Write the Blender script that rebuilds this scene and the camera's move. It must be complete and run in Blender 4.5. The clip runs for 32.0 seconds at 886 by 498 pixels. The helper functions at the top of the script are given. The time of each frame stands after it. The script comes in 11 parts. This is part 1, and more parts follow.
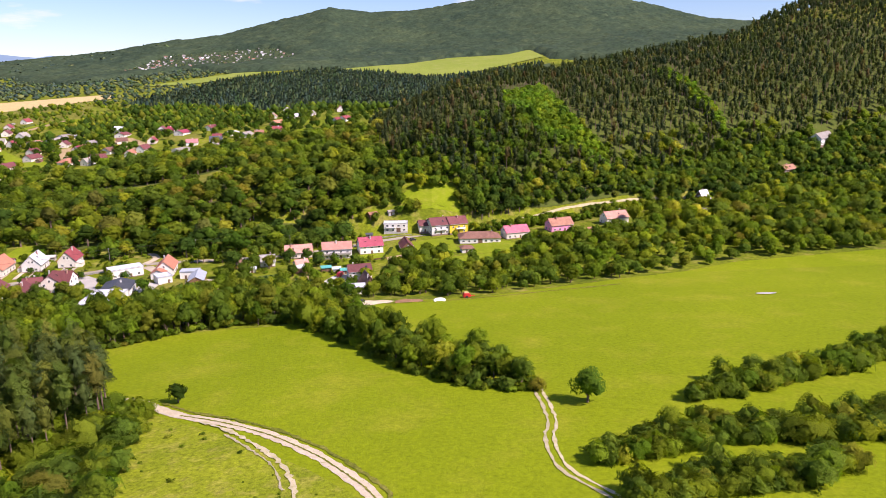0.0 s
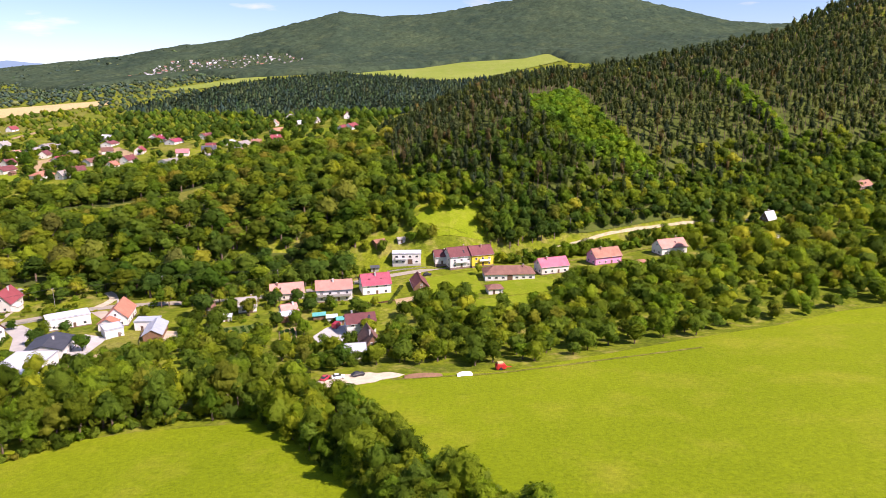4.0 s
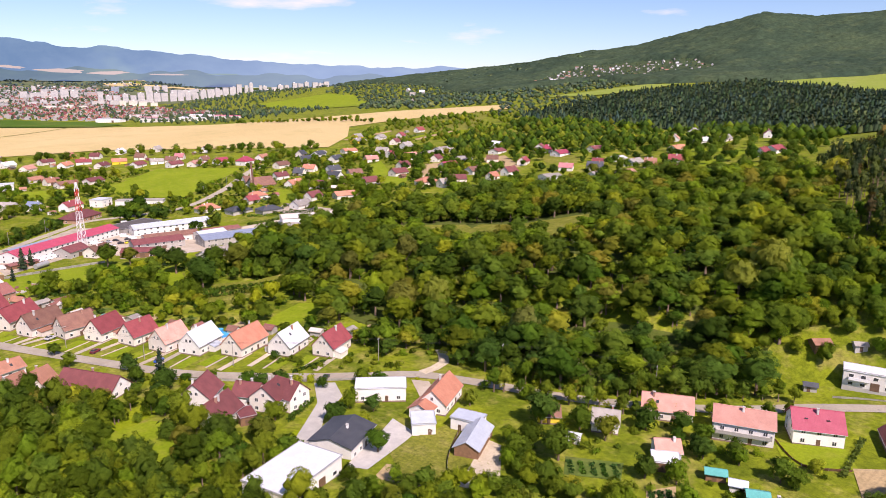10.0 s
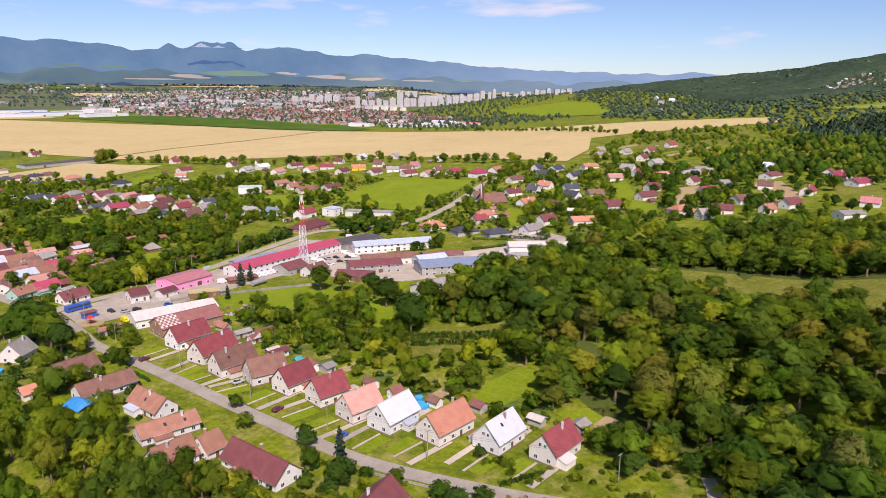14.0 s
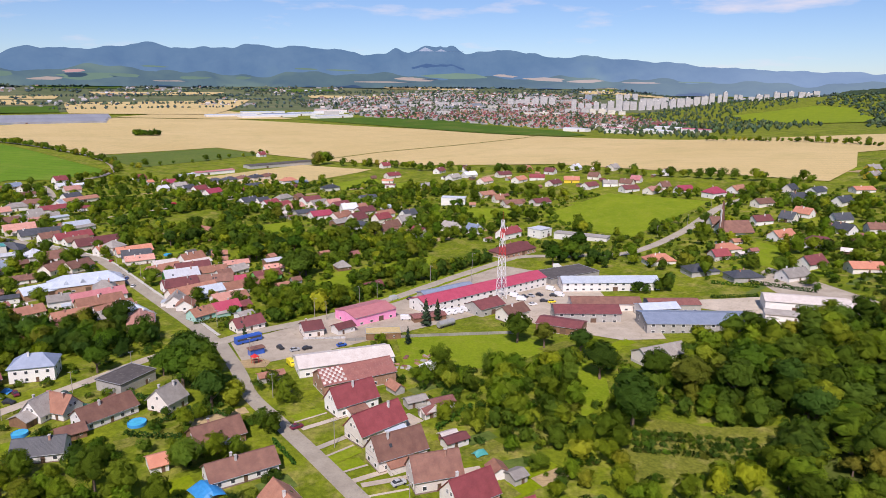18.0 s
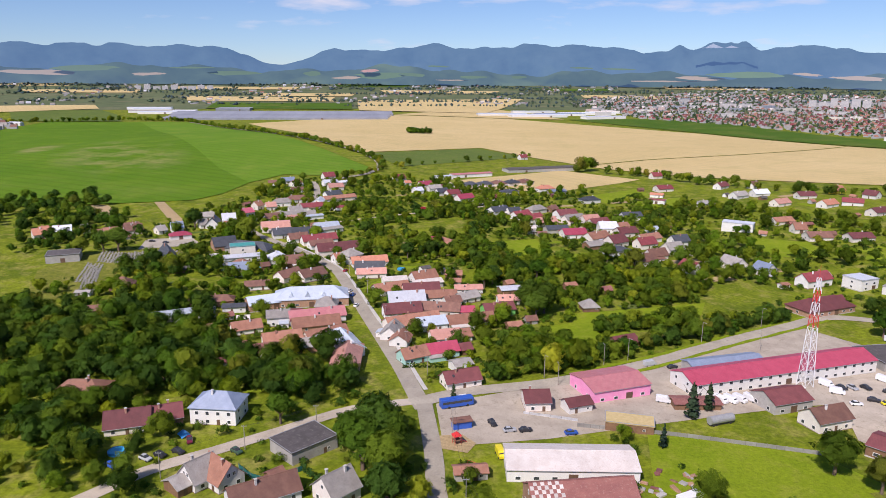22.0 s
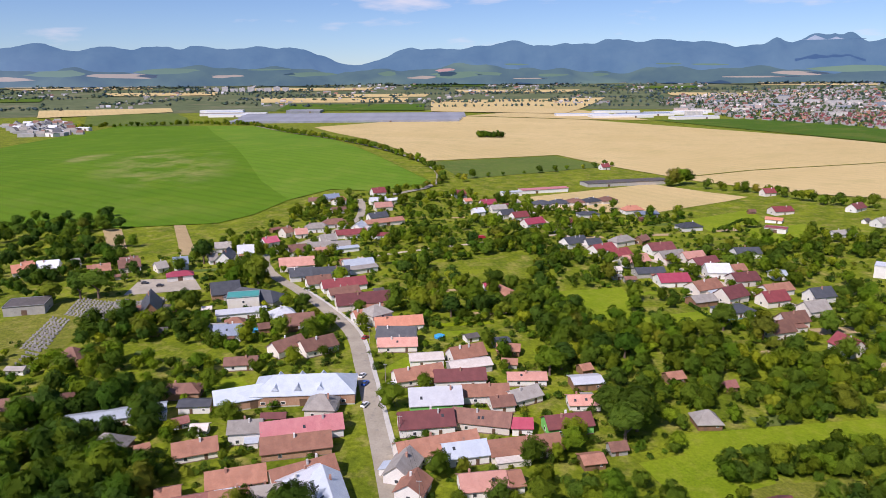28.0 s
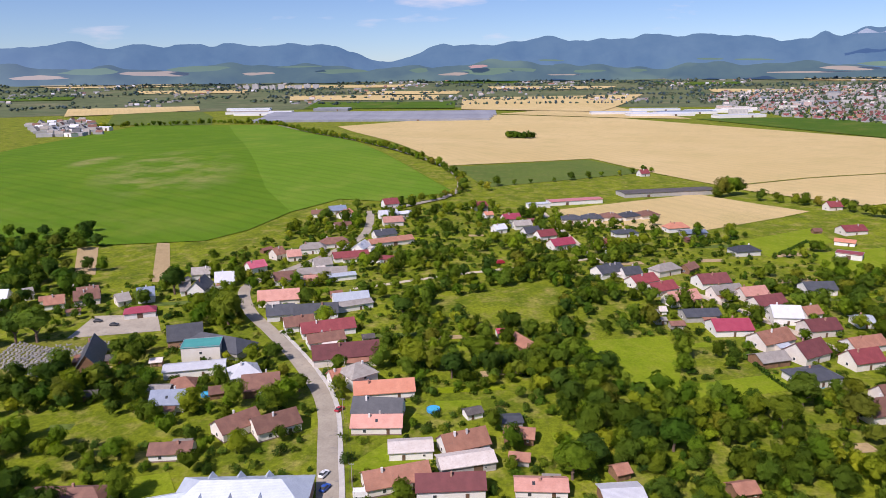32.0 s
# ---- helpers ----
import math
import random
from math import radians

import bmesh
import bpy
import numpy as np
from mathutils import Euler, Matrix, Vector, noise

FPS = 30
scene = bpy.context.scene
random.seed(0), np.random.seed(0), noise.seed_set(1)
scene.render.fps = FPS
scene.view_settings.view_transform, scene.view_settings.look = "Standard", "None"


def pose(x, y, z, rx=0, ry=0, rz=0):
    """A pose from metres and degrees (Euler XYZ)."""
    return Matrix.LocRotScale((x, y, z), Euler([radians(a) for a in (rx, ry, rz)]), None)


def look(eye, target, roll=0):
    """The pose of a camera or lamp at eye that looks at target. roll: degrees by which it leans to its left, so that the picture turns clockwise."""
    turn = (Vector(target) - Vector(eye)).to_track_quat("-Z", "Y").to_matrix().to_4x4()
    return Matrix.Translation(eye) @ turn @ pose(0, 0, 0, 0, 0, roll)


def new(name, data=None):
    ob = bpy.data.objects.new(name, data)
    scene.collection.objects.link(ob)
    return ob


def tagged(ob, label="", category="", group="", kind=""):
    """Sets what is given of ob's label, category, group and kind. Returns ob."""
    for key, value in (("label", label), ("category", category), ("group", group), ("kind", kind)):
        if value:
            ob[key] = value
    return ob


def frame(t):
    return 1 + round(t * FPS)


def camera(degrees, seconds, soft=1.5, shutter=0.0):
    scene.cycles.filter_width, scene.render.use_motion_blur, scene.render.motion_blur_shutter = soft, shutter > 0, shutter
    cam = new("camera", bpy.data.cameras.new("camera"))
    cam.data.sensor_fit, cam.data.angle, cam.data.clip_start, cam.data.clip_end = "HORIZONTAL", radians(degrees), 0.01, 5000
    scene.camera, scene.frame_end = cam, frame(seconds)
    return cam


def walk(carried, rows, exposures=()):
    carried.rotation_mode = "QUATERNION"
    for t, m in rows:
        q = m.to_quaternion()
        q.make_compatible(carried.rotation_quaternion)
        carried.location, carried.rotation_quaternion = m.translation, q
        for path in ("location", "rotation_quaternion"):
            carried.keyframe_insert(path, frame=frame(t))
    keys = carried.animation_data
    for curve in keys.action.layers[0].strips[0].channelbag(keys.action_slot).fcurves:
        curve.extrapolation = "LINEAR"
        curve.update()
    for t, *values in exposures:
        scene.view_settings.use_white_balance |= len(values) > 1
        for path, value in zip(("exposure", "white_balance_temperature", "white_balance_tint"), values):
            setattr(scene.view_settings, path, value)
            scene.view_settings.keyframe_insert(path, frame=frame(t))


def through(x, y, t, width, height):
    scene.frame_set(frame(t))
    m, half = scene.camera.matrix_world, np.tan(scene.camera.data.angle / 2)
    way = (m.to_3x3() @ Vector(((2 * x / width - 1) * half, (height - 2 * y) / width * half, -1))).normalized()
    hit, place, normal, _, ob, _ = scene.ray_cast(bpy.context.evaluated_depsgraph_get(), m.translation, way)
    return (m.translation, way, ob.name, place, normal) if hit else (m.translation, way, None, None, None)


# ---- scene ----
cam = camera(64.5, 32.0, soft=0.55)
PATH = [
    (0, (0.0, 0.0, 110.0), (0.031, 1.935, 109.495), -0.2),
    (0.5, (-0.534, 9.473, 110.331), (-0.503, 11.408, 109.825), -0.2),
    (1, (-1.164, 18.566, 110.626), (-1.133, 20.5, 110.117), -0.3),
    (1.5, (-1.531, 28.749, 110.215), (-1.5, 30.684, 109.707), -0.3),
    (2, (-2.168, 38.645, 110.006), (-2.137, 40.579, 109.499), -0.3),
    (2.5, (-2.976, 48.42, 109.516), (-2.944, 50.354, 109.01), -0.2),
    (4.5, (-3.622, 87.927, 105.435), (-3.672, 89.867, 104.95), -0.4),
    (5, (-4.649, 97.262, 105.333), (-4.801, 99.196, 104.849), -0.3),
    (5.5, (-5.732, 106.794, 105.088), (-5.967, 108.72, 104.607), -0.2),
    (6, (-7.304, 115.594, 105.117), (-7.625, 117.509, 104.636), -0.0),
    (6.5, (-9.158, 124.857, 105.061), (-9.564, 126.755, 104.581), 0.1),
    (7, (-11.689, 133.624, 105.371), (-12.186, 135.501, 104.891), 0.2),
    (7.5, (-14.277, 141.835, 105.954), (-14.867, 143.684, 105.473), 0.3),
    (8, (-17.427, 150.679, 106.071), (-18.105, 152.498, 105.592), 0.3),
    (8.5, (-20.954, 159.223, 106.134), (-21.718, 161.008, 105.656), 0.4),
    (9, (-24.76, 167.284, 106.231), (-25.61, 169.031, 105.755), 0.4),
    (9.5, (-29.147, 175.094, 106.342), (-30.075, 176.801, 105.867), 0.5),
    (10, (-33.546, 183.193, 106.315), (-34.546, 184.859, 105.841), 0.4),
    (10.5, (-38.523, 190.17, 106.98), (-39.592, 191.793, 106.508), 0.6),
    (11, (-43.268, 196.952, 107.15), (-44.413, 198.523, 106.68), 0.6),
    (11.5, (-48.291, 203.724, 107.56), (-49.502, 205.246, 107.09), 0.6),
    (12, (-54.661, 210.984, 107.475), (-55.936, 212.452, 107.007), 0.6),
    (12.5, (-60.827, 217.768, 107.738), (-62.159, 219.185, 107.271), 0.5),
    (13, (-67.549, 224.309, 107.751), (-68.936, 225.672, 107.284), 0.5),
    (13.5, (-74.233, 230.488, 107.824), (-75.677, 231.791, 107.358), 0.4),
    (14, (-81.262, 235.907, 107.955), (-82.753, 237.158, 107.492), 0.6),
    (14.5, (-88.232, 241.914, 107.967), (-89.784, 243.087, 107.503), 0.5),
    (15, (-95.919, 247.274, 107.95), (-97.533, 248.36, 107.487), 0.5),
    (15.5, (-103.523, 252.418, 108.025), (-105.199, 253.406, 107.562), 0.6),
    (17.5, (-135.992, 269.858, 108.537), (-137.755, 270.681, 108.075), 0.3),
    (18, (-143.81, 273.866, 108.921), (-145.603, 274.622, 108.459), 0.4),
    (18.5, (-152.834, 277.541, 108.765), (-154.651, 278.237, 108.302), 0.3),
    (19, (-160.922, 280.9, 109.084), (-162.768, 281.515, 108.621), 0.4),
    (19.5, (-169.723, 284.129, 109.262), (-171.592, 284.667, 108.799), 0.4),
    (20, (-178.695, 287.36, 109.272), (-180.589, 287.804, 108.808), 0.4),
    (20.5, (-187.774, 290.329, 109.289), (-189.687, 290.679, 108.824), 0.4),
    (21, (-197.045, 292.995, 109.309), (-198.975, 293.23, 108.843), 0.5),
    (21.5, (-205.417, 295.186, 109.482), (-207.359, 295.284, 109.015), 0.5),
    (22, (-214.025, 297.391, 109.443), (-215.968, 297.432, 108.974), 0.4),
    (22.5, (-223.01, 298.761, 109.655), (-224.955, 298.783, 109.188), 0.3),
    (23, (-232.839, 299.944, 109.714), (-234.783, 299.946, 109.245), 0.2),
    (23.5, (-242.426, 300.56, 110.072), (-244.37, 300.543, 109.602), 0.1),
    (24, (-251.581, 301.648, 110.089), (-253.524, 301.612, 109.619), -0.0),
    (24.5, (-261.34, 302.402, 110.259), (-263.284, 302.347, 109.789), -0.0),
    (25, (-271.014, 303.447, 110.549), (-272.957, 303.374, 110.079), -0.1),
    (25.5, (-279.859, 304.789, 110.532), (-281.801, 304.695, 110.064), -0.2),
    (27.5, (-316.287, 309.096, 111.609), (-318.224, 308.934, 111.138), -0.4),
    (28, (-325.564, 310.157, 111.545), (-327.499, 309.979, 111.072), -0.4),
    (28.5, (-334.427, 310.933, 111.527), (-336.361, 310.741, 111.054), -0.5),
    (29, (-343.599, 311.841, 111.918), (-345.531, 311.634, 111.444), -0.6),
    (29.5, (-352.632, 312.35, 112.07), (-354.562, 312.132, 111.595), -0.5),
    (30, (-361.301, 313.2, 112.328), (-363.23, 312.969, 111.852), -0.6),
    (30.5, (-370.29, 313.96, 112.644), (-372.218, 313.718, 112.167), -0.6),
    (31, (-379.259, 314.841, 113.029), (-381.184, 314.588, 112.549), -0.6),
    (31.5, (-387.944, 316.328, 113.375), (-389.867, 316.062, 112.894), -0.6),
    (32, (-397.516, 316.947, 113.446), (-399.437, 316.674, 112.964), -0.6),
]
walk(cam, [(t, look(eye, target, roll)) for t, eye, target, roll in PATH], [(0, 0.47, 6720, 34), (6, 0.62, 6750, 36), (9, 0.46, 6780, 34), (11, 0.25, 6700, 31), (14, 0.06, 6540, 28), (19, -0.06, 6300, 25), (25, -0.05, 6230, 25), (32, -0.03, 6280, 28)])


# world and sun
SUN_FROM = Vector((0.85, -0.50, 0.0)).normalized() * math.cos(radians(47)) + Vector((0, 0, math.sin(radians(47))))
world = bpy.data.worlds.new("sky")
scene.world = world
world.use_nodes = True
sky = world.node_tree.nodes.new("ShaderNodeTexSky")
sky.sky_type = "NISHITA"
sky.sun_disc = False
sky.sun_elevation = radians(47)
sky.sun_rotation = math.atan2(SUN_FROM.x, SUN_FROM.y)
sky.altitude, sky.dust_density, sky.air_density, sky.ozone_density = 1200, 0.25, 1.0, 2.5
wt = world.node_tree
way = wt.nodes.new("ShaderNodeTexCoord").outputs["Generated"]
stretch = wt.nodes.new("ShaderNodeMapping")
stretch.inputs["Scale"].default_value = (1.0, 1.0, 5.0)
stretch.inputs["Location"].default_value = (0.3, 0.1, 0.0)
wt.links.new(way, stretch.inputs["Vector"])
puffs = wt.nodes.new("ShaderNodeTexNoise")
puffs.inputs["Scale"].default_value, puffs.inputs["Detail"].default_value, puffs.inputs["Roughness"].default_value = 5.0, 6.0, 0.55
wt.links.new(stretch.outputs[0], puffs.inputs["Vector"])
cover = wt.nodes.new("ShaderNodeValToRGB")
cover.color_ramp.elements[0].position, cover.color_ramp.elements[1].position = 0.56, 0.74
wt.links.new(puffs.outputs[0], cover.inputs[0])
clouds = wt.nodes.new("ShaderNodeMix")
clouds.data_type = "RGBA"
tintn = wt.nodes.new("ShaderNodeMix")
tintn.data_type, tintn.blend_type = "RGBA", "MULTIPLY"
tintn.inputs[0].default_value = 1.0
tintn.inputs[7].default_value = (0.88, 1.06, 1.24, 1)
wt.links.new(sky.outputs[0], tintn.inputs[6])
wt.links.new(cover.outputs[0], clouds.inputs[0])
wt.links.new(tintn.outputs[2], clouds.inputs[6])
clouds.inputs[7].default_value = (9.5, 9.6, 9.9, 1)
wt.links.new(clouds.outputs[2], wt.nodes["Background"].inputs[0])
world.node_tree.nodes["Background"].inputs[1].default_value = 0.085
sun = new("sun", bpy.data.lights.new("sun", "SUN"))
sun.data.energy = 5.0
sun.data.angle = radians(0.53)
sun.data.color = (1.0, 0.95, 0.86)
sun.matrix_world = look(SUN_FROM * 100, (0, 0, 0))

# ---- terrain: one height for every place, z = 0 in the village ----
def smooth(a, b, v):
    u = np.clip((v - a) / (b - a), 0, 1)
    return u * u * (3 - 2 * u)


def bump(x, y, cx, cy, rx, ry, turn=0.0):
    c, s = math.cos(turn), math.sin(turn)
    u, v = ((x - cx) * c + (y - cy) * s) / rx, (-(x - cx) * s + (y - cy) * c) / ry
    return np.exp(-(u * u + v * v))


def height(x, y):
    x, y = np.asarray(x, float), np.asarray(y, float)
    floor = -2 + 5.5 * smooth(-560, -330, x) + 0.03 * np.clip(x + 60, 0, 500)
    south = 0.145 * np.clip(338 - y, 0, 360) * smooth(-260, -40, x)
    top = 6 * smooth(-420, -260, x) + 22 * smooth(-260, -90, x) + 58 * smooth(-110, 90, x) + 33 * smooth(90, 400, x) + 50 * smooth(380, 560, x)
    up = np.clip(y - 440 - 0.40 * np.clip(x, 0, 900), 0, 4000)
    hill = top * (1 - np.exp(-0.85 * up / np.maximum(top, 4))) * (1 - 0.8 * smooth(330, 800, up))
    north = 0.080 * np.clip(y - 520, 0, 1500) * smooth(-1800, -320, x) * (1 - 0.9 * smooth(-150, 100, x) * (1 - smooth(900, 2000, y)))
    west = 0.004 * np.clip(-x - 1100, 0, 1600) + 16 * bump(x, y, -1350, -40, 330, 300) + 90 * bump(x, y, 950, 1200, 380, 380)
    far = np.clip((np.hypot(x + 250, y - 300) - 2500) / 1900, 0, 1.2)
    plain = 88 * far ** 1.35 * (1 - smooth(-2300, -1500, x - 0.45 * np.clip(y - 1500, 0, 4000)))
    low = floor + south + hill + north + west + plain
    # the mountain: its crest by bearing, blended in from its foot
    bearing, d = np.degrees(np.arctan2(-(x + 60), y - 150)), np.hypot(x + 60, y - 150)
    crest = np.interp(bearing, [-60, -26, -23, -18.5, -12, -6, 0, 3.8, 7, 10.7, 15.5, 19.5, 23.5, 27, 31, 37, 45, 52], [300, 255, 270, 328, 405, 362, 318, 308, 328, 280, 218, 194, 155, 135, 115, 78, 40, 10])
    s = smooth(1950, 2900, d) * (1 - smooth(45, 54, bearing)) * smooth(-75, -40, bearing)
    return low * (1 - s) + crest * (1 - 0.3 * smooth(2950, 4300, d)) * s


def ground_z(x, y):
    return float(height(x, y))

# ---- materials ----
def nodes_of(name):
    m = bpy.data.materials.new(name)
    m.use_nodes = True
    t = m.node_tree
    return m, t, t.nodes["Principled BSDF"]


def link(t, a, b):
    t.links.new(a, b)


def noise_node(t, scale, detail=4.0, rough=0.6, vec=None):
    n = t.nodes.new("ShaderNodeTexNoise")
    n.inputs["Scale"].default_value, n.inputs["Detail"].default_value, n.inputs["Roughness"].default_value = scale, detail, rough
    if vec is not None:
        link(t, vec, n.inputs["Vector"])
    return n


def ramp(t, fac, lo, hi, a=(0, 0, 0, 1), b=(1, 1, 1, 1)):
    r = t.nodes.new("ShaderNodeValToRGB")
    r.color_ramp.elements[0].position, r.color_ramp.elements[1].position = lo, hi
    r.color_ramp.elements[0].color, r.color_ramp.elements[1].color = a, b
    link(t, fac, r.inputs[0])
    return r.outputs[0]


def blend(t, fac, a, b, mode="MIX"):
    m = t.nodes.new("ShaderNodeMix")
    m.data_type, m.blend_type = "RGBA", mode
    for v, s in ((fac, m.inputs[0]), (a, m.inputs[6]), (b, m.inputs[7])):
        if isinstance(v, (int, float)):
            s.default_value = v
        elif isinstance(v, tuple):
            s.default_value = (*v[:3], 1)
        else:
            link(t, v, s)
    return m.outputs[2]


def coords(t, kind="Object"):
    return t.nodes.new("ShaderNodeTexCoord").outputs[kind]


def surface(name, a, b, scale=0.5, fine=6.0, rough=0.8, metal=0.0, bump=0.0, worn=None, vary=0.12, patch=(0.35, 0.65)):
    """A plain painted, plastered or earthen surface: two colours by patches, a finer grain, wear, and a change from thing to thing."""
    m, t, p = nodes_of(name)
    v = coords(t)
    big, small = noise_node(t, scale, 3, 0.6, v), noise_node(t, fine, 3, 0.7, v)
    col = blend(t, ramp(t, big.outputs[0], *patch), a, b)
    col = blend(t, 0.35, col, ramp(t, small.outputs[0], 0.25, 0.75, (0.55, 0.55, 0.55, 1), (1.25, 1.25, 1.25, 1)), "MULTIPLY")
    if worn:
        spots = noise_node(t, scale * 3.1, 6, 0.75, v)
        col = blend(t, ramp(t, spots.outputs[0], 0.56, 0.68), col, worn)
    info = t.nodes.new("ShaderNodeObjectInfo")
    col = blend(t, 1.0, col, ramp(t, info.outputs["Random"], 0, 1, (1 - vary, 1 - vary, 1 - vary, 1), (1 + vary, 1 + vary, 1 + vary, 1)), "MULTIPLY")
    link(t, col, p.inputs["Base Color"])
    p.inputs["Roughness"].default_value, p.inputs["Metallic"].default_value = rough, metal
    if bump:
        bn = t.nodes.new("ShaderNodeBump")
        bn.inputs["Strength"].default_value, bn.inputs["Distance"].default_value = bump, 0.05
        link(t, small.outputs[0], bn.inputs["Height"])
        link(t, bn.outputs[0], p.inputs["Normal"])
    return m


def field(name, a, b, c, stripe=0.0, turn=0.0, big=0.012, mid=0.09, gap=3.0, grain=0.5, fine=0.9):
    """Grass or crop: three scales of change, and tramlines."""
    m, t, p = nodes_of(name)
    v = coords(t)
    n1, n2, n3 = noise_node(t, big, 4, 0.6, v), noise_node(t, mid, 5, 0.65, v), noise_node(t, fine, 5, 0.75, v)
    col = blend(t, ramp(t, n1.outputs[0], 0.35, 0.68), a, b)
    col = blend(t, ramp(t, n2.outputs[0], 0.50, 0.75), col, c)
    col = blend(t, grain, col, ramp(t, n3.outputs[0], 0.3, 0.7, (0.45, 0.48, 0.45, 1), (1.45, 1.42, 1.3, 1)), "MULTIPLY")
    if stripe:
        mp = t.nodes.new("ShaderNodeMapping")
        mp.inputs["Rotation"].default_value = (0, 0, turn)
        link(t, v, mp.inputs["Vector"])
        w = t.nodes.new("ShaderNodeTexWave")
        w.inputs["Scale"].default_value, w.inputs["Distortion"].default_value, w.inputs["Detail"].default_value = 0.314 / gap, 0.6, 2
        link(t, mp.outputs[0], w.inputs["Vector"])
        col = blend(t, stripe, col, ramp(t, w.outputs[0], 0.0, 0.35, (0.5, 0.5, 0.5, 1), (1.08, 1.08, 1.08, 1)), "MULTIPLY")
    link(t, col, p.inputs["Base Color"])
    p.inputs["Roughness"].default_value = 0.95
    p.inputs["Specular IOR Level"].default_value = 0.1
    bn = t.nodes.new("ShaderNodeBump")
    bn.inputs["Strength"].default_value, bn.inputs["Distance"].default_value = 0.6, 0.5
    link(t, n3.outputs[0], bn.inputs["Height"])
    link(t, bn.outputs[0], p.inputs["Normal"])
    return m


def stained(m, cx, cy, along_deg, long, wide, colour, strength=0.75):
    """Bare, dry patches of one shape in a field's skin."""
    t = m.node_tree
    p = t.nodes["Principled BSDF"]
    old = p.inputs["Base Color"].links[0].from_socket
    mp = t.nodes.new("ShaderNodeMapping")
    mp.vector_type = "TEXTURE"
    mp.inputs["Location"].default_value, mp.inputs["Rotation"].default_value, mp.inputs["Scale"].default_value = (cx, cy, 0), (0, 0, math.radians(along_deg)), (long, wide, 1000)
    v = coords(t)
    link(t, v, mp.inputs["Vector"])
    far = t.nodes.new("ShaderNodeVectorMath")
    far.operation = "LENGTH"
    link(t, mp.outputs[0], far.inputs[0])
    rim = ramp(t, far.outputs["Value"], 0.55, 1.15, (1, 1, 1, 1), (0, 0, 0, 1))
    n, fine = noise_node(t, 0.016, 4, 0.65, v), noise_node(t, 0.10, 4, 0.7, v)
    fac = blend(t, 1.0, rim, ramp(t, n.outputs[0], 0.44, 0.66), "MULTIPLY")
    fac = blend(t, 1.0, fac, ramp(t, fine.outputs[0], 0.25, 0.65, (0.3, 0.3, 0.3, 1), (strength,) * 3 + (1,)), "MULTIPLY")
    link(t, blend(t, fac, old, colour), p.inputs["Base Color"])
    return m


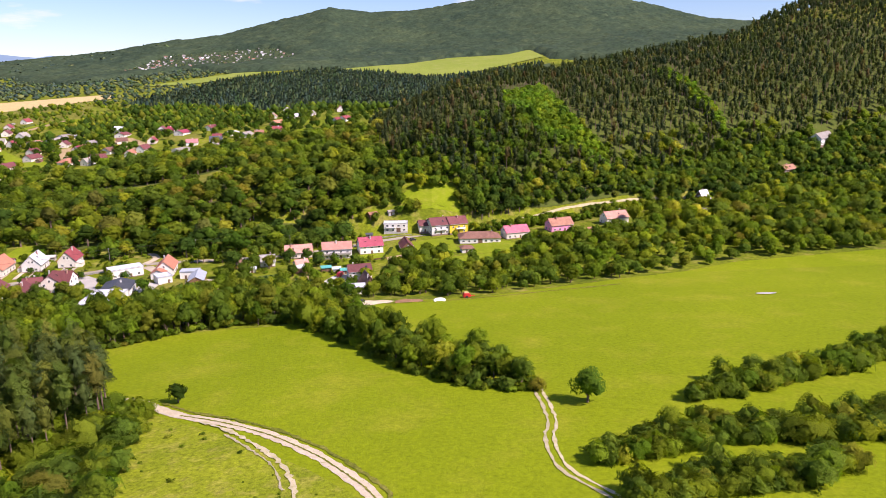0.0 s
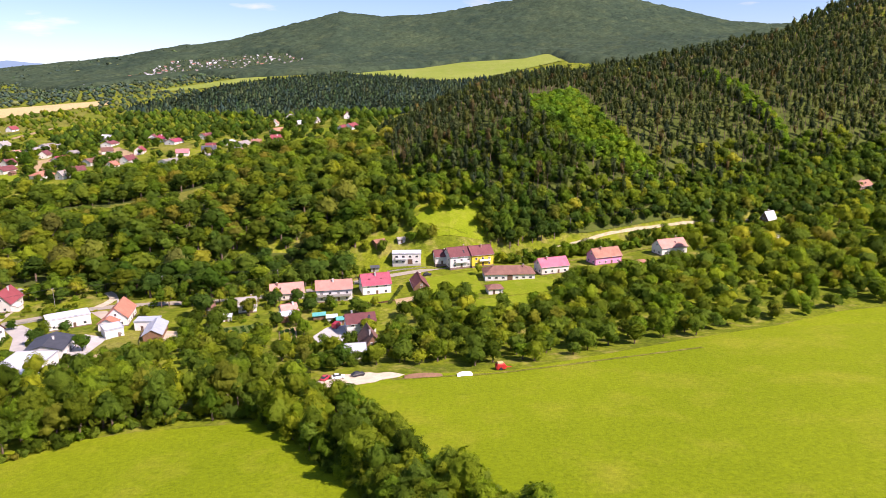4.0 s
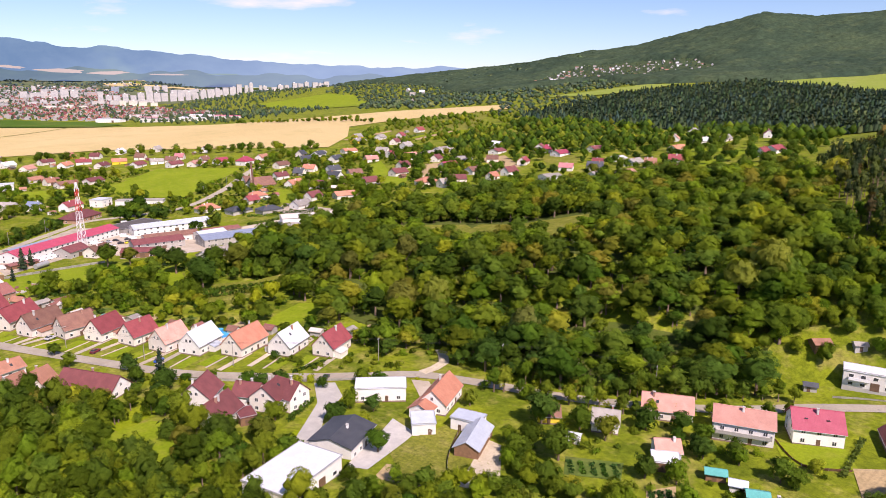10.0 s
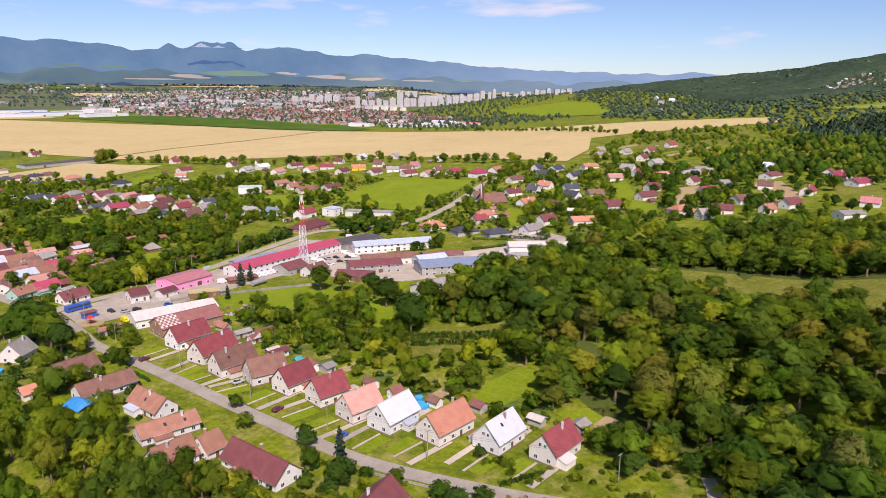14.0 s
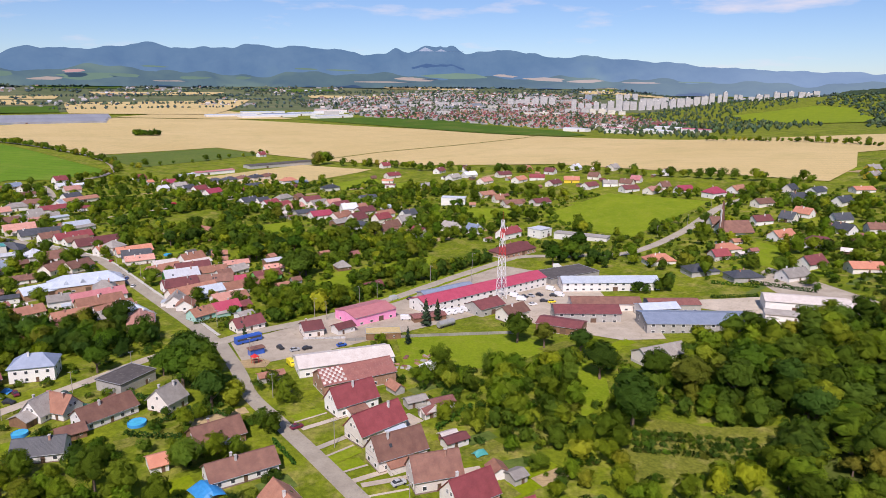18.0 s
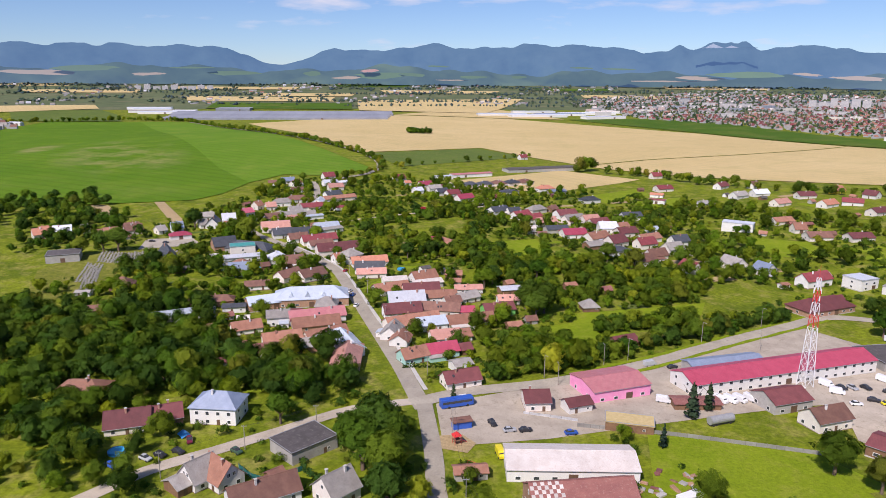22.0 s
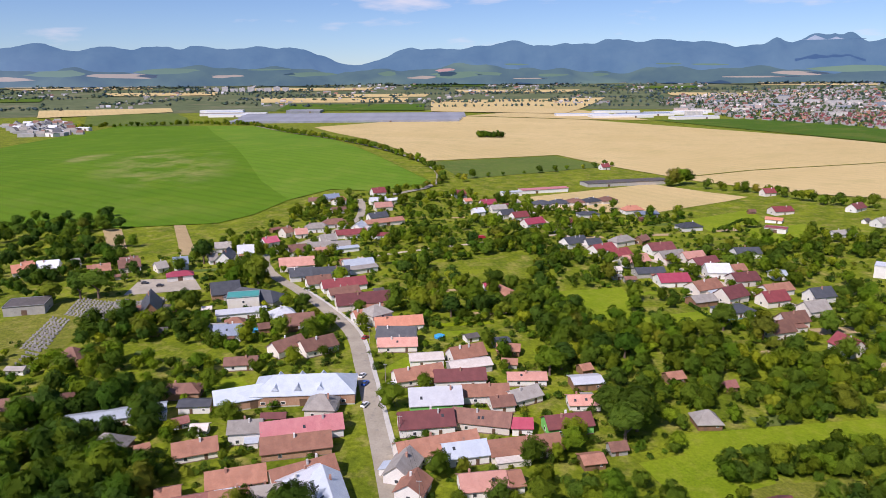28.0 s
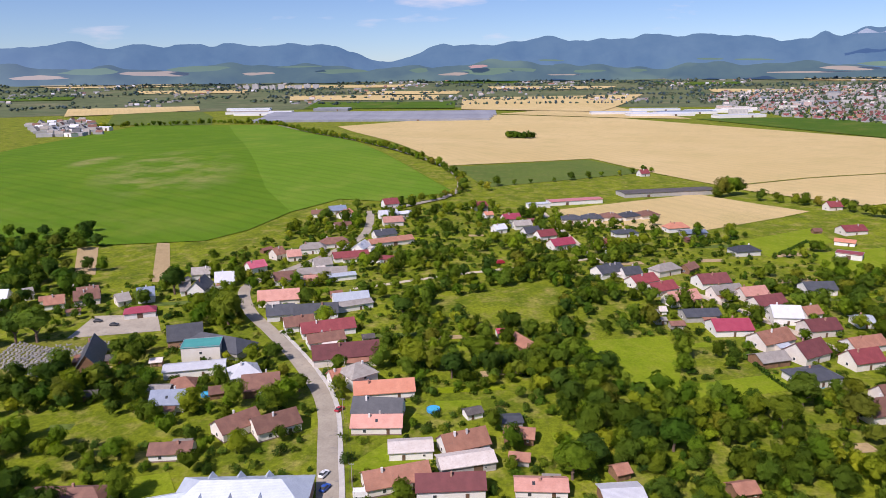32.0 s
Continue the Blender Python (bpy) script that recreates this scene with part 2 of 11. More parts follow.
def foliage(name, dark, light, odd, through=0.25, ragged=False):
    """Leaves: colour by tree and by clump, with some light passing through."""
    m, t, p = nodes_of(name)
    info, at = t.nodes.new("ShaderNodeObjectInfo"), t.nodes.new("ShaderNodeAttribute")
    at.attribute_name = "tint"
    add = t.nodes.new("ShaderNodeMath")
    add.operation = "ADD"
    link(t, info.outputs["Random"], add.inputs[0])
    link(t, at.outputs["Fac"], add.inputs[1])
    fr = t.nodes.new("ShaderNodeMath")
    fr.operation = "FRACT"
    link(t, add.outputs[0], fr.inputs[0])
    geo = t.nodes.new("ShaderNodeNewGeometry")
    n = noise_node(t, 2.6, 3, 0.65, coords(t))
    stand = noise_node(t, 0.035, 3, 0.6, coords(t))
    sort = t.nodes.new("ShaderNodeValToRGB")
    steps = sort.color_ramp.elements
    cool = tuple(0.55 * d + 0.45 * l for d, l in zip(dark, light))
    steps[0].position, steps[0].color = 0.0, (*dark, 1)
    steps[1].position, steps[1].color = 0.97, (*odd, 1)
    for at_, c_ in ((0.30, (cool[0] * 0.70, cool[1] * 0.90, cool[2] * 1.7)), (0.55, cool), (0.72, (cool[0] * 0.70, cool[1] * 1.02, cool[2])), (0.93, light)):
        e = steps.new(at_)
        e.color = (*c_, 1)
    link(t, fr.outputs[0], sort.inputs[0])
    turn = t.nodes.new("ShaderNodeMath")
    turn.operation = "MULTIPLY"
    turn.inputs[1].default_value = 7.31
    link(t, fr.outputs[0], turn.inputs[0])
    again = t.nodes.new("ShaderNodeMath")
    again.operation = "FRACT"
    link(t, turn.outputs[0], again.inputs[0])
    col = blend(t, 1.0, sort.outputs[0], ramp(t, again.outputs[0], 0, 1, (0.70, 0.72, 0.72, 1), (1.26, 1.24, 1.2, 1)), "MULTIPLY")
    col = blend(t, 0.7, col, ramp(t, stand.outputs[0], 0.35, 0.65, (0.62, 0.74, 0.95, 1), (1.3, 1.2, 1.0, 1)), "MULTIPLY")
    col = blend(t, 0.28, col, ramp(t, geo.outputs["Random Per Island"], 0, 1, (0.62, 0.66, 0.55, 1), (1.4, 1.33, 1.2, 1)), "MULTIPLY")
    col = blend(t, 0.45, col, ramp(t, n.outputs[0], 0.32, 0.68, (0.45, 0.48, 0.5, 1), (1.55, 1.5, 1.4, 1)), "MULTIPLY")
    link(t, col, p.inputs["Base Color"])
    leafy = noise_node(t, 2.4, 3, 0.7, coords(t))
    bn = t.nodes.new("ShaderNodeBump")
    bn.inputs["Strength"].default_value, bn.inputs["Distance"].default_value = 0.8, 0.35
    link(t, leafy.outputs[0], bn.inputs["Height"])
    link(t, bn.outputs[0], p.inputs["Normal"])
    p.inputs["Roughness"].default_value = 0.75
    p.inputs["Specular IOR Level"].default_value = 0.08
    tr, mx, out = t.nodes.new("ShaderNodeBsdfTranslucent"), t.nodes.new("ShaderNodeMixShader"), t.nodes["Material Output"]
    link(t, blend(t, 1.0, col, (1.1, 1.15, 0.5), "MULTIPLY"), tr.inputs[0])
    mx.inputs[0].default_value = through
    link(t, p.outputs[0], mx.inputs[1])
    link(t, tr.outputs[0], mx.inputs[2])
    last = mx.outputs[0]
    if ragged:
        # the clumps break up into sprays with gaps between
        gaps, clear, cut = noise_node(t, 4.2, 2, 0.6, coords(t)), t.nodes.new("ShaderNodeBsdfTransparent"), t.nodes.new("ShaderNodeMixShader")
        link(t, ramp(t, gaps.outputs[0], 0.475, 0.495), cut.inputs[0])
        link(t, clear.outputs[0], cut.inputs[1])
        link(t, last, cut.inputs[2])
        last = cut.outputs[0]
    link(t, last, out.inputs[0])
    return m


def tiles(name, a, b, moss, rows=3.2, rough=0.7, metal=0.0):
    """A roof skin: courses that run along the eaves, weathered patches."""
    m, t, p = nodes_of(name)
    v = coords(t)
    w = t.nodes.new("ShaderNodeTexWave")
    w.bands_direction = "Z"
    w.inputs["Scale"].default_value, w.inputs["Distortion"].default_value = rows, 0.2
    link(t, v, w.inputs["Vector"])
    big, mid, small = noise_node(t, 0.35, 3, 0.6, v), noise_node(t, 1.6, 5, 0.7, v), noise_node(t, 9, 2, 0.6, v)
    col = blend(t, ramp(t, big.outputs[0], 0.35, 0.65), a, b)
    col = blend(t, ramp(t, mid.outputs[0], 0.55, 0.78), col, moss)
    col = blend(t, 0.3, col, ramp(t, small.outputs[0], 0.3, 0.7, (0.6, 0.6, 0.6, 1), (1.3, 1.3, 1.3, 1)), "MULTIPLY")
    col = blend(t, 0.25, col, ramp(t, w.outputs[0], 0.05, 0.5, (0.45, 0.45, 0.45, 1), (1.1, 1.1, 1.1, 1)), "MULTIPLY")
    info = t.nodes.new("ShaderNodeObjectInfo")
    col = blend(t, 1.0, col, ramp(t, info.outputs["Random"], 0, 1, (0.8, 0.8, 0.8, 1), (1.2, 1.2, 1.2, 1)), "MULTIPLY")
    link(t, col, p.inputs["Base Color"])
    p.inputs["Roughness"].default_value, p.inputs["Metallic"].default_value = rough, metal
    bn = t.nodes.new("ShaderNodeBump")
    bn.inputs["Strength"].default_value, bn.inputs["Distance"].default_value = 0.5, 0.06
    link(t, w.outputs[0], bn.inputs["Height"])
    link(t, bn.outputs[0], p.inputs["Normal"])
    return m


LEAVES = {
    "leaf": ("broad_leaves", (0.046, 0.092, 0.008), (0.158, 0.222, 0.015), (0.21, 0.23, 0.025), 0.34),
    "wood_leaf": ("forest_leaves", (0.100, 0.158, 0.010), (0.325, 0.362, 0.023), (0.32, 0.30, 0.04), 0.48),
    "fruit_leaf": ("orchard_leaves", (0.104, 0.160, 0.009), (0.300, 0.350, 0.019), (0.32, 0.34, 0.03), 0.45),
    "young_leaf": ("young_leaves", (0.15, 0.25, 0.013), (0.22, 0.32, 0.018), (0.26, 0.30, 0.02), 0.38),
    "scots_leaf": ("grey_pine_needles", (0.092, 0.118, 0.020), (0.190, 0.210, 0.032), (0.20, 0.20, 0.04), 0.35),
    "pine_leaf": ("pine_needles", (0.050, 0.070, 0.018), (0.106, 0.116, 0.026), (0.15, 0.11, 0.04), 0.24),
    "olive_leaf": ("linden_leaves", (0.20, 0.190, 0.022), (0.30, 0.270, 0.035), (0.32, 0.27, 0.05), 0.36),
}
M = {
    "ground": field("garden_grass", (0.108, 0.150, 0.009), (0.212, 0.252, 0.013), (0.32, 0.28, 0.08), big=0.05, mid=0.11, grain=0.85, fine=0.5),
    "meadow": field("meadow_grass", (0.180, 0.246, 0.003), (0.218, 0.282, 0.005), (0.27, 0.295, 0.018), big=0.010, mid=0.05),
    "lawn": field("lawn_grass", (0.172, 0.245, 0.008), (0.225, 0.290, 0.012), (0.25, 0.28, 0.03), big=0.05, mid=0.2),
    "crop": field("green_crop", (0.060, 0.125, 0.010), (0.078, 0.150, 0.012), (0.150, 0.165, 0.035), stripe=0.25, turn=0.5, gap=9, big=0.006, mid=0.012),
    "bigcrop": field("young_crop", (0.086, 0.180, 0.007), (0.108, 0.208, 0.009), (0.138, 0.218, 0.014), stripe=0.22, turn=0.5, gap=18, big=0.005, mid=0.02),
    "palecrop": field("paler_crop", (0.110, 0.220, 0.013), (0.138, 0.246, 0.017), (0.18, 0.26, 0.030), stripe=0.18, turn=0.5, gap=18, big=0.005, mid=0.02),
    "darkcrop": field("dark_crop", (0.10, 0.15, 0.03), (0.13, 0.18, 0.035), (0.16, 0.18, 0.05), stripe=0.35, turn=0.6, gap=6),
    "wheat": field("ripe_wheat", (0.56, 0.43, 0.20), (0.62, 0.48, 0.24), (0.50, 0.40, 0.18), stripe=0.10, turn=1.0, gap=16, big=0.004, mid=0.02),
    "soil": field("bare_soil", (0.42, 0.31, 0.17), (0.48, 0.36, 0.20), (0.36, 0.27, 0.14), stripe=0.2, turn=0.3, gap=2),
    "rough": field("rough_grass", (0.15, 0.17, 0.022), (0.21, 0.215, 0.032), (0.29, 0.26, 0.08), big=0.05, mid=0.2, grain=0.9),
    "weeds": field("weedy_grass", (0.175, 0.23, 0.010), (0.275, 0.32, 0.016), (0.34, 0.32, 0.06), big=0.06, mid=0.25, grain=0.95, fine=1.1),
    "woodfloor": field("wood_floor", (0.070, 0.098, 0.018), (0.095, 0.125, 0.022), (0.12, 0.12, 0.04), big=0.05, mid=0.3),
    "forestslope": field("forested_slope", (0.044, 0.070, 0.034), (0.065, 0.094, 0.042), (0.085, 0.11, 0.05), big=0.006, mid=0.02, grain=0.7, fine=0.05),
    # plain and canopy: the greyness of haze is put into their base colours
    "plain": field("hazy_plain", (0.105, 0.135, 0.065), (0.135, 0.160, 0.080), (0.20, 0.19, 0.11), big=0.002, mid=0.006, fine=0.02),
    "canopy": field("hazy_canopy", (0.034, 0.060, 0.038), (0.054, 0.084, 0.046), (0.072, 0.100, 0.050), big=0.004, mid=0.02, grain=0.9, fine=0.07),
    "asphalt": surface("worn_asphalt", (0.35, 0.305, 0.235), (0.43, 0.38, 0.295), 0.12, 1.5, 0.95, worn=(0.27, 0.245, 0.21)),
    "yard": surface("pale_gravel", (0.44, 0.37, 0.28), (0.56, 0.48, 0.37), 0.12, 2.0, 0.95, worn=(0.33, 0.28, 0.20)),
    "concrete": surface("concrete", (0.46, 0.44, 0.40), (0.54, 0.52, 0.47), 0.4, 4.0, 0.9),
    "track": surface("dirt_track", (0.56, 0.47, 0.33), (0.66, 0.57, 0.41), 0.35, 1.6, 0.95, worn=(0.33, 0.31, 0.12)),
    "rut": surface("stony_rut", (0.42, 0.37, 0.20), (0.56, 0.49, 0.32), 0.5, 2.4, 0.95, worn=(0.24, 0.25, 0.05)),
    "bark": surface("bark", (0.15, 0.10, 0.07), (0.21, 0.15, 0.105), 1.0, 5.0, 0.95, bump=0.4),
    "box_leaf": foliage("hedge_leaves", (0.045, 0.095, 0.012), (0.075, 0.135, 0.015), (0.12, 0.17, 0.03)),
    # far broadleaf woods, with bluish haze mixed into the leaf colours
    "far_leaf": foliage("haze_tinted_woods", (0.075, 0.108, 0.052), (0.125, 0.158, 0.068), (0.16, 0.175, 0.08), 0.15),
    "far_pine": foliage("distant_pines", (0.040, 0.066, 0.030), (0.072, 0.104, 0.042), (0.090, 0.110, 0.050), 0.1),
    # paler and bluer leaves for the plain, haze painted into them
    "haze_leaf": foliage("haze_tinted_leaves", (0.085, 0.118, 0.085), (0.135, 0.165, 0.110), (0.15, 0.17, 0.11), 0.1),
    "farmeadow": field("hill_meadow_grass", (0.205, 0.270, 0.040), (0.245, 0.300, 0.055), (0.27, 0.30, 0.08), big=0.01, mid=0.03),
    # town walls greyed in the base colour to stand for haze
    "far_wall": surface("far_hazed_walls", (0.36, 0.35, 0.35), (0.46, 0.45, 0.44), 0.02, 0.1, 0.9),
    "white": surface("white_plaster", (0.74, 0.72, 0.67), (0.80, 0.78, 0.73), 0.4, 4, 0.85),
    "cream": surface("cream_plaster", (0.75, 0.69, 0.60), (0.80, 0.75, 0.66), 0.4, 4, 0.85),
    "beige": surface("beige_render", (0.69, 0.62, 0.55), (0.75, 0.69, 0.62), 0.4, 4, 0.85),
    "grey": surface("grey_render", (0.36, 0.34, 0.31), (0.44, 0.42, 0.38), 0.4, 4, 0.9, worn=(0.28, 0.26, 0.23)),
    "brickwall": surface("bare_brick_wall", (0.36, 0.20, 0.12), (0.44, 0.26, 0.16), 0.5, 6, 0.9, worn=(0.5, 0.42, 0.34)),
    "yellow": surface("yellow_plaster", (0.78, 0.55, 0.03), (0.84, 0.60, 0.05), 0.4, 4, 0.85, vary=0.03),
    "green": surface("green_plaster", (0.16, 0.50, 0.10), (0.20, 0.56, 0.13), 0.4, 4, 0.85),
    "mint": surface("mint_plaster", (0.30, 0.52, 0.44), (0.36, 0.58, 0.50), 0.4, 4, 0.85),
    "pinkwall": surface("pink_plaster", (0.80, 0.28, 0.48), (0.85, 0.34, 0.53), 0.4, 4, 0.85),
    "woodwall": surface("brown_boards", (0.20, 0.11, 0.06), (0.27, 0.15, 0.08), 0.8, 6, 0.85),
    "plinth": surface("dark_plinth", (0.22, 0.15, 0.12), (0.28, 0.20, 0.16), 0.6, 5, 0.9),
    "r_pink": tiles("pink_roof_tiles", (0.54, 0.26, 0.20), (0.62, 0.32, 0.25), (0.42, 0.22, 0.17)),
    "r_orange": tiles("orange_roof_tiles", (0.52, 0.205, 0.125), (0.59, 0.255, 0.16), (0.42, 0.20, 0.13)),
    "r_old": tiles("old_clay_tiles", (0.32, 0.145, 0.092), (0.42, 0.200, 0.128), (0.24, 0.16, 0.12)),
    "r_red": tiles("red_roof_tiles", (0.235, 0.048, 0.052), (0.30, 0.066, 0.070), (0.20, 0.05, 0.05)),
    "r_crimson": tiles("crimson_sheet_roof", (0.42, 0.060, 0.100), (0.48, 0.080, 0.125), (0.34, 0.06, 0.09), rough=0.5),
    "r_maroon": tiles("maroon_roof_tiles", (0.165, 0.050, 0.050), (0.215, 0.066, 0.064), (0.14, 0.05, 0.05)),
    "r_brown": tiles("brown_roof_tiles", (0.19, 0.09, 0.065), (0.26, 0.13, 0.09), (0.14, 0.09, 0.07)),
    "r_dark": tiles("anthracite_roof", (0.060, 0.065, 0.075), (0.085, 0.09, 0.10), (0.07, 0.07, 0.07), rough=0.5),
    "r_grey": tiles("grey_fibre_roof", (0.30, 0.27, 0.24), (0.38, 0.35, 0.31), (0.22, 0.20, 0.17)),
    "r_white": tiles("bright_metal_roof", (0.66, 0.68, 0.72), (0.74, 0.76, 0.79), (0.56, 0.58, 0.62), rough=0.35),
    "r_metal": tiles("pale_blue_metal_roof", (0.50, 0.56, 0.63), (0.58, 0.64, 0.70), (0.42, 0.47, 0.53), rough=0.35),
    "r_blue": tiles("slate_blue_sheet_roof", (0.22, 0.27, 0.36), (0.27, 0.32, 0.42), (0.20, 0.24, 0.30), rough=0.45),
    "r_rose": tiles("rose_sheet_roof", (0.50, 0.10, 0.15), (0.57, 0.14, 0.19), (0.42, 0.12, 0.15), rough=0.5),
    "r_salmon": tiles("salmon_sheet_roof", (0.47, 0.165, 0.175), (0.53, 0.21, 0.21), (0.40, 0.16, 0.16), rough=0.5),
    "r_teal": tiles("teal_sheet_roof", (0.06, 0.33, 0.30), (0.08, 0.38, 0.34), (0.05, 0.26, 0.24), rough=0.5),
    "r_tar": surface("tarred_flat_roof", (0.085, 0.075, 0.07), (0.12, 0.105, 0.10), 0.3, 3, 0.9, worn=(0.20, 0.18, 0.16)),
    "r_rust": tiles("rusty_sheet_roof", (0.25, 0.095, 0.080), (0.31, 0.125, 0.10), (0.40, 0.27, 0.21)),
    "r_pale": tiles("weathered_pale_sheet_roof", (0.62, 0.55, 0.49), (0.70, 0.64, 0.58), (0.48, 0.36, 0.28)),
    "frame": surface("white_window_frame", (0.78, 0.77, 0.74), (0.82, 0.81, 0.78), 1, 5, 0.6),
    "chimney": surface("chimney_brick", (0.40, 0.20, 0.14), (0.48, 0.28, 0.20), 1.5, 8, 0.9),
    "cap": surface("concrete_cap", (0.48, 0.46, 0.43), (0.56, 0.54, 0.50), 1, 6, 0.9),
    "gutter": surface("zinc_gutter", (0.42, 0.43, 0.44), (0.5, 0.51, 0.52), 1, 6, 0.5, metal=0.4),
    "door": surface("dark_door", (0.12, 0.07, 0.045), (0.17, 0.10, 0.06), 1, 5, 0.6),
    "metalpole": surface("galvanised_steel", (0.42, 0.42, 0.41), (0.50, 0.50, 0.48), 1, 6, 0.5, metal=0.3),
    "pole": surface("grey_pole", (0.30, 0.27, 0.23), (0.38, 0.34, 0.29), 1, 6, 0.9),
    "redpaint": surface("red_paint", (0.62, 0.03, 0.03), (0.68, 0.05, 0.04), 1, 5, 0.5),
    "whitepaint": surface("white_paint", (0.78, 0.78, 0.77), (0.82, 0.82, 0.81), 1, 5, 0.5),
    "blacktyre": surface("tyre_rubber", (0.025, 0.025, 0.025), (0.035, 0.035, 0.035), 2, 6, 0.9),
    "tarp": surface("blue_tarpaulin", (0.03, 0.26, 0.62), (0.04, 0.32, 0.70), 0.8, 4, 0.5),
    "stone": surface("grave_stone", (0.20, 0.19, 0.18), (0.36, 0.34, 0.32), 0.5, 4, 0.7),
    "hay": surface("straw", (0.50, 0.38, 0.16), (0.58, 0.45, 0.22), 1, 6, 0.95),
}


def glassy(name, colour, rough=0.08):
    m, t, p = nodes_of(name)
    v = coords(t)
    n = noise_node(t, 0.8, 2, 0.5, v)
    link(t, blend(t, n.outputs[0], tuple(c * 0.7 for c in colour), tuple(c * 1.4 for c in colour)), p.inputs["Base Color"])
    p.inputs["Roughness"].default_value = rough
    return m


for kind in LEAVES:
    name, *values = LEAVES[kind]
    M[kind] = foliage(name, *values, ragged=True)
    M[kind + "_core"] = foliage(name + "_inner", *values)

stained(M["bigcrop"], -1165, -115, 28, 210, 90, (0.33, 0.29, 0.11))
stained(M["bigcrop"], -1250, -258, 10, 70, 40, (0.34, 0.29, 0.12))
stained(M["bigcrop"], -930, -60, 70, 160, 60, (0.20, 0.24, 0.04), 0.5)
M["pane"] = glassy("window_glass", (0.05, 0.055, 0.06))
M["water"] = glassy("pool_water", (0.06, 0.42, 0.62), 0.05)
M["solar"] = glassy("solar_glass", (0.02, 0.025, 0.05), 0.12)


# ---- building kit ----
def mesh_ob(name, verts, faces, mat, parent=None, label=""):
    me = bpy.data.meshes.new(name)
    me.from_pydata([tuple(map(float, v)) for v in verts], [], [tuple(map(int, f)) for f in faces])
    me.materials.append(mat)
    ob = new(name, me)
    ob.parent = parent
    if label:
        ob["label"] = label
    return ob


def part(name, bm, material, parent=None, label=""):
    me = bpy.data.meshes.new(name)
    bm.to_mesh(me)
    bm.free()
    me.materials.append(material)
    ob = new(name, me)
    ob.parent = parent
    if label:
        ob["label"] = label
    return ob


def box(bm, cx, cy, cz, sx, sy, sz, turn=0.0, tilt=0.0, bevel=0.0):
    m = Matrix.Translation((cx, cy, cz)) @ Matrix.Rotation(turn, 4, "Z") @ Matrix.Rotation(tilt, 4, "X") @ Matrix.Diagonal((sx, sy, sz, 1))
    r = bmesh.ops.create_cube(bm, size=1, matrix=m)
    if bevel:
        edges = {e for v in r["verts"] for e in v.link_edges}
        bmesh.ops.bevel(bm, geom=list(edges), offset=bevel, segments=1, affect="EDGES")
    return bm


def tube(bm, x, y, z0, z1, r0, r1, sides=8):
    h = z1 - z0
    bmesh.ops.create_cone(bm, cap_ends=True, segments=sides, radius1=r0, radius2=r1, depth=h, matrix=Matrix.Translation((x, y, (z0 + z1) / 2)))
    return bm


def empty(name, x, y, z, turn=0.0, label="", category="", group=""):
    ob = new(name)
    ob.empty_display_size = 0.5
    ob.matrix_basis = pose(x, y, z, 0, 0, math.degrees(turn))
    return tagged(ob, label, category, group)


def arrays_ob(name, verts, faces, mats, parent=None, tint=None, slot=None, normals=None):
    """A mesh from arrays of vertices and of faces with one number of corners."""
    me = bpy.data.meshes.new(name)
    nv, nf, k = len(verts), len(faces), faces.shape[1]
    me.vertices.add(nv)
    me.vertices.foreach_set("co", verts.astype(np.float32).ravel())
    me.loops.add(nf * k)
    me.loops.foreach_set("vertex_index", faces.astype(np.int32).ravel())
    me.polygons.add(nf)
    me.polygons.foreach_set("loop_start", np.arange(0, nf * k, k, dtype=np.int32))
    for m in mats:
        me.materials.append(m)
    if slot is not None:
        me.polygons.foreach_set("material_index", slot.astype(np.int32))
    if tint is not None:
        me.attributes.new("tint", "FLOAT", "POINT").data.foreach_set("value", tint.astype(np.float32))
    me.update(calc_edges=True)
    if normals is not None:
        me.polygons.foreach_set("use_smooth", np.ones(nf, bool))
        me.normals_split_custom_set_from_vertices(normals.astype(np.float32))
    ob = new(name, me)
    ob.parent = parent
    return ob

# ---- ground, fields, roads, distance ----
def axis(lo, hi, fine_lo, fine_hi, step, grow=1.14):
    v = list(np.arange(fine_lo, fine_hi + 0.1, step))
    for sign, end in ((1, hi), (-1, lo)):
        s, p = step, (fine_hi if sign > 0 else fine_lo)
        while (end - p) * sign > 0:
            s = min(s * grow, 70)
            p += sign * s
            v.append(p)
    return np.array(sorted(v))


gx, gy = np.meshgrid(axis(-4650, 3400, -1000, 300, 7), axis(-2800, 4700, 0, 800, 7))
ids = np.arange(gx.size).reshape(gx.shape)
arrays_ob("ground", np.stack([gx, gy, height(gx, gy)], -1).reshape(-1, 3),
          np.stack([ids[:-1, :-1], ids[:-1, 1:], ids[1:, 1:], ids[1:, :-1]], -1).reshape(-1, 4), [M["ground"]])
ground = bpy.data.objects["ground"]
tagged(ground, "green valley floor with gardens and grass", "ground", kind="structure")
for poly in ground.data.polygons:
    poly.use_smooth = True


